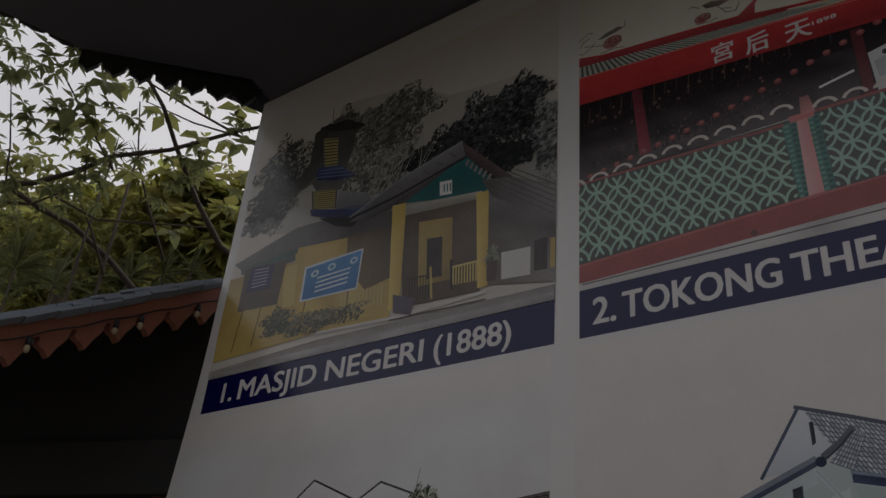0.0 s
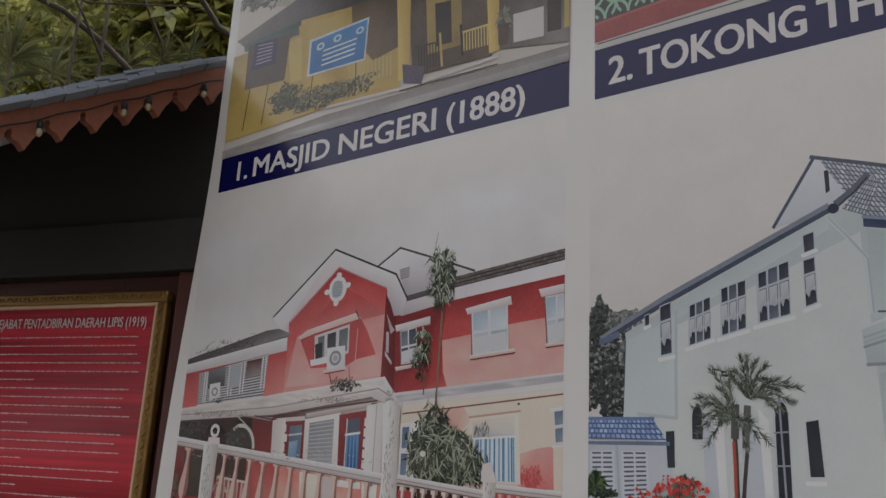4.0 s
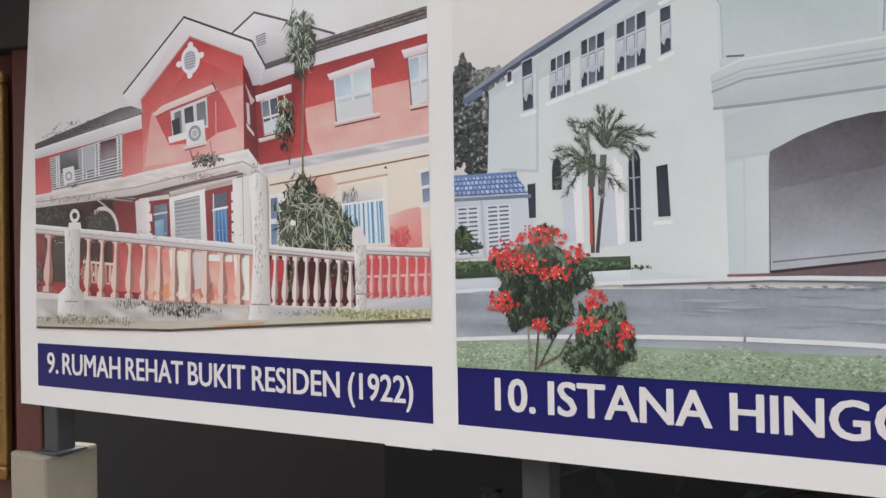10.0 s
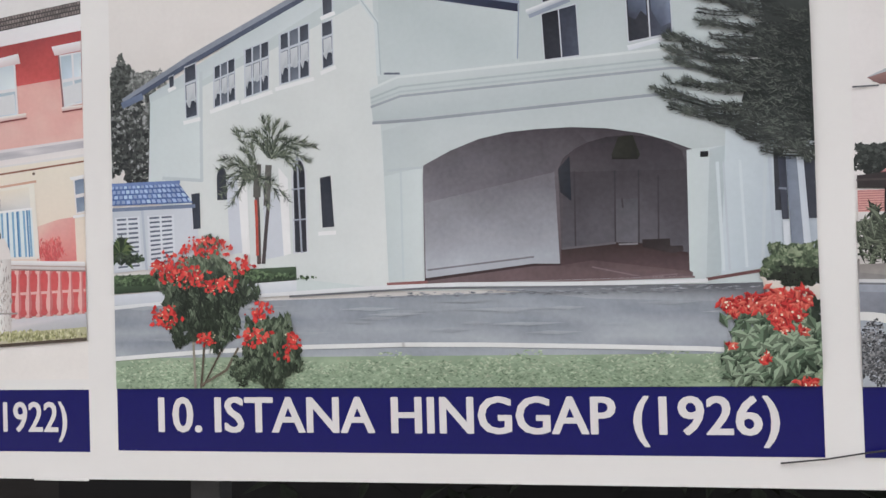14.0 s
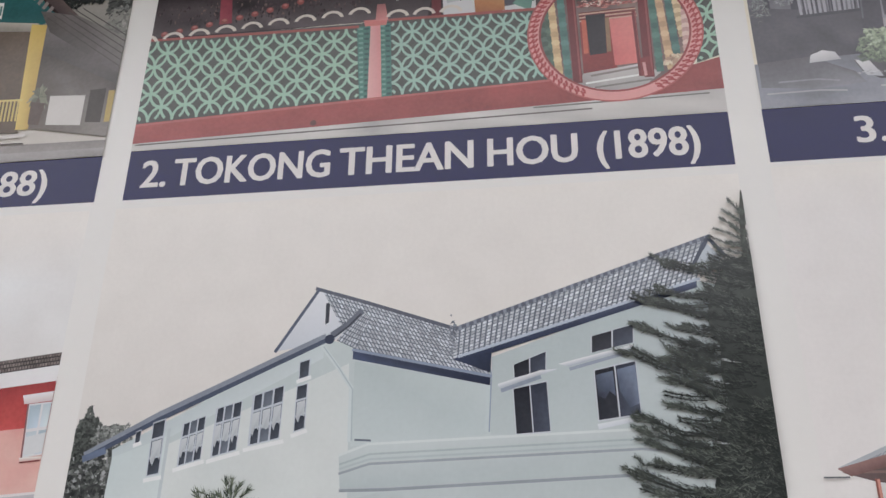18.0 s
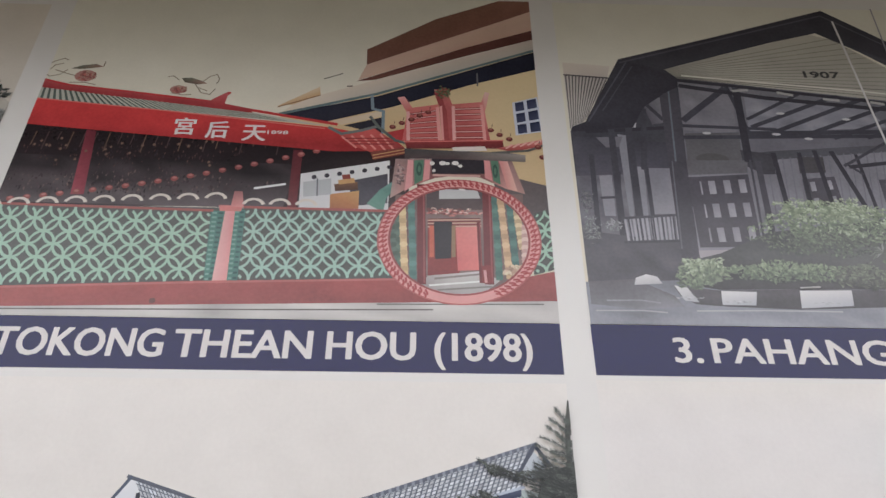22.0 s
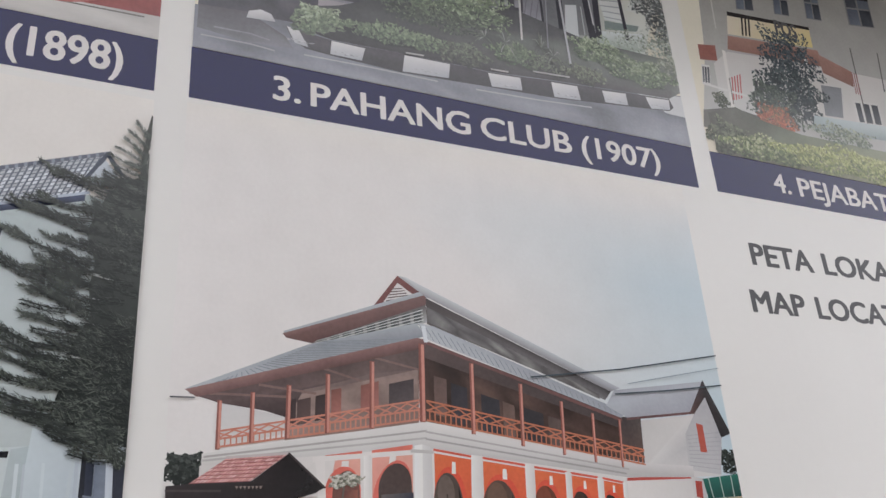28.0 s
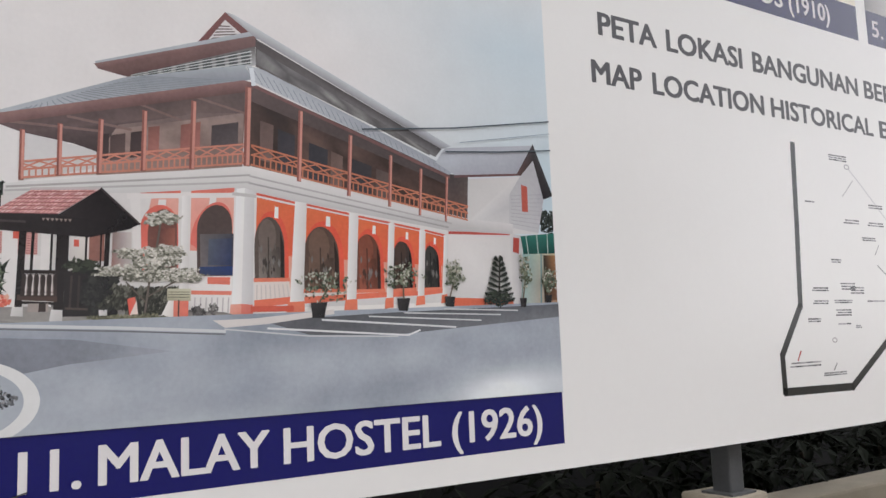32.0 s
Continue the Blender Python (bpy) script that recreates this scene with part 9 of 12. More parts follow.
k.poly([(0.896, 3.585), (1.211, 3.741), (1.442, 3.839), (1.437, 3.793), (1.217, 3.705), (0.95, 3.592)], [(110, 66, 58), (104, 60, 52), (100, 58, 52), (96, 54, 48), (104, 62, 54), (120, 76, 66)])
k.poly([(0.692, 3.448), (0.741, 3.501), (0.95, 3.59), (1.437, 3.793), (1.438, 3.742), (0.958, 3.534)], [(212, 196, 176), (216, 202, 184), (200, 186, 172), (196, 184, 170), (186, 176, 166), (190, 180, 170)])
k.poly([(0.692, 3.444), (0.958, 3.524), (1.437, 3.737), (1.438, 3.658), (1.225, 3.579), (1.001, 3.481), (0.808, 3.414)], [(48, 50, 66), (42, 44, 60), (38, 40, 56), (36, 38, 54), (36, 38, 54), (38, 40, 56), (50, 50, 64)])
k.line([(0.692, 3.446), (0.958, 3.534), (1.438, 3.744)], 0.010, (98, 122, 124))
k.poly([(0.833, 3.421), (0.982, 3.468), (0.982, 3.446), (0.865, 3.408)], (204, 184, 156)).poly([(0.872, 3.406), (0.982, 3.442), (0.981, 3.369), (0.944, 3.384)], (50, 48, 58))
k.line([(0.944, 3.528), (0.949, 3.473), (0.979, 3.464), (0.981, 3.381)], 0.009, (118, 138, 150)).line([(1.246, 3.629), (1.246, 3.577)], 0.005, (100, 100, 106))
k.window([(1.343, 3.51), (1.416, 3.535), (1.423, 3.397), (1.347, 3.381)], 2, 3, (48, 54, 84), (190, 196, 212), 0.2)
k.poly([(0.681, 3.476), (0.794, 3.559), (0.798, 3.527), (0.725, 3.484)], [(206, 172, 128), (226, 196, 160), (206, 166, 116), (200, 166, 120)]).line([(0.684, 3.473), (0.798, 3.524)], 0.004, (150, 110, 74))
k.line([(0.803, 3.592), (0.855, 3.616)], 0.004, (120, 116, 106)).line([(0.872, 3.563), (0.885, 3.564)], 0.005, (96, 82, 72))
k.poly([(1.276, 3.244), (1.431, 3.196), (1.401, 2.963), (1.3, 3.037)], [(104, 92, 92), (96, 86, 88), (100, 90, 92), (110, 98, 98)])
k.done("printed_background_house")
k = pic.start()
k.poly([(0.000, 3.392), (0.852, 3.311), (1.059, 3.325), (1.056, 3.091), (0.633, 3.109), (0.003, 3.103)], [(38, 26, 30), (36, 26, 30), (52, 34, 38), (84, 70, 72), (50, 38, 44), (46, 34, 40)])
# hall paler towards its foot: haze reflected on the sheet, put into the ink
k.wash([(0.002, 3.278), (0.761, 3.258), (0.737, 3.105), (0.007, 3.114)], 12, 4, cloud((36, 28, 32), (98, 86, 90), 4, 3, 0.9))
k.leaves((0.305, 3.284, 0.307, 0.054), 70, 0.012, [(40, 30, 36), (66, 44, 48), (100, 66, 56), (46, 40, 52)], 3.0, 1.57, 0.5, 31)
k.leaves((0.336, 3.182, 0.315, 0.044), 90, 0.012, [(36, 28, 34), (84, 66, 72), (120, 96, 92), (60, 46, 54)], 2.4, 1.57, 0.8, 32)
for i in range(22):
    a, b = (0.031, 3.360), (0.753, 3.295)
    x = a[0] + (b[0] - a[0]) * (i + 0.5) / 22
    k.line([(x, a[1]), (x - 0.004, a[1] - 0.05 - 0.02 * math.sin(i * 2.3))], 0.003, (78, 58, 58) if i % 3 else (104, 78, 62))
k.poly([(0.178, 3.369), (0.205, 3.366), (0.227, 3.141), (0.193, 3.140)], [(120, 40, 56), (112, 36, 50), (150, 56, 74), (160, 62, 80)])
k.poly([(0.744, 3.310), (0.769, 3.310), (0.772, 3.112), (0.748, 3.111)], [(96, 34, 44), (96, 34, 44), (120, 48, 56), (120, 48, 56)])
k.poly([(0.772, 3.225), (1.004, 3.278), (1.006, 3.104), (0.778, 3.106)], [(206, 206, 208), (214, 214, 214), (196, 196, 198), (200, 200, 202)])
k.poly([(0.901, 3.203), (1.000, 3.231), (1.003, 3.130), (0.910, 3.118)], (84, 82, 92))
k.poly([(0.854, 3.157), (0.928, 3.170), (0.930, 3.110), (0.857, 3.106)], [(190, 130, 70), (206, 160, 90), (176, 110, 60), (160, 100, 60)])
k.poly([(0.781, 3.197), (0.853, 3.211), (0.857, 3.156), (0.786, 3.146)], (176, 178, 182)).line([(0.817, 3.210), (0.821, 3.151)], 0.004, (120, 120, 126))
k.poly([(0.862, 3.191), (0.922, 3.201), (0.925, 3.174), (0.866, 3.167)], [(120, 84, 60), (130, 92, 64), (96, 66, 54), (90, 62, 50)]).poly([(0.871, 3.205), (0.913, 3.214), (0.916, 3.198), (0.874, 3.190)], (196, 150, 90)).poly([(0.880, 3.224), (0.901, 3.227), (0.904, 3.211), (0.883, 3.208)], (150, 70, 56))
k.poly([(0.950, 3.127), (0.981, 3.174), (1.011, 3.202), (1.019, 3.178), (1.000, 3.146), (0.993, 3.101)], [(104, 150, 136), (96, 144, 134), (110, 156, 146), (84, 130, 122), (92, 140, 130), (100, 146, 134)])
k.poly([(0.656, 3.175), (0.736, 3.192), (0.737, 3.185), (0.656, 3.168)], (226, 224, 224))
A2, B2 = (0.046, 3.123), (0.806, 3.307)
for i in range(20):
    t = i / 19
    x, z = A2[0] + (B2[0] - A2[0]) * t, A2[1] + (B2[1] - A2[1]) * t - 0.02 * math.sin(math.pi * t)
    k.disc((x, z, 0.010, 0.009), (150, 76, 74), n=10).disc((x, z + 0.003, 0.006, 0.004), (178, 110, 104), n=8)
A2, B2 = (0.808, 3.214), (1.004, 3.254)
for i in range(7):
    t = i / 6
    k.disc((A2[0] + (B2[0] - A2[0]) * t, A2[1] + (B2[1] - A2[1]) * t, 0.007, 0.008), (70, 66, 76), n=8)
for i in range(24):
    x, z, rx, rz = (0.272, 3.293, 0.277, 0.046)
    q = random.Random(i)
    k.disc((x + rx * q.uniform(-1, 1), z + rz * q.uniform(-1, 1), 0.004, 0.005), (120, 92, 76), n=6)
k.done("printed_temple_hall")
k = pic.start()
k.poly([(-0.005, 3.496), (0.836, 3.397), (1.014, 3.356), (1.051, 3.315), (0.852, 3.307), (0.001, 3.388)], [(214, 44, 44), (206, 40, 42), (190, 36, 40), (150, 30, 36), (168, 32, 38), (196, 38, 42)])
k.poly([(0.001, 3.551), (0.527, 3.469), (0.820, 3.403), (-0.004, 3.489)], (176, 178, 166))
k.bars([(0.001, 3.551), (0.527, 3.469), (0.725, 3.416), (-0.004, 3.489)], 40, 0.45, (92, 104, 98))
k.line([(-0.003, 3.568), (0.087, 3.543), (0.253, 3.522), (0.509, 3.487), (0.542, 3.525)], 0.008, (196, 40, 44)).line([(0.509, 3.487), (0.537, 3.473), (0.659, 3.448), (0.852, 3.409)], 0.010, (200, 44, 46)).line([(-0.004, 3.489), (0.398, 3.446), (0.820, 3.392)], 0.004, (236, 110, 100))
k.poly([(-0.009, 3.572), (0.07, 3.543), (0.243, 3.522), (0.414, 3.496), (0.488, 3.491), (0.539, 3.531), (0.534, 3.481), (0.614, 3.462), (0.615, 3.447), (0.247, 3.498), (-0.004, 3.534)], [(190, 76, 80), (180, 64, 70), (176, 58, 64), (178, 60, 66), (182, 66, 70), (196, 96, 96), (176, 56, 62), (178, 56, 62), (168, 46, 54), (166, 44, 52), (172, 50, 58)])
k.apart("printed_temple_roof")
for body, wing, curls in (((0.122, 3.582, 0.031, 0.024), [(0.073, 3.612), (0.104, 3.626), (0.141, 3.633), (0.164, 3.622), (0.133, 3.615), (0.099, 3.61)], ([(0.065, 3.607), (0.047, 3.585), (0.021, 3.577), (0.002, 3.593), (0.001, 3.622), (0.021, 3.642), (0.046, 3.655)], [(0.047, 3.653), (0.058, 3.647)], [(0.031, 3.605), (0.068, 3.59), (0.096, 3.581)], [(-0.003, 3.681), (0.01, 3.645)], [(0.015, 3.606), (0.025, 3.625), (0.047, 3.633)], [(0.084, 3.554), (0.127, 3.555), (0.158, 3.546)], [(0.164, 3.622), (0.165, 3.644)])),
                          ((0.395, 3.534, 0.024, 0.017), [(0.396, 3.581), (0.423, 3.584), (0.454, 3.572), (0.472, 3.561), (0.443, 3.556), (0.408, 3.564)], ([(0.455, 3.565), (0.477, 3.592), (0.495, 3.6), (0.504, 3.58), (0.499, 3.562)], [(0.439, 3.557), (0.46, 3.523), (0.486, 3.516), (0.498, 3.539)], [(0.358, 3.586), (0.371, 3.59), (0.39, 3.574)], [(0.377, 3.519), (0.412, 3.512), (0.434, 3.515)], [(0.476, 3.531), (0.451, 3.542)]))):
    k = pic.start()
    for c in curls:
        k.line(c, 0.0032, (150, 138, 120))
    k.disc(body, (182, 130, 120), n=16)
    x, z, rx, rz = body
    k.leaves((x + rx * 0.2, z, rx * 0.8, rz * 0.8), 16, 0.012, [(180, 96, 90), (150, 90, 84), (176, 150, 130)], 1.6, seed=4, base=False)
    k.poly(wing, [(112, 108, 92), (120, 124, 106), (134, 116, 100), (160, 120, 108), (104, 96, 84), (100, 94, 80)])
    k.done("printed_dragon")
for word, a, b, z0, cap in (("\u5bae", 0.410, 0.469, 3.363, 0.052), ("\u540e", 0.499, 0.560, 3.353, 0.052), ("\u5929", 0.599, 0.663, 3.345, 0.052)):
    lettering("sign_character", word, a, b, z0, cap, pic.y - 0.00003, pic.ob, WHITE_PRINT, 0.03)
lettering("sign_year", "1898", 0.666, 0.723, 3.367, 0.014, pic.y - 0.00003, pic.ob, WHITE_PRINT, 0.03)
k = pic.start()
SCREEN, BACK = (150, 188, 166), (84, 88, 84)
k.poly([(0.003, 3.107), (1.006, 3.104), (1.046, 2.876), (0.002, 2.845)], BACK)
k.circles([(0.000, 3.104), (0.563, 3.091), (0.578, 2.880), (0.009, 2.855)], 18, 6, SCREEN, 0.21)
k.circles([(0.642, 3.104), (1.006, 3.100), (1.034, 2.900), (0.651, 2.882)], 13, 6, (150, 186, 172), 0.21)
k.poly([(1.379, 3.104), (1.434, 3.124), (1.430, 2.932), (1.367, 2.912)], BACK)
k.circles([(1.379, 3.104), (1.434, 3.124), (1.430, 2.932), (1.367, 2.912)], 2, 6, SCREEN, 0.21)
for q in ([(0.559, 3.095), (0.594, 3.094), (0.598, 2.879), (0.575, 2.877)], [(0.616, 3.099), (0.645, 3.098), (0.655, 2.882), (0.629, 2.880)]):
    k.poly(q, (66, 124, 114))
    k.slats(q, 15, 0.4, (110, 160, 146), 0.1, 0.45).slats(q, 14, 0.4, (44, 90, 86), 0.55, 0.9)
k.poly([(0.594, 3.096), (0.619, 3.096), (0.630, 2.877), (0.595, 2.874)], [(238, 160, 158), (226, 140, 140), (230, 146, 144), (240, 166, 164)])
k.poly([(0.576, 3.113), (0.636, 3.112), (0.634, 3.094), (0.580, 3.094)], (206, 120, 116)).poly([(0.608, 3.161), (0.629, 3.160), (0.639, 3.108), (0.606, 3.109)], [(150, 96, 96), (160, 100, 98), (214, 140, 136), (206, 130, 128)])
k.line([(-0.001, 3.107), (0.562, 3.095)], 0.008, (164, 84, 80)).line([(0.642, 3.108), (1.006, 3.104)], 0.008, (164, 84, 80))
for i in range(9):
    x, z, rx, rz = (0.283, 3.122, 0.281, 0.023)
    k.ring((x - rx + rx * 2 * i / 8, z - 0.008 + 0.032 * (i / 8 - 0.5), 0.030, 0.026), 0.3, (206, 196, 186), 0.2, 2.9, 12)
for i in range(3):
    x, z, rx, rz = (0.729, 3.113, 0.067, 0.022)
    k.ring((x - rx + rx * i, z, 0.030, 0.026), 0.3, (206, 196, 186), 0.2, 2.9, 12)
k.poly([(0.003, 2.852), (0.578, 2.880), (0.655, 2.882), (1.047, 2.896), (1.124, 2.839), (1.235, 2.830), (1.355, 2.907), (1.435, 2.928), (1.431, 2.835), (0.007, 2.793)], [(176, 84, 80), (170, 76, 72), (168, 74, 72), (166, 70, 68), (150, 64, 62), (150, 64, 62), (160, 70, 68), (160, 72, 70), (160, 76, 74), (164, 76, 74)])
k.line([(0.004, 2.848), (0.578, 2.876), (1.033, 2.893)], 0.006, (190, 100, 94))
k.wash([(0.003, 2.796), (1.434, 2.838), (1.426, 2.773), (0.006, 2.761)], 14, 2, cloud((170, 166, 164), (214, 210, 206), 8, 6))
k.line([(0.021, 2.792), (0.722, 2.801), (1.122, 2.808)], 0.004, (112, 104, 102)).line([(0.991, 2.821), (1.384, 2.828)], 0.004, (120, 116, 112))
k.disc((0.466, 2.821, 0.008, 0.008), (110, 66, 62), n=10)
k.done("printed_screen_wall")
k = pic.start()
RX, RZ, GX, GZ = 0.2055, 0.1965, 1.187, 3.018
k.disc((GX, GZ, RX * 0.9, RZ * 0.9), (128, 104, 102), n=40)
k.wash([(1.023, 3.159), (1.354, 3.168), (1.346, 2.908), (1.025, 2.901)], 8, 6, cloud((110, 86, 84), (150, 124, 118), 4, 8))
k.poly([(1.103, 3.186), (1.262, 3.187), (1.259, 3.114), (1.104, 3.107)], [(84, 74, 78), (88, 78, 80), (96, 78, 78), (92, 76, 76)]).poly([(1.136, 3.181), (1.236, 3.178), (1.243, 3.151), (1.136, 3.147)], (184, 184, 186)).poly([(1.188, 3.189), (1.202, 3.191), (1.205, 3.177), (1.187, 3.177)], (206, 204, 202))
k.poly([(1.107, 3.081), (1.241, 3.086), (1.243, 3.055), (1.108, 3.05)], [(120, 60, 60), (114, 56, 56), (150, 80, 74), (140, 70, 66)])
for x in (0, 1, 2, 3, 4, 5):
    k.ring((GX - 0.068 + 0.026 * x, GZ + 0.076, 0.014, 0.012), 0.4, (206, 150, 142) if x % 2 else (178, 92, 88), 0.3, 2.8, 8)
k.slats([(1.107, 3.081), (1.241, 3.086), (1.243, 3.055), (1.108, 3.05)], 3, 0.4, (206, 160, 140))
k.poly([(1.108, 3.052), (1.186, 3.053), (1.187, 2.911), (1.109, 2.903)], [(170, 66, 58), (160, 60, 54), (146, 52, 50), (140, 50, 50)])
k.poly([(1.123, 3.072), (1.169, 3.073), (1.166, 2.958), (1.127, 2.955)], (50, 44, 52)).poly([(1.112, 3.059), (1.123, 3.059), (1.124, 2.961), (1.113, 2.96)], (206, 100, 70)).poly([(1.168, 3.06), (1.178, 3.061), (1.177, 2.962), (1.167, 2.961)], (150, 116, 84))
k.poly([(1.178, 3.055), (1.233, 3.058), (1.238, 2.924), (1.182, 2.921)], [(226, 122, 118), (232, 130, 124), (222, 116, 112), (214, 108, 106)])
k.poly([(1.109, 2.905), (1.185, 2.914), (1.244, 2.922), (1.284, 2.893), (1.235, 2.85), (1.134, 2.851), (1.093, 2.876)], [(176, 168, 166), (196, 190, 188), (206, 200, 198), (176, 170, 168), (170, 164, 162), (164, 158, 156), (150, 140, 138)])
k.line([(1.127, 2.897), (1.237, 2.912)], 0.006, (140, 128, 126)).line([(1.114, 2.877), (1.258, 2.893)], 0.005, (224, 218, 216)).line([(1.134, 2.864), (1.263, 2.876)], 0.005, (132, 124, 124))
for a, b, w in (((1.089, 3.19), (1.095, 2.886), 0.021), ((1.26, 3.187), (1.258, 2.889), 0.023), ((1.236, 3.071), (1.239, 2.889), 0.009)):
    k.line([a, b], w, (122, 48, 52)).line([(a[0] + w * 0.3, a[1]), (b[0] + w * 0.3, b[1])], w * 0.2, (158, 78, 80))
k.poly([(1.24, 2.936), (1.262, 2.94), (1.266, 2.886), (1.24, 2.886)], (140, 56, 58)).line([(1.248, 2.922), (1.25, 2.889)], 0.007, (206, 150, 148))
for a, b, c in (((1.018, 3.057), (1.033, 2.935), (84, 104, 92)), ((1.031, 3.109), (1.045, 2.918), (88, 110, 96)), ((1.041, 3.135), (1.053, 2.912), (208, 176, 128)), ((1.064, 3.147), (1.074, 2.899), (84, 128, 122)), ((1.28, 3.152), (1.283, 2.9), (82, 124, 114)), ((1.294, 3.153), (1.308, 2.904), (206, 170, 130)), ((1.317, 3.138), (1.325, 2.924), (80, 122, 116)), ((1.335, 3.108), (1.343, 2.993), (206, 176, 136)), ((1.354, 3.061), (1.349, 2.952), (214, 170, 160))):
    k.line([a, b], 0.017, c)
    for i in range(9):
        t = (i + 0.5) / 9
        k.disc((a[0] + (b[0] - a[0]) * t, a[1] + (b[1] - a[1]) * t, 0.0105, 0.009), tuple(min(255, v * (1.1 if i % 2 else 0.92)) for v in c), n=8)
k.leaves((1.32, 2.924, 0.024, 0.017), 16, 0.016, [(220, 190, 160), (176, 140, 120)], 1.6, seed=35, base=False)
k.leaves((1.169, 3.104, 0.067, 0.012), 30, 0.012, [(200, 120, 112), (120, 60, 60), (226, 190, 176)], 2.2, 0.0, 1.6, 34, base=False)
k.ring((GX, GZ, RX, RZ), 0.145, (228, 150, 146), n=64)
k.ring((GX, GZ, RX, RZ), 0.02, (182, 90, 90), n=64)
k.ring((GX, GZ, RX * 0.865, RZ * 0.865), 0.03, (158, 72, 74), n=64)
for i in range(66):
    a = -1.1 + (math.pi + 2.2) * i / 65
    for s in (0, 1):
        r0, r1, d = (0.885, 0.935, 0.05) if s else (0.925, 0.975, 0.05)
        k.line([(GX + RX * r0 * math.cos(a), GZ + RZ * r0 * math.sin(a)), (GX + RX * (r0 + r1) / 2 * math.cos(a + d * 0.7), GZ + RZ * (r0 + r1) / 2 * math.sin(a + d * 0.7)), (GX + RX * r1 * math.cos(a + d), GZ + RZ * r1 * math.sin(a + d))], 0.0052, (176, 66, 70))
k.done("printed_moon_gate")
k = pic.start()
k.poly([(1.019, 3.284), (1.33, 3.288), (1.361, 3.168), (1.31, 3.186), (1.245, 3.222), (1.188, 3.23), (1.125, 3.218), (1.059, 3.185), (1.009, 3.146)], [(150, 124, 122), (140, 110, 108), (170, 130, 124), (196, 140, 136), (140, 84, 84), (130, 76, 78), (140, 84, 84), (190, 128, 126), (176, 150, 144)])
k.poly([(1.052, 3.281), (1.067, 3.281), (1.066, 3.189), (1.046, 3.17)], (224, 152, 152)).poly([(1.098, 3.282), (1.113, 3.282), (1.11, 3.214), (1.093, 3.206)], (220, 146, 146)).poly([(1.254, 3.286), (1.271, 3.287), (1.277, 3.21), (1.257, 3.222)], (214, 140, 140)).poly([(1.295, 3.287), (1.319, 3.284), (1.341, 3.177), (1.315, 3.184)], [(206, 130, 130), (220, 160, 150), (214, 168, 152), (206, 140, 134)])
k.poly([(1.069, 3.279), (1.095, 3.282), (1.093, 3.21), (1.071, 3.193)], (84, 128, 106)).poly([(1.274, 3.285), (1.294, 3.285), (1.298, 3.199), (1.279, 3.211)], (84, 126, 104))
k.ring((1.083, 3.249, 0.008, 0.025), 0.5, (58, 96, 84), n=10).ring((1.285, 3.246, 0.007, 0.025), 0.5, (58, 96, 84), n=10)
k.leaves((1.034, 3.228, 0.011, 0.032), 24, 0.010, [(110, 90, 92), (190, 160, 156)], 1.6, seed=36, base=False)
k.poly([(1.116, 3.287), (1.256, 3.29), (1.257, 3.236), (1.116, 3.232)], (52, 46, 54)).line([(1.116, 3.289), (1.256, 3.292)], 0.005, (170, 76, 76)).poly([(1.119, 3.232), (1.245, 3.231), (1.245, 3.224), (1.119, 3.224)], (206, 160, 150))
for a, b, c in (((1.117, 3.27), (1.122, 3.25), 0.010), ((1.145, 3.271), (1.158, 3.276), 0.014), ((1.179, 3.272), (1.192, 3.268), 0.014)):
    k.disc((a[0], a[1], c * 0.7, 0.008), (214, 210, 206), n=7).disc((b[0], b[1] - 0.006, c * 0.5, 0.006), (206, 202, 198), n=6)
k.apart("printed_gate_front")
k = pic.start()
k.poly([(0.862, 3.368), (0.953, 3.398), (1.025, 3.338), (1.042, 3.322), (0.958, 3.303), (0.898, 3.33)], [(190, 74, 68), (200, 84, 78), (176, 60, 58), (150, 50, 52), (186, 66, 62), (196, 74, 70)])
for i in range(5):
    k.line([(0.871 + i * 0.026, 3.361 + 0.003 * i), (0.911 + i * 0.026, 3.322 - 0.002 * i)], 0.006, (222, 132, 122))
for i in range(3):
    k.line([(0.881 + 0.012 * i, 3.355 - 0.010 * i), (1.001 + 0.006 * i, 3.359 - 0.011 * i)], 0.005, (150, 48, 50))
k.poly([(0.95, 3.307), (1.042, 3.326), (1.043, 3.301), (0.959, 3.278)], (128, 62, 52)).line([(0.958, 3.295), (1.042, 3.318)], 0.003, (196, 150, 92)).line([(0.958, 3.284), (1.042, 3.307)], 0.003, (190, 140, 84))
k.poly([(0.988, 3.38), (1.049, 3.399), (1.051, 3.352), (1.017, 3.346)], (178, 48, 50))
k.line([(0.833, 3.395), (0.868, 3.372), (0.922, 3.386), (0.965, 3.403)], 0.010, (112, 116, 116)).line([(0.944, 3.44), (0.968, 3.401), (1.017, 3.351), (1.079, 3.331), (1.155, 3.329)], 0.009, (98, 104, 102))
k.apart("printed_gate_wing")
k = pic.start()
k.poly([(1.035, 3.351), (1.045, 3.46), (1.017, 3.519), (1.037, 3.524), (1.06, 3.479), (1.133, 3.495), (1.14, 3.35)], [(196, 90, 88), (206, 104, 100), (226, 150, 146), (230, 156, 152), (206, 110, 106), (206, 108, 104), (190, 84, 82)])
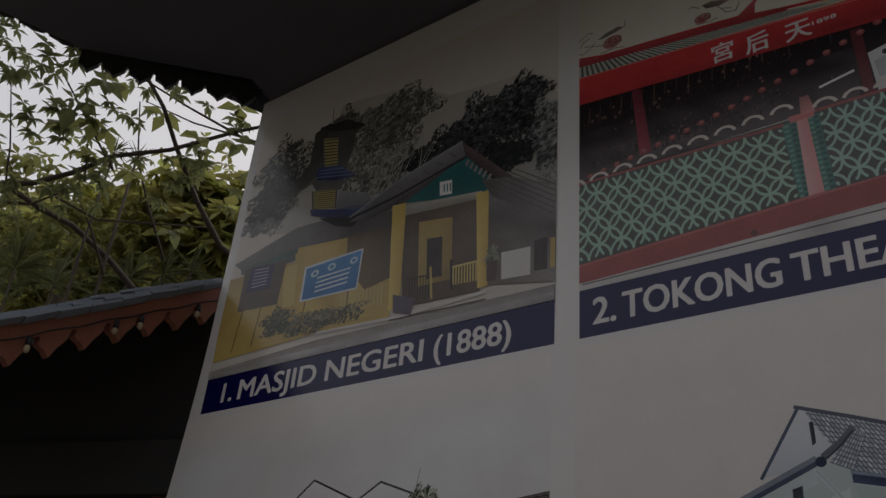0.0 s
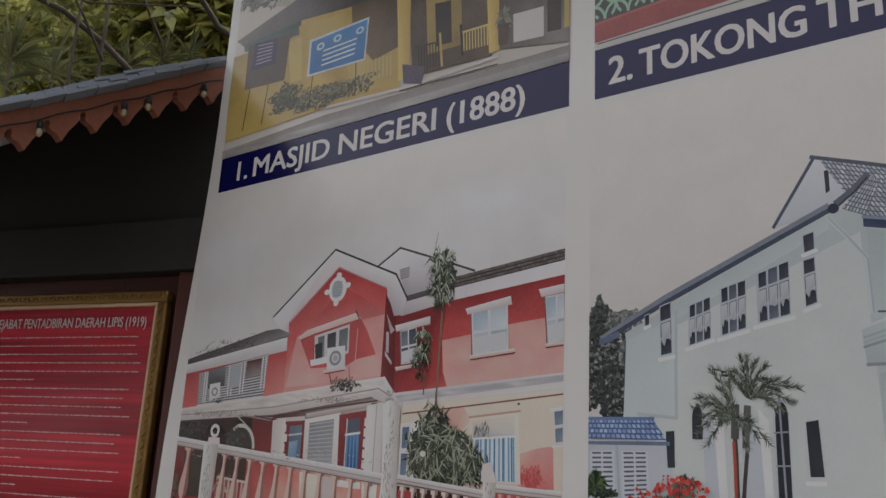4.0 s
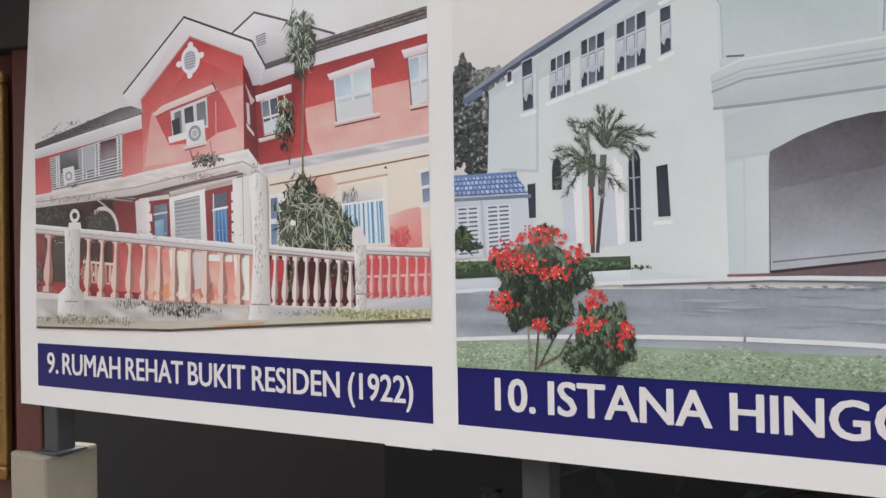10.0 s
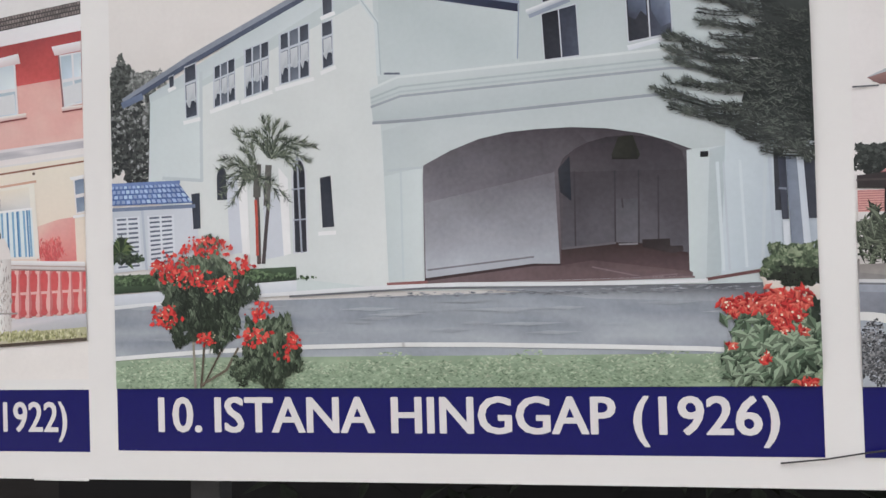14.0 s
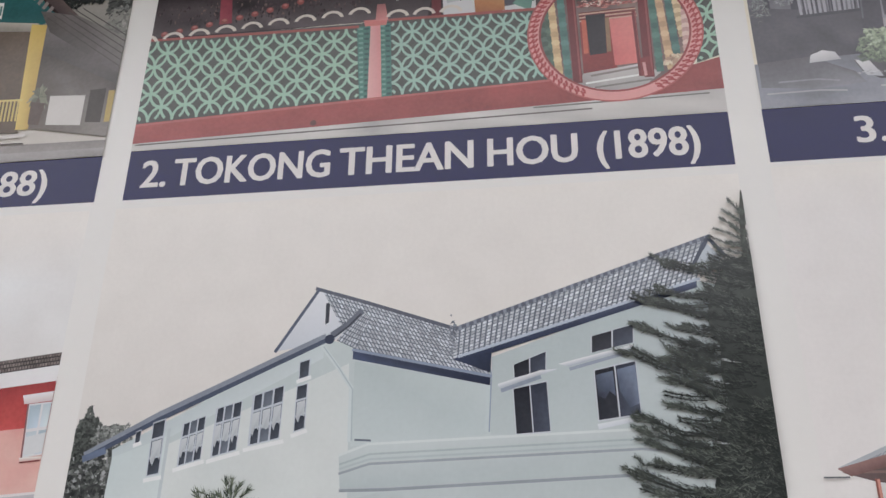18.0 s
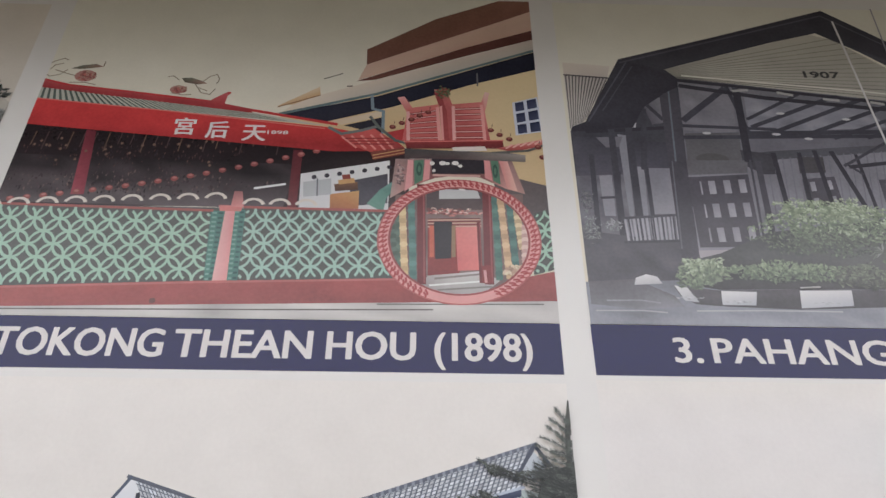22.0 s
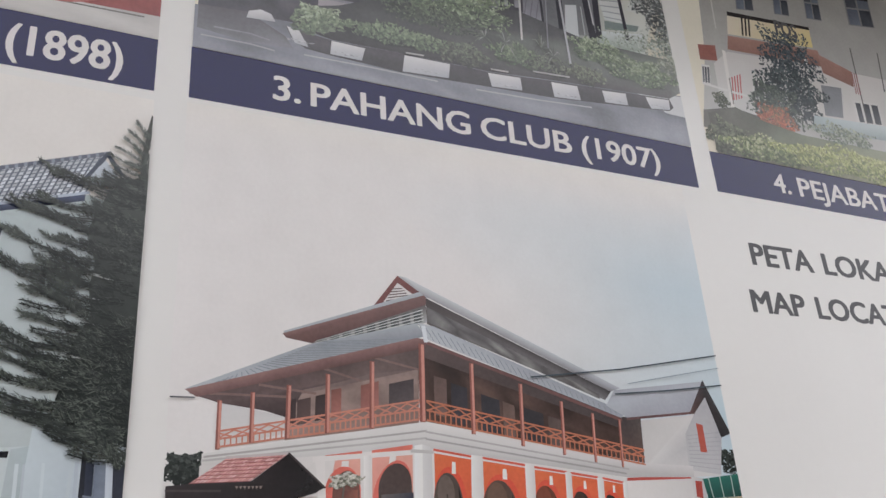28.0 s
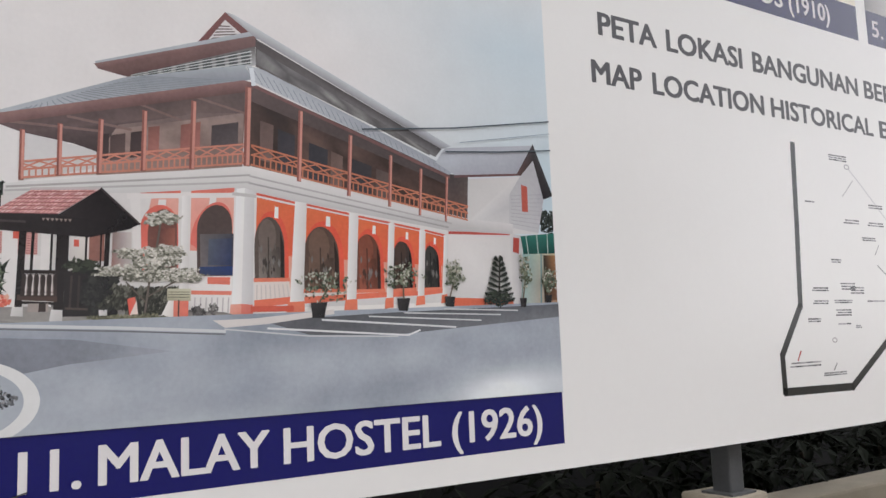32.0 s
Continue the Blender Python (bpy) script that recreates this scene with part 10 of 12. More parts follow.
k.poly([(1.143, 3.35), (1.133, 3.518), (1.12, 3.555), (1.156, 3.556), (1.172, 3.496), (1.255, 3.508), (1.266, 3.55), (1.279, 3.546), (1.264, 3.467), (1.276, 3.354)], [(170, 74, 74), (186, 92, 90), (214, 140, 130), (150, 110, 84), (196, 98, 94), (206, 112, 108), (234, 180, 172), (232, 172, 166), (214, 126, 122), (180, 80, 80)])
for q, n in (([(1.048, 3.461), (1.13, 3.481), (1.137, 3.354), (1.051, 3.352)], 6), ([(1.175, 3.487), (1.255, 3.494), (1.261, 3.358), (1.177, 3.355)], 6)):
    k.slats(q, n, 0.42, (150, 56, 58)).slats(q, n, 0.14, (236, 170, 164))
    k.line([q[0], q[3]], 0.009, (232, 160, 156)).line([q[1], q[2]], 0.009, (226, 148, 144))
k.line([(1.13, 3.541), (1.149, 3.464), (1.155, 3.355)], 0.017, (160, 66, 68)).line([(1.14, 3.486), (1.146, 3.354)], 0.007, (226, 146, 142))
k.leaves((1.146, 3.544, 0.020, 0.021), 22, 0.011, [(92, 84, 60), (96, 120, 84), (150, 70, 60)], 1.4, seed=5, base=False)
k.poly([(1.041, 3.351), (1.31, 3.361), (1.312, 3.329), (1.048, 3.322)], [(150, 48, 50), (140, 44, 46), (110, 42, 46), (120, 48, 50)]).poly([(1.171, 3.33), (1.26, 3.336), (1.266, 3.32), (1.174, 3.313)], (214, 204, 196)).line([(1.041, 3.347), (1.31, 3.359)], 0.004, (214, 110, 106))
k.poly([(1.291, 3.329), (1.429, 3.369), (1.434, 3.345), (1.332, 3.317)], [(190, 90, 84), (226, 140, 130), (176, 80, 76), (160, 66, 64)])
for i in range(5):
    k.line([(1.318 + i * 0.020, 3.33 + i * 0.0045), (1.334 + i * 0.020, 3.343 + i * 0.0045)], 0.006, (232, 160, 150))
k.line([(1.281, 3.312), (1.378, 3.323), (1.434, 3.35)], 0.008, (104, 104, 98))
k.poly([(1.042, 3.322), (1.171, 3.317), (1.324, 3.313), (1.369, 3.306), (1.368, 3.281), (1.17, 3.286), (1.043, 3.285)], [(70, 70, 70), (84, 80, 80), (92, 88, 88), (150, 140, 134), (120, 112, 108), (84, 64, 66), (84, 68, 70)])
k.done("printed_gate_ridge")
k = pic.start()
for p in ((1.007, 3.402), (1.032, 3.418), (1.058, 3.432), (1.081, 3.448), (1.105, 3.462), (1.278, 3.397), (1.302, 3.38), (1.328, 3.364), (1.415, 3.299), (1.405, 3.336)):
    k.disc((p[0], p[1], 0.0095, 0.0085), (122, 58, 54), n=9).disc((p[0], p[1] + 0.003, 0.005, 0.003), (158, 92, 82), n=6)
    k.line([(p[0] + 0.004, p[1] + 0.012), (p[0] + 0.005, p[1] + 0.022)], 0.002, (96, 70, 66))
k.done("printed_lantern")

# ---- photograph 3: timber clubhouse ----
pic = Picture((1.491, 2.911, 2.776, 3.97), [(226, 218, 204), (226, 218, 204), CREAM_SKY, CREAM_SKY], "photograph of a dark timber clubhouse with a gabled porch and striped kerb", 54)
DK, DK2 = (32, 31, 42), (48, 46, 58)
k = pic.start()
k.poly([(1.501, 3.686), (1.641, 3.674), (1.628, 3.621), (1.501, 3.632)], [(206, 192, 176), (206, 194, 180), (180, 168, 158), (190, 176, 164)])
k.poly([(1.501, 3.632), (1.628, 3.621), (1.553, 3.46), (1.53, 3.423), (1.5, 3.408)], [(176, 166, 158), (160, 152, 148), (150, 142, 140), (170, 164, 160), (186, 180, 174)])
k.bars([(1.501, 3.632), (1.632, 3.622), (1.556, 3.452), (1.5, 3.408)], 13, 0.42, (84, 78, 80))
k.line([(1.501, 3.632), (1.632, 3.622)], 0.006, (58, 54, 58))
k.done("printed_lean_to_roof")
# the shaded body of the house
k = pic.start()
k.poly([(1.5, 3.403), (1.546, 3.429), (1.673, 3.685), (2.291, 3.653), (2.734, 3.534), (2.652, 3.269), (2.739, 3.116), (2.56, 2.973), (1.498, 2.855)], [(44, 43, 54), (40, 40, 52), (40, 40, 52), (70, 68, 80), (60, 60, 72), (74, 76, 84), (96, 100, 100), (70, 72, 74), (58, 56, 66)])
k.wash([(1.5, 3.24), (1.773, 3.285), (1.753, 3.02), (1.499, 3.051)], 8, 7, cloud((66, 64, 76), (112, 110, 122), 5, 21))
k.poly([(1.504, 3.382), (1.792, 3.364), (1.784, 3.257), (1.503, 3.237)], [(48, 47, 60), (44, 43, 56), (58, 56, 70), (66, 64, 78)])
k.poly([(1.562, 3.239), (1.596, 3.242), (1.591, 3.101), (1.562, 3.102)], (126, 124, 136)).poly([(1.63, 3.394), (1.653, 3.39), (1.638, 3.1), (1.626, 3.102)], (118, 118, 130)).poly([(1.668, 3.274), (1.687, 3.274), (1.675, 3.103), (1.662, 3.105)], (122, 121, 133)).poly([(1.696, 3.27), (1.768, 3.27), (1.753, 3.113), (1.691, 3.11)], [(108, 106, 120), (116, 114, 128), (128, 126, 138), (126, 124, 136)])
k.poly([(1.645, 3.441), (1.689, 3.442), (1.685, 3.421), (1.648, 3.422)], (168, 166, 172))
k.poly([(1.717, 3.515), (1.782, 3.552), (1.771, 3.443), (1.733, 3.434)], [(78, 76, 88), (112, 110, 120), (100, 98, 110), (70, 68, 80)])
k.poly([(1.569, 3.38), (1.643, 3.385), (1.629, 3.346), (1.593, 3.342)], (96, 94, 106))
k.line([(1.56, 3.162), (1.596, 3.165)], 0.008, DK2).line([(1.546, 3.401), (1.788, 3.424)], 0.013, DK)
for a, b, w in (((1.614, 3.407), (1.601, 3.014), 0.018), ((1.665, 3.434), (1.648, 3.021), 0.02), ((1.716, 3.492), (1.687, 3.268), 0.016), ((1.726, 3.517), (1.765, 3.457), 0.012), ((1.549, 3.312), (1.54, 3.04), 0.014), ((1.619, 3.254), (1.603, 3.096), 0.005), ((1.693, 3.269), (1.683, 3.027), 0.011)):
    k.line([a, b], w, (46, 45, 57))
k.wash([(1.499, 3.054), (1.749, 3.02), (1.74, 2.888), (1.498, 2.863)], 6, 4, cloud((52, 50, 60), (74, 72, 82), 4, 23))
k.bars([(1.607, 3.091), (1.753, 3.105), (1.747, 3.03), (1.608, 3.022)], 13, 0.6, (146, 144, 156))
k.bars([(1.607, 3.091), (1.753, 3.105), (1.747, 3.03), (1.608, 3.022)], 5, 0.16, (54, 52, 64))
k.line([(1.607, 3.095), (1.753, 3.109)], 0.008, (54, 52, 64)).line([(1.604, 3.018), (1.747, 3.025)], 0.008, (48, 46, 58))
k.leaves((1.523, 3.055, 0.020, 0.047), 40, 0.014, [(60, 60, 66), (104, 108, 110), (140, 144, 146)], 5, seed=47, base=False)
k.leaves((1.521, 3.147, 0.018, 0.038), 24, 0.014, [(60, 60, 66), (110, 112, 116)], 5, seed=48, base=False)
k.leaves((1.578, 3.073, 0.024, 0.019), 20, 0.012, [(110, 112, 116), (150, 150, 156)], 4, seed=49, base=False)
k.done("printed_side_verandah")
# the porch ceiling with its open trusses
k = pic.start()
k.poly([(1.834, 3.613), (2.759, 3.544), (2.696, 3.412), (2.428, 3.378), (2.05, 3.341), (1.807, 3.303)], [(104, 102, 112), (84, 84, 96), (70, 70, 82), (84, 84, 96), (92, 90, 102), (92, 90, 102)])
k.wash([(1.836, 3.599), (1.991, 3.603), (1.966, 3.401), (1.82, 3.414)], 5, 5, cloud((92, 90, 102), (122, 120, 130), 4, 22))
k.wash([(2.019, 3.561), (2.365, 3.529), (2.404, 3.442), (2.002, 3.408)], 9, 5, cloud((98, 98, 112), (138, 138, 150), 5, 24))
k.poly([(1.819, 3.402), (1.974, 3.411), (1.958, 3.287), (1.808, 3.272)], [(74, 74, 80), (70, 70, 78), (78, 76, 82), (82, 80, 86)])
for a, b, w in (((1.827, 3.456), (1.966, 3.587), 0.02), ((1.822, 3.432), (2.08, 3.425), 0.012), ((1.818, 3.387), (2.396, 3.408), 0.014), ((2.01, 3.464), (2.178, 3.569), 0.011), ((2.018, 3.434), (2.299, 3.572), 0.014), ((2.06, 3.407), (2.372, 3.559), 0.014), ((2.149, 3.399), (2.458, 3.541), 0.014), ((2.241, 3.395), (2.546, 3.529), 0.012), ((2.337, 3.399), (2.645, 3.516), 0.011), ((1.999, 3.408), (2.704, 3.437), 0.016), ((2.079, 3.413), (2.167, 3.393), 0.008), ((1.975, 3.594), (2.002, 3.408), 0.012)):
    k.line([a, b], w, (44, 43, 56))
for p in ((1.882, 3.405), (2.078, 3.406), (2.166, 3.391), (2.294, 3.471), (2.109, 3.489)):
    k.disc((p[0], p[1], 0.013, 0.005), (176, 174, 178), n=8)
k.disc((1.88, 3.307, 0.046, 0.022), (66, 64, 66), n=14)
k.apart("printed_porch_ceiling")
# the wall under the porch, board by board, with its shutters and posts
k = pic.start()
k.wash([(1.799, 3.28), (2.687, 3.383), (2.614, 3.057), (1.779, 2.971)], 16, 6, cloud((96, 94, 106), (134, 132, 144), 6, 25, 0.5))
k.bars([(1.975, 3.305), (2.543, 3.371), (2.477, 3.116), (1.95, 3.015)], 26, 0.16, (98, 96, 110))
k.poly([(1.962, 3.343), (2.048, 3.33), (2.041, 3.256), (2.009, 3.255), (1.962, 3.287)], (46, 44, 54)).poly([(2.115, 3.321), (2.187, 3.323), (2.18, 3.266), (2.108, 3.261)], (50, 46, 52))
k.poly([(1.801, 3.301), (1.975, 3.305), (1.965, 3.259), (1.799, 3.247)], (84, 82, 90))
k.apart("printed_porch_wall")
for q, nx, ny in (([(1.799, 3.239), (1.965, 3.254), (1.95, 3.011), (1.791, 3.005)], 4, 3), ([(2.108, 3.24), (2.199, 3.252), (2.196, 3.142), (2.099, 3.126)], 2, 2), ([(2.317, 3.244), (2.393, 3.249), (2.386, 3.117), (2.308, 3.109)], 2, 2)):
    k = pic.start()
    k.window(q, nx, ny, (120, 118, 130), (58, 54, 66), 0.42, (128, 126, 138))
    k.apart("printed_shutter")
k = pic.start()
k.poly([(1.775, 2.995), (1.952, 3.004), (1.946, 2.985), (1.785, 2.972)], (150, 142, 150))
for a, b, w in (((1.788, 3.58), (1.753, 2.967), 0.03), ((1.819, 3.654), (1.772, 2.961), 0.022), ((2.001, 3.583), (1.978, 3.305), 0.022), ((1.982, 3.306), (1.957, 3.016), 0.006), ((2.002, 3.299), (1.985, 3.057), 0.017), ((2.052, 3.331), (2.045, 3.124), 0.014), ((2.124, 3.334), (2.108, 3.135), 0.012), ((2.169, 3.343), (2.168, 3.145), 0.013), ((2.216, 3.341), (2.255, 3.14), 0.014), ((2.281, 3.332), (2.281, 3.144), 0.010)):
    k.line([a, b], w, (54, 51, 63) if b[1] < 3.06 else DK)
k.line([(1.807, 3.646), (1.777, 3.297)], 0.005, (84, 96, 108)).line([(1.767, 3.295), (1.744, 3.001)], 0.004, (84, 86, 98))
k.line([(2.239, 3.292), (2.438, 3.419)], 0.009, DK2).line([(2.245, 3.299), (2.281, 3.263)], 0.008, DK2).line([(2.253, 3.288), (2.574, 3.339)], 0.013, DK)
k.poly([(2.379, 3.369), (2.508, 3.417), (2.496, 3.355), (2.442, 3.359)], (148, 148, 152)).poly([(2.528, 3.416), (2.603, 3.454), (2.586, 3.355), (2.547, 3.37)], (140, 140, 146))
k.poly([(2.391, 3.335), (2.458, 3.331), (2.442, 3.31), (2.368, 3.305)], (128, 128, 136))
k.apart("printed_porch_post")
# the far wing: low roof, screen and posts
k = pic.start()
k.poly([(2.667, 3.55), (3.004, 3.622), (2.775, 3.002), (2.485, 2.963)], [(214, 206, 190), (214, 206, 192), (190, 196, 192), (120, 126, 124)])
k.poly([(2.628, 3.457), (2.702, 3.432), (2.867, 3.34), (2.665, 3.311), (2.596, 3.347)], [(104, 104, 112), (132, 132, 140), (112, 110, 116), (96, 94, 102), (86, 86, 96)])
k.poly([(2.49, 3.319), (2.63, 3.327), (2.866, 3.338), (2.848, 3.31), (2.656, 3.283), (2.478, 3.273)], (46, 44, 54))
k.poly([(2.472, 3.281), (2.658, 3.288), (2.637, 3.1), (2.44, 3.061)], [(92, 92, 102), (96, 96, 106), (110, 112, 116), (92, 94, 98)])
k.poly([(2.534, 3.186), (2.575, 3.197), (2.567, 3.08), (2.52, 3.073)], (188, 192, 196))
k.poly([(2.656, 3.27), (2.73, 3.289), (2.743, 3.174), (2.672, 3.171)], [(190, 190, 190), (182, 182, 184), (196, 200, 200), (186, 192, 194)])
k.slats([(2.656, 3.27), (2.73, 3.289), (2.743, 3.174), (2.672, 3.171)], 5, 0.2, (140, 146, 150))
k.poly([(2.67, 3.166), (2.8, 3.179), (2.788, 3.156), (2.667, 3.133)], (104, 120, 118)).poly([(2.796, 3.303), (2.837, 3.257), (2.797, 3.225), (2.763, 3.232)], (190, 192, 188))
k.poly([(2.624, 3.118), (2.81, 3.151), (2.806, 3.085), (2.604, 3.056)], [(190, 198, 200), (196, 204, 206), (150, 164, 150), (120, 134, 120)])
for a, b, w in (((2.515, 3.474), (2.508, 2.994), 0.017), ((2.601, 3.464), (2.618, 3.087), 0.026), ((2.658, 3.475), (2.641, 3.101), 0.022), ((2.739, 3.293), (2.747, 3.117), 0.013), ((2.806, 3.285), (2.881, 3.265), 0.006), ((2.45, 3.266), (2.449, 3.082), 0.008), ((2.519, 3.267), (2.519, 3.082), 0.010)):
    k.line([a, b], w, DK)
k.line([(2.621, 3.264), (2.627, 3.139)], 0.005, (176, 176, 180)).line([(2.62, 3.458), (2.618, 3.343)], 0.003, (150, 150, 156)).line([(2.59, 3.195), (2.59, 3.093)], 0.004, (160, 164, 166))
k.done("printed_far_wing")
# gable boarding and the dark roof over it
k = pic.start()
k.poly([(1.803, 3.665), (2.032, 3.75), (2.276, 3.842), (2.348, 3.817), (2.508, 3.666), (2.652, 3.542), (2.538, 3.539), (2.372, 3.559), (2.087, 3.596), (1.835, 3.628)], [(140, 136, 124), (164, 160, 146), (176, 172, 156), (170, 166, 150), (158, 154, 142), (140, 136, 126), (150, 146, 136), (172, 168, 154), (176, 172, 158), (160, 156, 144)])
for i in range(14):
    t = (i + 0.6) / 14
    a, b, c, d = (1.803, 3.665), (2.327, 3.834), (1.838, 3.626), (2.643, 3.537)
    k.line([(a[0] + (c[0] - a[0]) * t, a[1] + (c[1] - a[1]) * t), (b[0] + (d[0] - b[0]) * t, b[1] + (d[1] - b[1]) * t)], 0.003, (128, 124, 112) if i < 11 else (96, 92, 86))
k.line([(1.851, 3.639), (2.378, 3.588), (2.645, 3.553)], 0.006, (204, 200, 186))
k.done("printed_gable_boarding")
k = pic.start()
k.poly([(1.5, 3.399), (1.507, 3.418), (1.546, 3.44), (1.67, 3.705), (1.992, 3.822), (2.351, 3.959), (2.532, 3.804), (2.691, 3.677), (2.842, 3.565), (2.825, 3.539), (2.653, 3.472), (2.652, 3.542), (2.571, 3.624), (2.417, 3.764), (2.304, 3.847), (2.157, 3.799), (1.803, 3.665), (1.835, 3.628), (1.832, 3.59), (1.787, 3.562), (1.716, 3.499), (1.678, 3.422)], [DK, DK, (40, 39, 51), (40, 39, 50), (34, 33, 44), (34, 33, 44), (40, 40, 52), (40, 40, 52), (36, 36, 47), (34, 34, 44), DK, (48, 48, 60), (52, 52, 64), (56, 56, 68), (38, 37, 48), (36, 35, 46), (42, 42, 52), DK, DK, DK, (36, 35, 47), (30, 30, 41)])
k.line([(1.673, 3.69), (1.99, 3.805), (2.342, 3.933), (2.526, 3.781), (2.822, 3.568)], 0.006, (62, 60, 74))
k.line([(1.556, 3.443), (1.691, 3.69)], 0.005, (64, 63, 78)).line([(1.6, 3.485), (1.708, 3.675)], 0.004, (56, 55, 68))
k.line([(1.834, 3.618), (2.086, 3.586), (2.369, 3.549), (2.664, 3.51)], 0.012, DK).line([(1.839, 3.595), (2.081, 3.551), (2.382, 3.518), (2.72, 3.488)], 0.016, DK)
for a, b in (((1.991, 3.578), (2.033, 3.583)), ((2.122, 3.575), (2.162, 3.565)), ((2.252, 3.552), (2.294, 3.547)), ((2.388, 3.543), (2.422, 3.536)), ((2.499, 3.538), (2.548, 3.539))):
    k.line([a, b], 0.010, (150, 150, 148))
k.apart("printed_gable_roof")
lettering("sign_year", "1907", 2.218, 2.327, 3.642, 0.030, pic.y - 0.00003, pic.ob, BLACK, 0.05)
k = pic.start()
k.leaves((2.896, 3.446, 0.127, 0.110), 560, 0.014, [(34, 46, 40), (48, 66, 50), (66, 88, 66), (104, 124, 100)], 1.6, seed=3)
k.leaves((2.88, 3.287, 0.090, 0.122), 300, 0.013, [(50, 54, 58), (66, 70, 72), (90, 94, 94), (170, 174, 174)], 1.6, seed=4)
k.leaves((2.924, 3.143, 0.066, 0.091), 170, 0.012, [(60, 66, 66), (96, 104, 98), (176, 182, 180)], 1.6, seed=5)
k.leaves((2.84, 3.358, 0.045, 0.035), 40, 0.011, [(190, 188, 184), (170, 170, 168)], 1.6, seed=6)
k.leaves((2.814, 3.106, 0.149, 0.057), 160, 0.010, [(150, 160, 148), (186, 192, 186), (112, 124, 104)], 1.8, seed=7)
k.done("printed_tree")
# -- the road before the club
k = pic.start()
k.wash([(1.488, 2.894), (2.992, 2.954), (2.932, 2.732), (1.487, 2.768)], 20, 6, cloud((92, 94, 106), (142, 145, 158), 6, 31, 0.5))
k.poly([(1.499, 2.896), (1.612, 2.905), (1.702, 2.858), (1.721, 2.828), (1.62, 2.818), (1.498, 2.831)], [(74, 72, 80), (80, 78, 86), (92, 90, 98), (118, 118, 128), (120, 120, 130), (96, 95, 104)])
for a, b, c, g in (((1.509, 2.813), (1.62, 2.815), (1.676, 2.81), 150), ((1.749, 2.816), (1.912, 2.82), (2.098, 2.82), 160), ((2.21, 2.82), (2.394, 2.828), (2.572, 2.841), 160), ((1.537, 2.842), (1.621, 2.844), (1.664, 2.837), 128)):
    k.line([a, b, c], 0.004, (g, g + 1, g + 8))
k.poly([(2.716, 2.938), (2.961, 2.950), (2.958, 2.875), (2.843, 2.877)], (186, 187, 190))
k.poly([(1.609, 2.888), (1.615, 2.909), (1.642, 2.92), (1.668, 2.913), (1.678, 2.893)], [(176, 175, 180), (196, 195, 198), (204, 203, 206), (190, 189, 194), (164, 163, 170)])
k.poly([(1.704, 2.887), (1.817, 2.875), (2.01, 2.883), (2.25, 2.884), (2.449, 2.901), (2.863, 2.93), (2.874, 2.902), (2.855, 2.887), (2.451, 2.846), (2.256, 2.837), (2.001, 2.824), (1.813, 2.83), (1.75, 2.835), (1.717, 2.857)], [(86, 82, 88), (70, 66, 72), (62, 59, 66), (64, 60, 66), (66, 62, 68), (72, 69, 74), (60, 57, 62), (52, 50, 56), (50, 48, 54), (50, 48, 54), (50, 48, 55), (54, 52, 58), (60, 58, 64), (76, 73, 80)])
for q in ([(1.706, 2.888), (1.736, 2.883), (1.759, 2.84), (1.725, 2.845)], [(1.817, 2.874), (1.904, 2.873), (1.894, 2.834), (1.813, 2.834)], [(2.01, 2.879), (2.138, 2.882), (2.131, 2.837), (2.002, 2.828)], [(2.25, 2.881), (2.349, 2.888), (2.351, 2.848), (2.257, 2.84)], [(2.448, 2.897), (2.534, 2.902), (2.54, 2.857), (2.452, 2.85)], [(2.619, 2.907), (2.702, 2.914), (2.704, 2.875), (2.624, 2.869)], [(2.773, 2.919), (2.861, 2.926), (2.858, 2.891), (2.787, 2.882)]):
    k.poly(q, [(206, 205, 206), (196, 195, 198), (158, 160, 172), (172, 173, 182)])
    k.leaves((*k.at(q, 0.5, 0.8), 0.03, 0.006), 5, 0.010, [(140, 140, 148), (180, 180, 186)], 3, 0.0, 0.6, 12, base=False)
k.apart("printed_road")
k = pic.start()
k.poly([(1.727, 2.954), (1.839, 2.987), (1.975, 3.056), (2.364, 3.118), (2.591, 3.074), (2.882, 3.076), (2.97, 2.999), (2.864, 2.932), (2.45, 2.904), (2.251, 2.886), (2.01, 2.883), (1.818, 2.877), (1.719, 2.894)], [(66, 70, 70), (60, 62, 64), (62, 64, 66), (66, 66, 70), (76, 78, 80), (104, 110, 104), (150, 156, 150), (80, 78, 80), (66, 62, 66), (60, 57, 62), (54, 52, 57), (50, 49, 54), (56, 56, 60)])
BG = [(70, 82, 70), (98, 114, 90), (130, 148, 114), (170, 182, 150)]
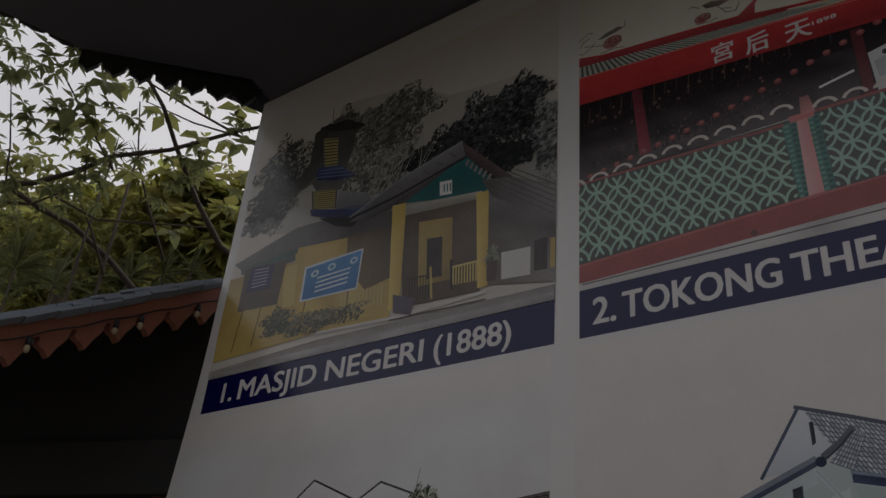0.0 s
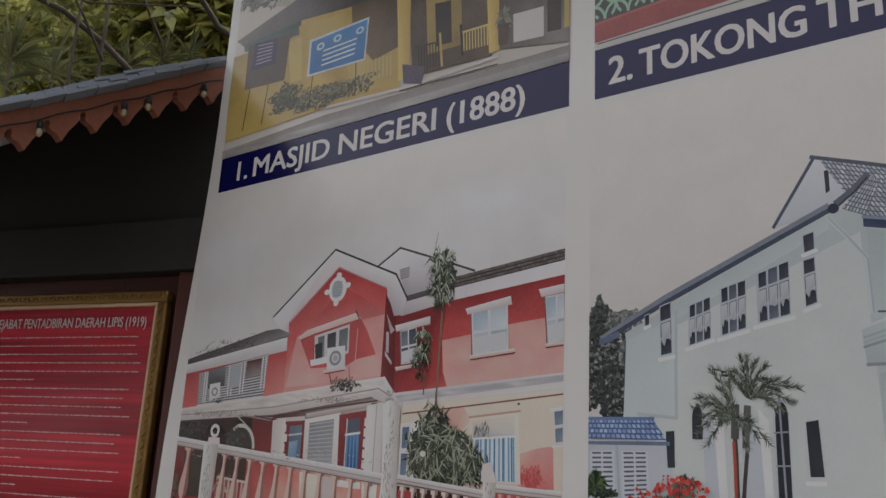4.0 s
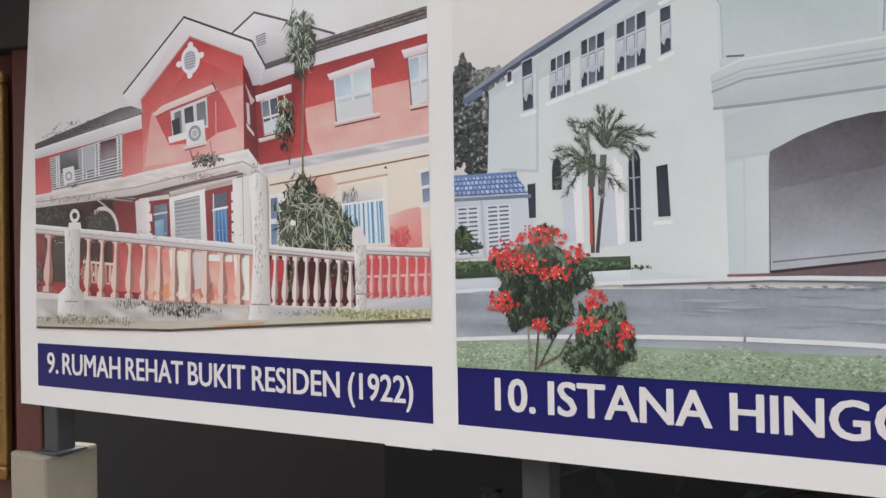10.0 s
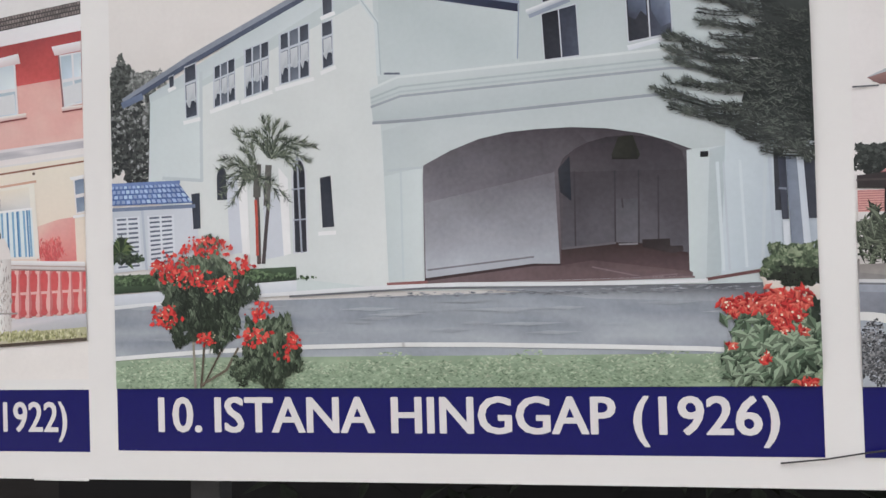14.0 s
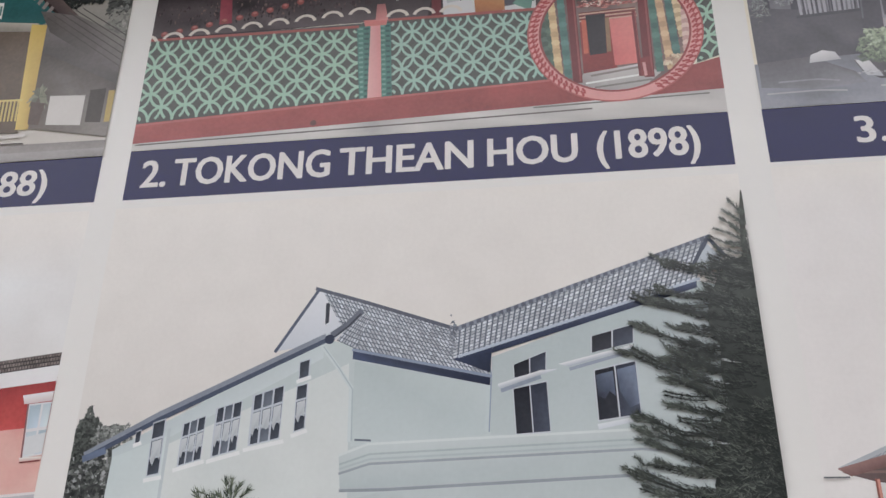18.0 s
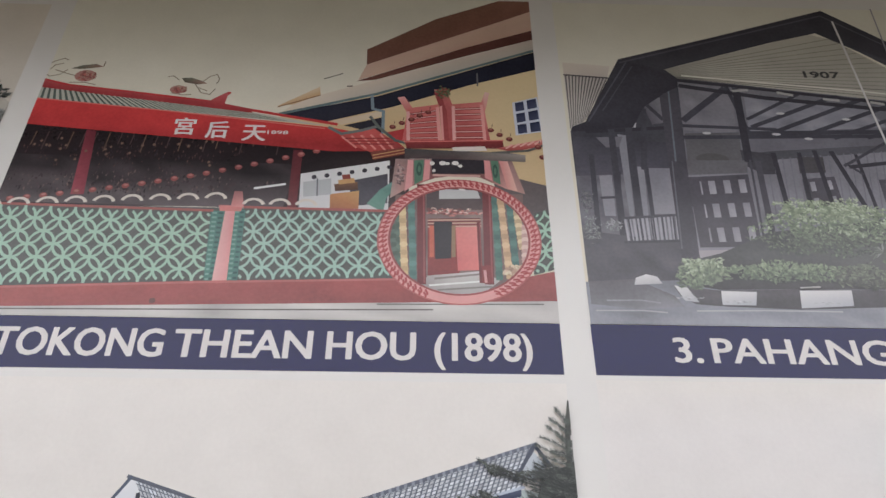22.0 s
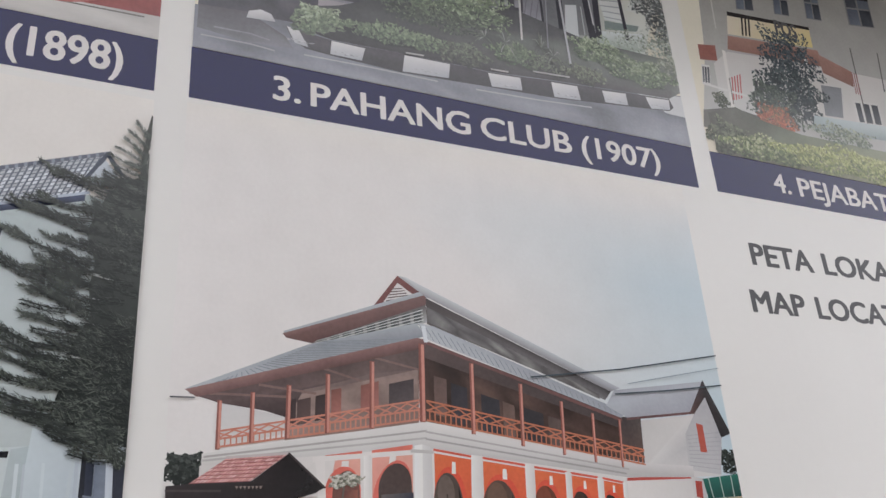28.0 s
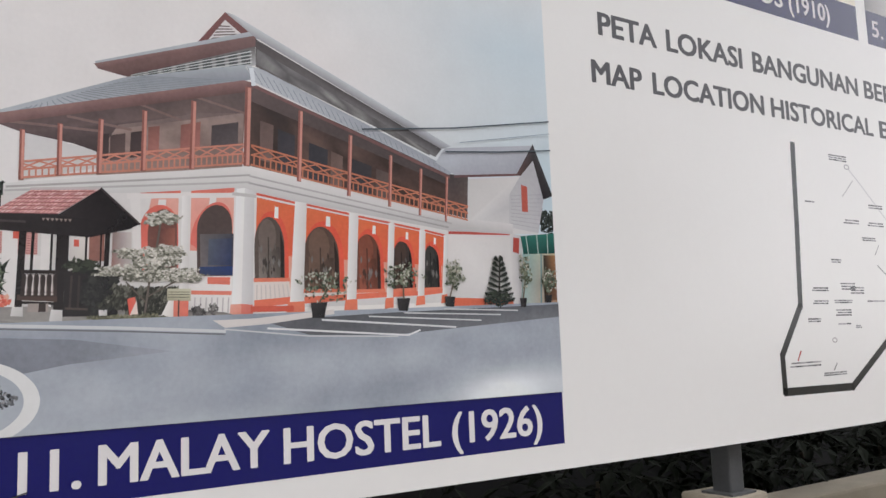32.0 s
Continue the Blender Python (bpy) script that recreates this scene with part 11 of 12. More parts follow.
for c, n, cols, sd in (((1.785, 2.934, 0.062, 0.038), 240, BG, 41), ((1.755, 2.899, 0.040, 0.020), 80, BG[:3], 40), ((2.155, 3.084, 0.189, 0.073), 560, BG, 42), ((2.155, 3.131, 0.146, 0.037), 260, BG[1:], 52), ((2.102, 3.023, 0.158, 0.039), 260, [(58, 64, 60), (80, 90, 78), (108, 120, 98)], 57), ((2.006, 2.934, 0.184, 0.029), 330, BG[:3], 43), ((2.182, 2.923, 0.076, 0.036), 160, [(60, 62, 60), (84, 90, 80), (116, 124, 104)], 58), ((2.352, 2.96, 0.091, 0.038), 170, BG[:3], 44), ((2.454, 2.95, 0.075, 0.031), 110, [(60, 62, 62), (90, 96, 86), (124, 130, 112)], 59), ((2.629, 3.044, 0.095, 0.049), 260, BG, 45), ((2.775, 3.002, 0.124, 0.045), 320, BG, 46), ((2.57, 2.947, 0.069, 0.031), 120, [(62, 64, 60), (92, 98, 84), (126, 134, 110)], 60), ((2.911, 3.05, 0.073, 0.038), 120, [(110, 118, 104), (146, 152, 134), (176, 180, 164)], 61)):
    k.leaves(c, int(n * 0.75), 0.013, cols, 2.4, 0.6, 3.0, seed=sd)
for x, z, h in ((2.25, 2.967, 0.05), (2.313, 2.937, 0.09), (2.429, 2.951, 0.09), (2.466, 2.937, 0.08)):
    k.crown((x, z + h * 0.6, 0.035, h * 0.7), 14, 0.002, [(84, 88, 84), (140, 144, 138), (110, 114, 106)], int(x * 100))
for a, b in (((2.393, 2.918), (2.51, 2.926)), ((2.259, 2.894), (2.311, 2.897)), ((2.014, 2.886), (2.062, 2.889))):
    k.line([a, b], 0.005, (170, 166, 168))
k.done("printed_hedge")
for pts, w, col in (([(2.372, 3.902), (2.376, 3.58), (2.381, 3.264), (2.368, 3.018)], 0.0065, (196, 194, 196)), ([(2.515, 3.994), (2.486, 3.44), (2.452, 3.011)], 0.0045, (132, 130, 140)), ([(2.53, 3.815), (2.528, 3.619)], 0.005, (170, 164, 158)), ([(2.523, 3.529), (2.513, 3.245), (2.521, 2.976)], 0.007, (176, 176, 184))):
    k = pic.start()
    k.line(pts, w, col)
    k.done("printed_flagpole")


# ---- photograph 1: yellow mosque by a road ----
pic = Picture((-1.457, -0.060, 2.768, 3.90), [(218, 210, 198), (214, 206, 194), (196, 190, 182), (206, 200, 190)], "photograph of a small yellow mosque with a blue-roofed minaret by a road")
k = pic.start()
k.poly([(-1.407, 3.354), (-1.332, 3.489), (-1.263, 3.595), (-1.139, 3.655), (-1.021, 3.736), (-1.006, 3.816), (-0.833, 3.79), (-0.645, 3.754), (-0.487, 3.64), (-0.327, 3.617), (-0.198, 3.605), (-0.036, 3.444), (-0.015, 3.078), (-0.217, 3.066), (-0.649, 3.156), (-1.016, 3.241)], [(200, 194, 184), (186, 181, 171), (182, 177, 168), (176, 172, 163), (178, 173, 164), (196, 190, 180), (200, 194, 183), (198, 192, 182), (190, 185, 176), (196, 190, 181), (200, 194, 184), (190, 185, 176), (150, 147, 141), (130, 127, 122), (140, 136, 129), (176, 171, 162)])
TR = [(40, 44, 42), (58, 62, 60), (84, 88, 86), (124, 128, 128)]
HZ = [(104, 104, 96), (124, 123, 114), (146, 144, 134), (166, 163, 152)]
for c, n, cols, sd in (((-1.288, 3.431, 0.110, 0.111), 150, [(128, 126, 120), (142, 140, 132), (156, 153, 144)], 8), ((-1.371, 3.389, 0.087, 0.049), 80, [(126, 125, 120), (144, 142, 136)], 9), ((-0.851, 3.543, 0.188, 0.210), 420, HZ, 3), ((-0.981, 3.668, 0.101, 0.113), 160, [(88, 88, 80), (106, 105, 97), (124, 122, 114)], 13), ((-0.707, 3.635, 0.170, 0.133), 320, [(86, 87, 80), (106, 106, 98), (130, 128, 120), (158, 156, 148)], 14), ((-0.702, 3.394, 0.149, 0.123), 300, [(84, 86, 80), (110, 110, 104), (150, 148, 142), (170, 167, 160)], 15), ((-0.316, 3.43, 0.186, 0.139), 560, TR, 5), ((-0.488, 3.385, 0.157, 0.108), 300, TR[:3], 6), ((-0.204, 3.494, 0.113, 0.097), 240, TR, 7), ((-0.081, 3.316, 0.081, 0.135), 320, [(58, 60, 58), (88, 90, 88), (136, 138, 136), (170, 170, 168)], 4), ((-0.061, 3.15, 0.072, 0.066), 160, [(116, 116, 112), (140, 139, 134), (160, 158, 152)], 16), ((-0.226, 3.289, 0.087, 0.051), 140, TR[:2], 17)):
    k.leaves(c, int(n * 0.8), 0.026, cols, 2.4, 0.9, 2.4, sd)
k.leaves((-1.278, 3.606, 0.151, 0.149), 200, 0.022, [(72, 74, 70), (92, 93, 88), (118, 117, 110)], 2.2, 0.9, 2.4, 18)
k.leaves((-1.308, 3.472, 0.150, 0.097), 150, 0.022, [(62, 64, 62), (84, 85, 82), (108, 107, 102)], 2.2, 0.9, 2.4, 19)
for i in range(18):
    q = random.Random(i)
    a = (-0.69 + q.uniform(-0.16, 0.12), 3.299)
    k.line([a, (a[0] + q.uniform(0.0, 0.12), a[1] + q.uniform(0.08, 0.26))], 0.003, (164, 161, 152))
k.done("printed_tree")
k = pic.start()
k.poly([(-1.451, 3.228), (-1.139, 3.301), (-0.915, 3.288), (-0.680, 3.231), (-0.669, 3.136), (-1.005, 3.184), (-1.400, 3.190)], [(140, 136, 132), (124, 120, 118), (110, 106, 106), (104, 98, 98), (96, 88, 82), (108, 102, 98), (128, 124, 120)])
k.poly([(-1.406, 3.201), (-1.120, 3.207), (-1.019, 3.201), (-1.013, 3.168), (-1.111, 3.159), (-1.399, 3.171)], [(104, 122, 116), (76, 108, 104), (80, 104, 100), (92, 104, 96), (84, 108, 102), (110, 124, 116)])
k.poly([(-1.474, 3.166), (-1.110, 3.152), (-1.106, 3.208), (-0.673, 3.164), (-0.633, 2.827), (-0.946, 2.846), (-1.449, 2.830)], [(176, 152, 84), (196, 168, 76), (204, 174, 70), (190, 164, 78), (196, 168, 74), (190, 162, 72), (206, 180, 92)])
k.wash([(-1.117, 3.188), (-0.672, 3.157), (-0.637, 2.856), (-1.055, 2.869)], 5, 4, cloud((176, 150, 66), (216, 188, 92), 4, 5))
k.poly([(-0.868, 3.188), (-0.674, 3.173), (-0.651, 2.977), (-0.754, 2.959), (-0.851, 3.071)], [(120, 104, 84), (104, 90, 76), (110, 92, 70), (130, 108, 74), (140, 116, 76)])
k.poly([(-1.165, 3.144), (-1.097, 3.142), (-1.076, 2.979), (-1.131, 2.979)], (206, 184, 96))
k.apart("printed_mosque_wall")
k = pic.start()
k.poly([(-1.134, 3.633), (-1.105, 3.743), (-0.991, 3.73), (-0.87, 3.665), (-0.905, 3.649), (-0.936, 3.403), (-1.063, 3.431), (-1.126, 3.517)], [(112, 110, 104), (92, 90, 84), (84, 82, 76), (78, 76, 70), (96, 94, 88), (120, 116, 110), (110, 107, 102), (112, 110, 104)])
k.poly([(-1.247, 3.441), (-1.126, 3.594), (-1.132, 3.727), (-1.053, 3.749), (-1.072, 3.599), (-1.096, 3.481)], [(104, 101, 96), (96, 94, 88), (88, 86, 80), (76, 74, 68), (96, 94, 88), (100, 98, 92)])
k.poly([(-1.111, 3.746), (-0.963, 3.728), (-0.87, 3.67), (-0.91, 3.661), (-1.013, 3.691)], (74, 70, 66)).line([(-1.041, 3.718), (-1.053, 3.819)], 0.003, (84, 80, 74))
for q in ([(-1.081, 3.681), (-0.995, 3.653), (-0.973, 3.523), (-1.05, 3.54)], [(-1.089, 3.444), (-0.962, 3.412), (-0.95, 3.328), (-1.069, 3.36)]):
    k.poly(q, (176, 164, 96))
    k.slats(q, 9, 0.42, (104, 98, 78)).line([q[0], q[3]], 0.005, (84, 88, 112)).line([q[1], q[2]], 0.005, (84, 88, 112))
k.poly([(-1.079, 3.546), (-0.955, 3.514), (-0.867, 3.437), (-0.972, 3.454), (-1.087, 3.493)], [(74, 86, 132), (92, 102, 138), (104, 110, 134), (66, 74, 108), (56, 66, 110)])
k.slats([(-1.066, 3.536), (-0.954, 3.509), (-0.878, 3.441), (-1.075, 3.494)], 3, 0.3, (116, 126, 160))
k.poly([(-0.947, 3.402), (-0.796, 3.343), (-0.761, 3.277), (-0.892, 3.296), (-0.944, 3.321)], [(150, 148, 148), (146, 144, 144), (124, 122, 124), (110, 110, 118), (130, 128, 130)])
k.slats([(-0.933, 3.322), (-0.799, 3.298), (-0.808, 3.251), (-0.916, 3.285)], 5, 0.4, (88, 98, 130))
k.poly([(-1.081, 3.362), (-0.944, 3.321), (-0.791, 3.278), (-0.807, 3.247), (-0.914, 3.27), (-1.073, 3.333)], [(64, 76, 122), (70, 80, 122), (96, 104, 134), (84, 88, 108), (62, 68, 100), (54, 64, 108)])
k.poly([(-1.029, 3.31), (-0.808, 3.251), (-0.854, 3.221), (-0.937, 3.25)], (70, 66, 68)).line([(-1.246, 3.436), (-1.076, 3.5)], 0.010, (128, 125, 120))
k.apart("printed_minaret")
k = pic.start()
k.poly([(-0.624, 3.196), (-0.321, 3.169), (-0.303, 2.851), (-0.588, 2.860)], [(104, 88, 72), (120, 104, 88), (110, 92, 72), (96, 80, 64)])
k.poly([(-0.556, 3.153), (-0.423, 3.132), (-0.407, 2.914), (-0.533, 2.918)], [(186, 160, 74), (176, 150, 70), (150, 128, 66), (170, 146, 70)])
k.poly([(-0.516, 3.080), (-0.456, 3.072), (-0.445, 2.933), (-0.502, 2.935)], (74, 62, 54))
k.poly([(-0.298, 3.187), (-0.034, 3.071), (-0.033, 2.955), (-0.253, 2.993), (-0.294, 3.110)], [(134, 128, 126), (120, 114, 112), (100, 96, 94), (84, 78, 76), (96, 90, 88)])
k.poly([(-0.293, 3.100), (-0.033, 2.964), (-0.032, 2.817), (-0.281, 2.863)], [(96, 88, 82), (110, 102, 98), (150, 144, 140), (120, 108, 96)])
k.poly([(-0.236, 2.956), (-0.139, 2.950), (-0.137, 2.861), (-0.232, 2.869)], (206, 202, 198))
k.poly([(-0.128, 2.965), (-0.085, 2.967), (-0.084, 2.865), (-0.126, 2.869)], (84, 76, 70)).poly([(-0.077, 2.959), (-0.059, 2.959), (-0.058, 2.866), (-0.075, 2.866)], (190, 166, 90))
k.poly([(-0.872, 3.247), (-0.666, 3.318), (-0.399, 3.404), (-0.361, 3.351), (-0.577, 3.253), (-0.778, 3.231)], [(124, 122, 124), (138, 136, 137), (146, 143, 144), (96, 88, 90), (104, 98, 100), (92, 88, 90)])
k.tiles([(-0.665, 3.306), (-0.398, 3.400), (-0.392, 3.367), (-0.638, 3.282)], 9, 3, (146, 138, 142), (96, 88, 94), 7)
k.poly([(-0.625, 3.247), (-0.391, 3.354), (-0.263, 3.215), (-0.318, 3.182)], [(30, 112, 112), (34, 122, 122), (26, 100, 104), (32, 116, 116)])
k.poly([(-0.403, 3.406), (-0.193, 3.194), (-0.222, 3.185), (-0.288, 3.232), (-0.391, 3.354)], [(104, 78, 74), (92, 74, 72), (78, 66, 64), (58, 46, 46), (80, 60, 58)])
k.slats([(-0.391, 3.354), (-0.288, 3.232), (-0.263, 3.215), (-0.373, 3.347)], 3, 0.4, (60, 40, 42))
k.window([(-0.487, 3.282), (-0.438, 3.275), (-0.434, 3.221), (-0.482, 3.229)], 4, 1, (70, 120, 118), (226, 224, 218), 0.4)
k.poly([(-0.629, 3.235), (-0.318, 3.194), (-0.317, 3.167), (-0.624, 3.196)], [(176, 172, 160), (190, 184, 170), (150, 144, 136), (150, 146, 138)])
for q in ([(-0.678, 3.252), (-0.620, 3.246), (-0.597, 2.859), (-0.642, 2.861)], [(-0.339, 3.193), (-0.293, 3.186), (-0.277, 2.859), (-0.312, 2.860)]):
    k.poly(q, [(216, 188, 84), (206, 176, 74), (196, 166, 70), (220, 194, 92)])
k.done("printed_porch")
k = pic.start()
k.poly([(-0.871, 3.262), (-0.672, 3.347), (-0.41, 3.414), (-0.362, 3.352), (-0.594, 3.289), (-0.783, 3.257)], [(122, 120, 124), (136, 134, 138), (146, 143, 146), (120, 116, 118), (108, 106, 110), (104, 102, 106)])
for i in range(9):
    t = i / 8
    a, b = (-0.811, 3.27), (-0.41, 3.404)
    p = (a[0] + (b[0] - a[0]) * t, a[1] + (b[1] - a[1]) * t)
    k.line([p, (p[0] + 0.03, p[1] - 0.026)], 0.003, (104, 102, 108))
k.line([(-0.87, 3.259), (-0.665, 3.286), (-0.362, 3.352)], 0.010, (66, 62, 66)).line([(-0.871, 3.266), (-0.672, 3.349), (-0.41, 3.416)], 0.004, (164, 162, 164))
k.poly([(-0.41, 3.414), (-0.207, 3.208), (-0.263, 3.22), (-0.392, 3.35)], [(118, 100, 98), (108, 92, 90), (84, 72, 72), (96, 78, 76)])
k.bars([(-0.387, 3.339), (-0.28, 3.238), (-0.292, 3.217), (-0.395, 3.32)], 6, 0.5, (150, 140, 138))
k.poly([(-0.321, 3.235), (-0.207, 3.208), (-0.026, 3.104), (-0.025, 2.986), (-0.28, 3.161)], [(112, 106, 104), (124, 118, 116), (150, 146, 142), (120, 114, 112), (96, 90, 88)])
for i in range(6):
    k.line([(-0.299 + 0.02 * i, 3.212 + 0.004 * i), (-0.032, 3.01 + 0.02 * i)], 0.003, (100, 94, 92))
k.done("printed_porch_roof")
k = pic.start()
k.bars([(-0.861, 2.973), (-0.672, 2.958), (-0.667, 2.887), (-0.855, 2.902)], 12, 0.4, (196, 180, 120))
k.bars([(-0.576, 2.954), (-0.489, 2.946), (-0.482, 2.869), (-0.568, 2.875)], 8, 0.35, (60, 54, 46)).line([(-0.581, 2.955), (-0.484, 2.947)], 0.005, (84, 76, 60))
k.bars([(-0.409, 2.952), (-0.317, 2.949), (-0.313, 2.886), (-0.405, 2.891)], 9, 0.5, (206, 184, 96)).line([(-0.414, 2.953), (-0.313, 2.950)], 0.006, (216, 196, 110))
k.line([(-0.491, 2.974), (-0.477, 2.866)], 0.008, (196, 170, 80)).line([(-0.415, 2.977), (-0.404, 2.880)], 0.008, (60, 54, 48))
k.poly([(-1.471, 2.797), (-0.942, 2.821), (-0.032, 2.813), (-0.032, 2.731), (-1.444, 2.698)], [(176, 168, 160), (150, 142, 138), (150, 144, 142), (176, 172, 172), (190, 186, 184)])
k.wash([(-1.440, 2.795), (-0.049, 2.791), (-0.048, 2.741), (-1.431, 2.717)], 10, 2, cloud((150, 145, 145), (190, 186, 184), 5, 9))
k.line([(-0.946, 2.846), (-0.612, 2.832), (-0.284, 2.842)], 0.010, (206, 200, 196)).line([(-0.633, 2.827), (-0.282, 2.819)], 0.004, (110, 102, 98))
k.poly([(-0.630, 2.913), (-0.540, 2.881), (-0.550, 2.827), (-0.622, 2.849)], (104, 92, 110))
k.leaves((-0.954, 2.892, 0.215, 0.038), 320, 0.012, [(84, 84, 62), (120, 116, 90), (150, 144, 120)], 1.7, seed=11)
k.leaves((-1.150, 2.931, 0.076, 0.049), 120, 0.014, [(80, 82, 64), (120, 118, 96)], 1.7, seed=12)
k.crown((-0.266, 2.954, 0.035, 0.045), 16, 0.006, [(150, 150, 130), (120, 122, 104)], 13)
k.poly([(-0.285, 2.941), (-0.246, 2.934), (-0.251, 2.870), (-0.281, 2.874)], (110, 92, 84))
k.done("printed_roadside")
k = pic.start()
k.poly([(-1.378, 3.189), (-1.156, 3.171), (-1.164, 2.999), (-1.373, 3.014)], (110, 96, 84))
k.poly([(-1.344, 3.190), (-1.218, 3.174), (-1.220, 3.075), (-1.347, 3.083)], (84, 74, 112))
k.slats([(-1.333, 3.182), (-1.228, 3.168), (-1.229, 3.091), (-1.337, 3.095)], 6, 0.3, (176, 168, 190), 0.1, 0.85)
k.line([(-1.343, 3.014), (-1.358, 2.856)], 0.004, (70, 60, 52)).line([(-1.246, 3.007), (-1.259, 2.858)], 0.004, (70, 60, 52)).line([(-1.022, 2.976), (-1.027, 2.863)], 0.004, (84, 74, 62)).line([(-0.826, 2.971), (-0.819, 2.858)], 0.004, (84, 74, 62))
k.poly([(-1.053, 3.117), (-0.783, 3.120), (-0.787, 2.971), (-1.050, 2.981)], (206, 214, 220))
k.poly([(-1.043, 3.107), (-0.790, 3.114), (-0.793, 2.977), (-1.040, 2.987)], [(62, 140, 196), (70, 150, 206), (56, 130, 190), (50, 124, 184)])
k.slats([(-1.006, 3.065), (-0.805, 3.067), (-0.815, 2.999), (-1.010, 2.997)], 4, 0.32, (206, 222, 232), 0.12, 0.88)
for c in ((-0.997, 3.078, 0.019, 0.014), (-0.920, 3.085, 0.019, 0.014), (-0.820, 3.084, 0.018, 0.013)):
    k.ring(c, 0.5, (180, 210, 226), n=12)
k.apart("printed_signboard")

# ---- photograph 4: white office behind a garden ----
pic = Picture((2.980, 4.420, 2.776, 3.97), [(226, 218, 204), (226, 218, 204), CREAM_SKY, CREAM_SKY], "photograph of a white gabled post office behind a garden", 16)
k = pic.start()
k.poly([(3.091, 3.485), (3.461, 3.608), (4.455, 3.821), (4.239, 3.067), (3.983, 2.928), (2.979, 2.859), (3.052, 3.15)], [(150, 148, 144), (156, 154, 150), (170, 168, 164), (196, 194, 192), (190, 188, 186), (184, 182, 180), (176, 174, 170)])
k.poly([(3.407, 3.608), (3.706, 3.906), (4.049, 3.759)], [(158, 152, 144), (148, 140, 128), (160, 154, 146)])
k.line([(3.396, 3.608), (3.706, 3.906), (4.064, 3.763)], 0.018, (78, 80, 78)).disc((3.725, 3.765, 0.044, 0.057), (96, 72, 70)).leaves((3.725, 3.765, 0.033, 0.047), 16, 0.010, [(84, 62, 60), (118, 92, 88)], 1.4, seed=2)
k.poly([(3.061, 3.509), (3.469, 3.629), (4.094, 3.772), (4.467, 3.843), (4.443, 3.799), (4.071, 3.723), (3.453, 3.584), (3.139, 3.496)], [(60, 62, 62), (64, 66, 66), (70, 72, 72), (74, 74, 74), (112, 112, 112), (106, 106, 106), (92, 92, 92), (84, 84, 84)])
k.line([(3.077, 3.499), (3.458, 3.599), (4.449, 3.81)], 0.006, (150, 148, 146)).line([(3.138, 3.494), (3.124, 3.26)], 0.006, (190, 186, 182))
k.poly([(3.028, 3.172), (3.102, 3.185), (3.098, 3.125), (3.025, 3.113)], (156, 96, 84))
k.done("printed_office_wall")
for q in ([(3.26, 3.503), (3.34, 3.519), (3.321, 3.382), (3.238, 3.367)], [(3.442, 3.542), (3.513, 3.552), (3.493, 3.407), (3.418, 3.397)], [(3.598, 3.571), (3.675, 3.584), (3.657, 3.431), (3.578, 3.421)], [(3.819, 3.614), (3.959, 3.642), (3.945, 3.476), (3.801, 3.452)], [(4.255, 3.697), (4.405, 3.726), (4.374, 3.541), (4.221, 3.514)]):
    k = pic.start()
    k.window(q, 2, 2, (66, 70, 80), (136, 136, 140), 0.10, (96, 104, 120))
    k.poly([k.at(q, 0.0, 0.0), k.at(q, 1.0, 0.0), k.at(q, 1.0, 0.24), k.at(q, 0.0, 0.22)], (58, 58, 62))
    k.done("printed_window")
k = pic.start()
k.poly([(3.191, 3.345), (3.576, 3.382), (3.568, 3.292), (3.171, 3.248)], [(214, 204, 186), (222, 200, 150), (226, 200, 128), (214, 202, 182)])
k.poly([(3.191, 3.345), (3.576, 3.382), (3.574, 3.369), (3.188, 3.327)], (56, 52, 54)).bars([(3.249, 3.348), (3.296, 3.353), (3.278, 3.265), (3.231, 3.258)], 3, 0.5, (58, 54, 58))
lettering("shop_sign", "POS", 3.402, 3.507, 3.312, 0.062, k.y - 0.0002, pic.ob, MAP_INK, 0.05)
k.apart("printed_signboard")
k = pic.start()
k.poly([(3.15, 3.173), (3.56, 3.216), (4.154, 3.251), (4.01, 2.979), (3.069, 2.937), (3.08, 3.112)], [(196, 192, 190), (204, 200, 198), (210, 206, 204), (200, 198, 196), (196, 194, 192), (200, 196, 194)])
k.poly([(3.169, 3.241), (3.588, 3.286), (3.594, 3.219), (3.154, 3.183)], [(170, 128, 116), (176, 132, 120), (150, 110, 100), (156, 116, 104)]).poly([(3.582, 3.27), (3.736, 3.231), (3.724, 3.165), (3.583, 3.192)], [(176, 134, 122), (170, 126, 114), (144, 106, 96), (156, 116, 106)])
for q in ([(3.237, 3.098), (3.313, 3.105), (3.282, 2.962), (3.202, 2.951)], [(3.693, 3.106), (3.827, 3.119), (3.818, 3.019), (3.687, 3.008)], [(3.025, 3.095), (3.058, 3.098), (3.044, 3.021), (3.012, 3.018)]):
    k.window(q, 3, 1, (74, 76, 84), (206, 204, 202), 0.2)
k.poly([(3.555, 3.136), (3.655, 3.146), (3.622, 3.018), (3.535, 3.011)], (136, 138, 144))
k.line([(3.766, 3.339), (3.737, 2.999)], 0.006, (110, 108, 108)).line([(3.912, 3.353), (3.885, 3.182)], 0.006, (110, 108, 108)).line([(3.135, 3.17), (3.117, 2.947)], 0.014, (214, 210, 206)).line([(3.514, 3.235), (3.505, 3)], 0.014, (214, 210, 208))
k.bars([(3.138, 3.071), (3.188, 3.096), (3.171, 3), (3.124, 2.982)], 4, 0.5, (190, 96, 96)).bars([(3.73, 3.23), (3.763, 3.227), (3.751, 3.137), (3.722, 3.136)], 3, 0.5, (160, 104, 104))
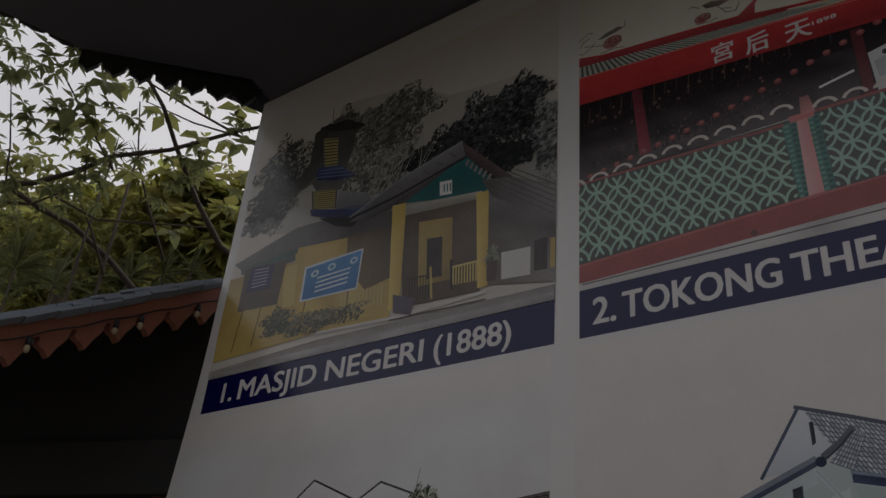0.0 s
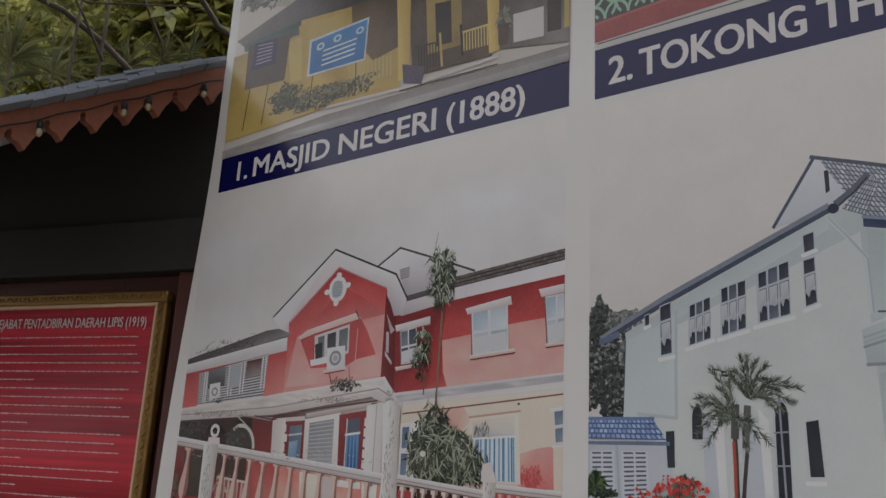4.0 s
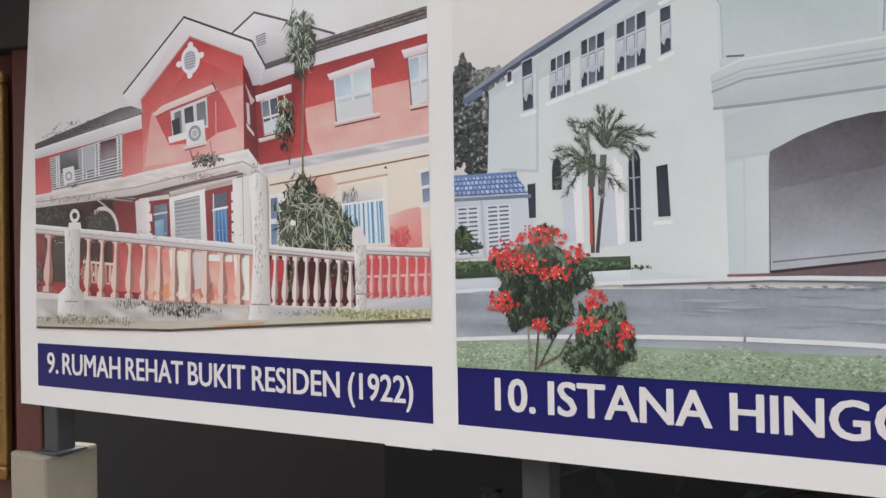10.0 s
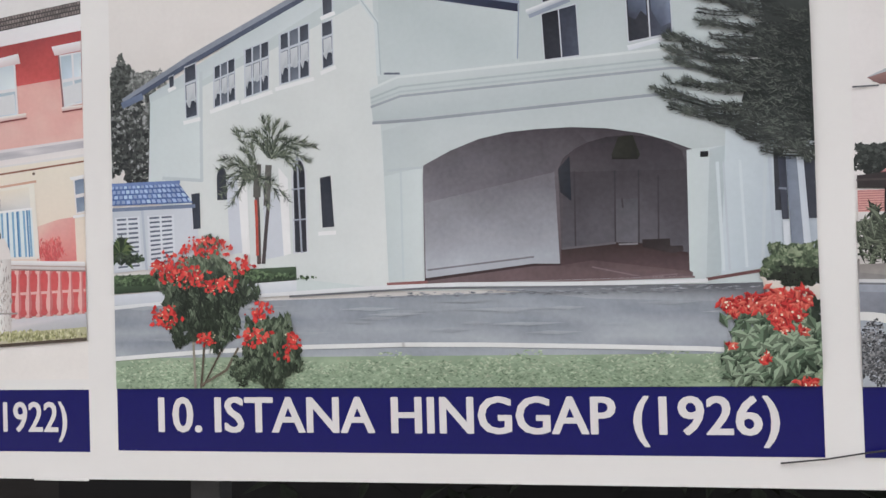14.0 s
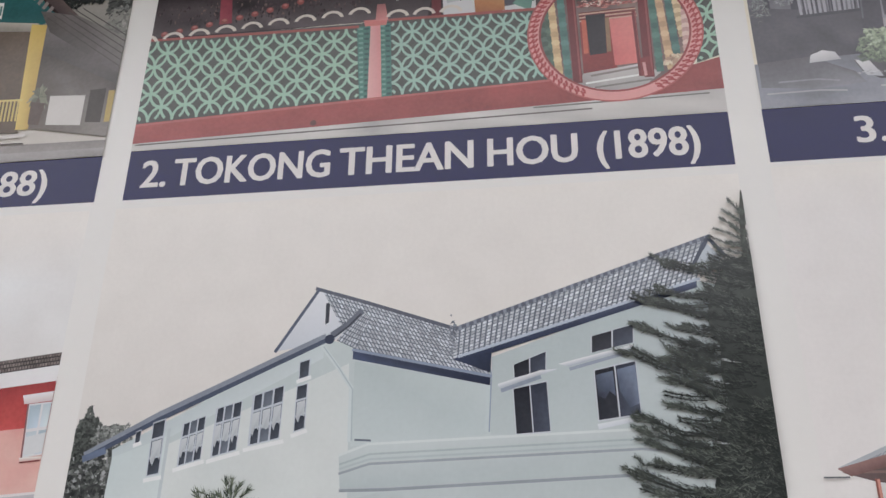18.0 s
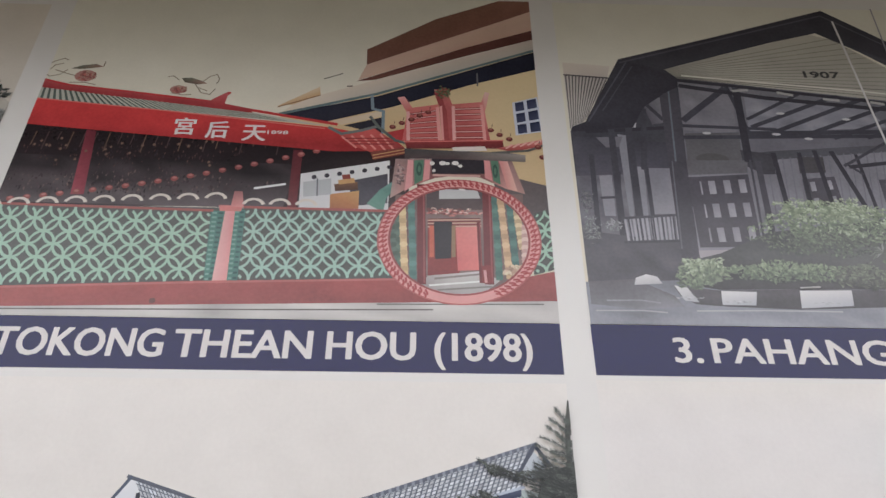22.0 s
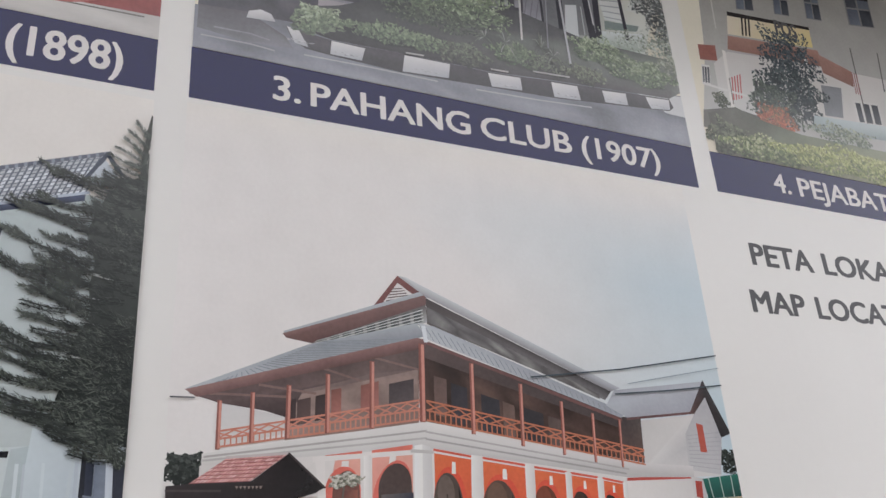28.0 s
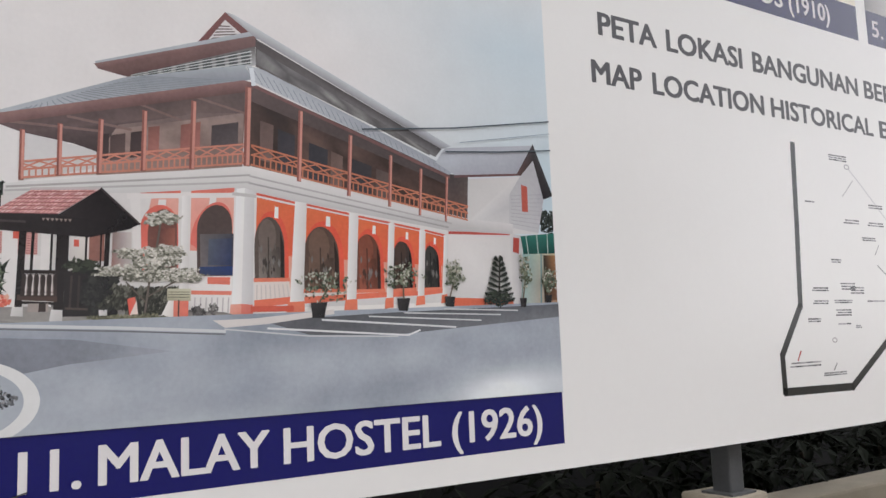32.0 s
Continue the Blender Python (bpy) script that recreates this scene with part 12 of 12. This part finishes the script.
k.line([(3.017, 3.022), (3.139, 3.015), (3.232, 3.012)], 0.008, (206, 204, 202)).line([(3.132, 3.068), (3.124, 2.969)], 0.004, (110, 104, 100))
k.poly([(2.993, 2.922), (3.12, 2.956), (3.301, 2.935), (3.276, 2.893), (2.979, 2.859)], [(110, 108, 100), (96, 94, 88), (88, 88, 82), (110, 112, 100), (120, 116, 108)])
k.poly([(3.47, 2.989), (4.037, 3.03), (4.01, 2.979), (3.453, 2.946)], [(176, 190, 192), (190, 202, 204), (150, 168, 170), (140, 156, 158)])
k.done("printed_porch")
k = pic.start()
k.leaves((3.434, 3.216, 0.139, 0.118), 330, 0.014, [(62, 70, 78), (80, 90, 98), (104, 114, 120)], 1.8, seed=3)
k.leaves((3.405, 3.07, 0.140, 0.111), 380, 0.015, [(48, 56, 62), (70, 80, 84), (96, 108, 110)], 1.8, seed=13)
k.leaves((3.075, 2.972, 0.029, 0.032), 60, 0.012, [(70, 76, 64), (110, 114, 96)], 1.8, seed=14)
k.leaves((3.287, 2.963, 0.073, 0.056), 150, 0.012, [(176, 92, 68), (196, 116, 84), (150, 84, 64), (130, 112, 84)], 1.8, seed=8)
k.leaves((3.307, 2.996, 0.116, 0.093), 220, 0.014, [(60, 70, 66), (84, 96, 88), (112, 124, 112)], 1.8, seed=4)
k.leaves((3.303, 2.949, 0.078, 0.054), 140, 0.013, [(190, 100, 70), (206, 124, 90), (150, 90, 66), (120, 110, 80)], 1.8, seed=28)
k.poly([(3.007, 2.913), (3.126, 2.958), (3.235, 2.929), (3.398, 2.909), (3.791, 2.916), (3.983, 2.883), (3.933, 2.765), (3.728, 2.755), (3.011, 2.767)], [(96, 96, 86), (104, 106, 94), (92, 96, 80), (120, 128, 104), (150, 156, 130), (160, 164, 130), (150, 152, 110), (140, 142, 100), (104, 100, 88)])
k.poly([(3.478, 2.999), (3.833, 3.025), (4.046, 3.032), (4.023, 2.976), (3.809, 2.964), (3.458, 2.937)], [(176, 190, 194), (196, 206, 208), (200, 208, 210), (160, 172, 174), (150, 164, 166), (150, 164, 168)])
k.leaves((3.59, 2.945, 0.144, 0.038), 130, 0.014, [(96, 108, 96), (140, 150, 130), (176, 182, 160)], 1.8, seed=24)
k.leaves((3.072, 2.837, 0.086, 0.063), 200, 0.014, [(58, 64, 52), (92, 98, 78), (130, 134, 108)], 1.8, seed=5)
k.leaves((3.227, 2.82, 0.178, 0.046), 300, 0.014, [(66, 80, 50), (100, 116, 70), (140, 150, 96), (190, 190, 150)], 1.8, seed=25)
k.leaves((3.578, 2.836, 0.291, 0.054), 420, 0.014, [(96, 110, 60), (136, 148, 84), (176, 180, 112), (206, 204, 140)], 1.8, seed=6)
k.done("printed_garden")

# ---- photograph 5 and the site map ----
pic = Picture((4.486, 5.900, 2.776, 3.97), [(226, 218, 204), (226, 218, 204), (120, 118, 116), (84, 82, 84)], "photograph of a shaded building beside a road")
k = pic.start()
k.wash([(4.486, 3.4), (5.9, 3.4), (5.9, 2.776), (4.486, 2.776)], 10, 6, cloud((84, 82, 86), (176, 172, 168), 4, 5))
k.done("printed_building")
k = Ink((2.95, 6.0, 1.25, 2.3), -0.0004)
MAPW = 0.026
k.line([(3.94, 2.194), (3.925, 1.92), (3.906, 1.646), (3.787, 1.488), (3.787, 1.371), (4.17, 1.367), (4.402, 1.505), (4.60, 1.62), (4.75, 1.9)], MAPW, (44, 44, 46))
tagged(k.done("map_outline", board), "thick dark outline of the site map")
k = Ink((2.95, 6.0, 1.25, 2.3), -0.0004)
k.line([(4.266, 2.135), (4.331, 2.088), (4.491, 1.961), (4.599, 1.859)], 0.006, (196, 194, 194)).line([(4.213, 2.032), (4.288, 2.095)], 0.004, (176, 174, 174)).line([(4.398, 1.790), (4.495, 1.729)], 0.005, (150, 150, 150)).line([(4.390, 1.827), (4.419, 1.863)], 0.004, (150, 150, 150))
k.ring((4.256, 2.142, 0.018, 0.010), 0.4, (170, 170, 170), n=12).ring((4.086, 1.528, 0.016, 0.009), 0.4, (176, 170, 170), n=12)
k.line([(3.868, 1.468), (3.888, 1.497)], 0.006, (176, 70, 66)).line([(4.067, 1.428), (4.087, 1.450)], 0.004, (90, 88, 88))
tagged(k.done("map_road", board), "thin grey roads on the site map")
k = Ink((2.95, 6.0, 1.25, 2.3), -0.0005)
rnd = random.Random(8)
for c, rows in (((4.196, 2.170, 0.061, 0.012), 3), ((4.007, 2.001, 0.030, 0.004), 1), ((4.255, 1.943, 0.050, 0.010), 2), ((4.137, 1.800, 0.031, 0.008), 2), ((4.024, 1.701, 0.049, 0.008), 2), ((4.024, 1.657, 0.046, 0.008), 2), ((4.195, 1.712, 0.045, 0.014), 3), ((4.250, 1.698, 0.043, 0.014), 3), ((4.152, 1.659, 0.062, 0.007), 2), ((4.153, 1.621, 0.048, 0.013), 3), ((4.368, 1.660, 0.064, 0.004), 1), ((3.979, 1.597, 0.036, 0.008), 2), ((4.153, 1.582, 0.038, 0.004), 1), ((4.239, 1.571, 0.018, 0.006), 2), ((3.906, 1.454, 0.087, 0.011), 2), ((4.072, 1.416, 0.067, 0.007), 2), ((4.422, 2.006, 0.046, 0.009), 2), ((4.410, 1.940, 0.058, 0.009), 2), ((4.355, 1.884, 0.048, 0.008), 2)):
    x, z, rx, rz = c
    for r in range(rows):
        a = x - rx * rnd.uniform(0.7, 1.0)
        while a < x + rx * 0.9:
            b = min(x + rx, a + rnd.uniform(0.012, 0.035))
            k.line([(a, z + rz - 2 * rz * (r + 0.5) / rows), (b, z + rz - 2 * rz * (r + 0.5) / rows)], 0.005, rnd.choice([(130, 128, 130), (160, 158, 160), (108, 106, 108)]))
            a = b + 0.005
tagged(k.done("map_label", board), "small unreadable place labels", kind="stuff")
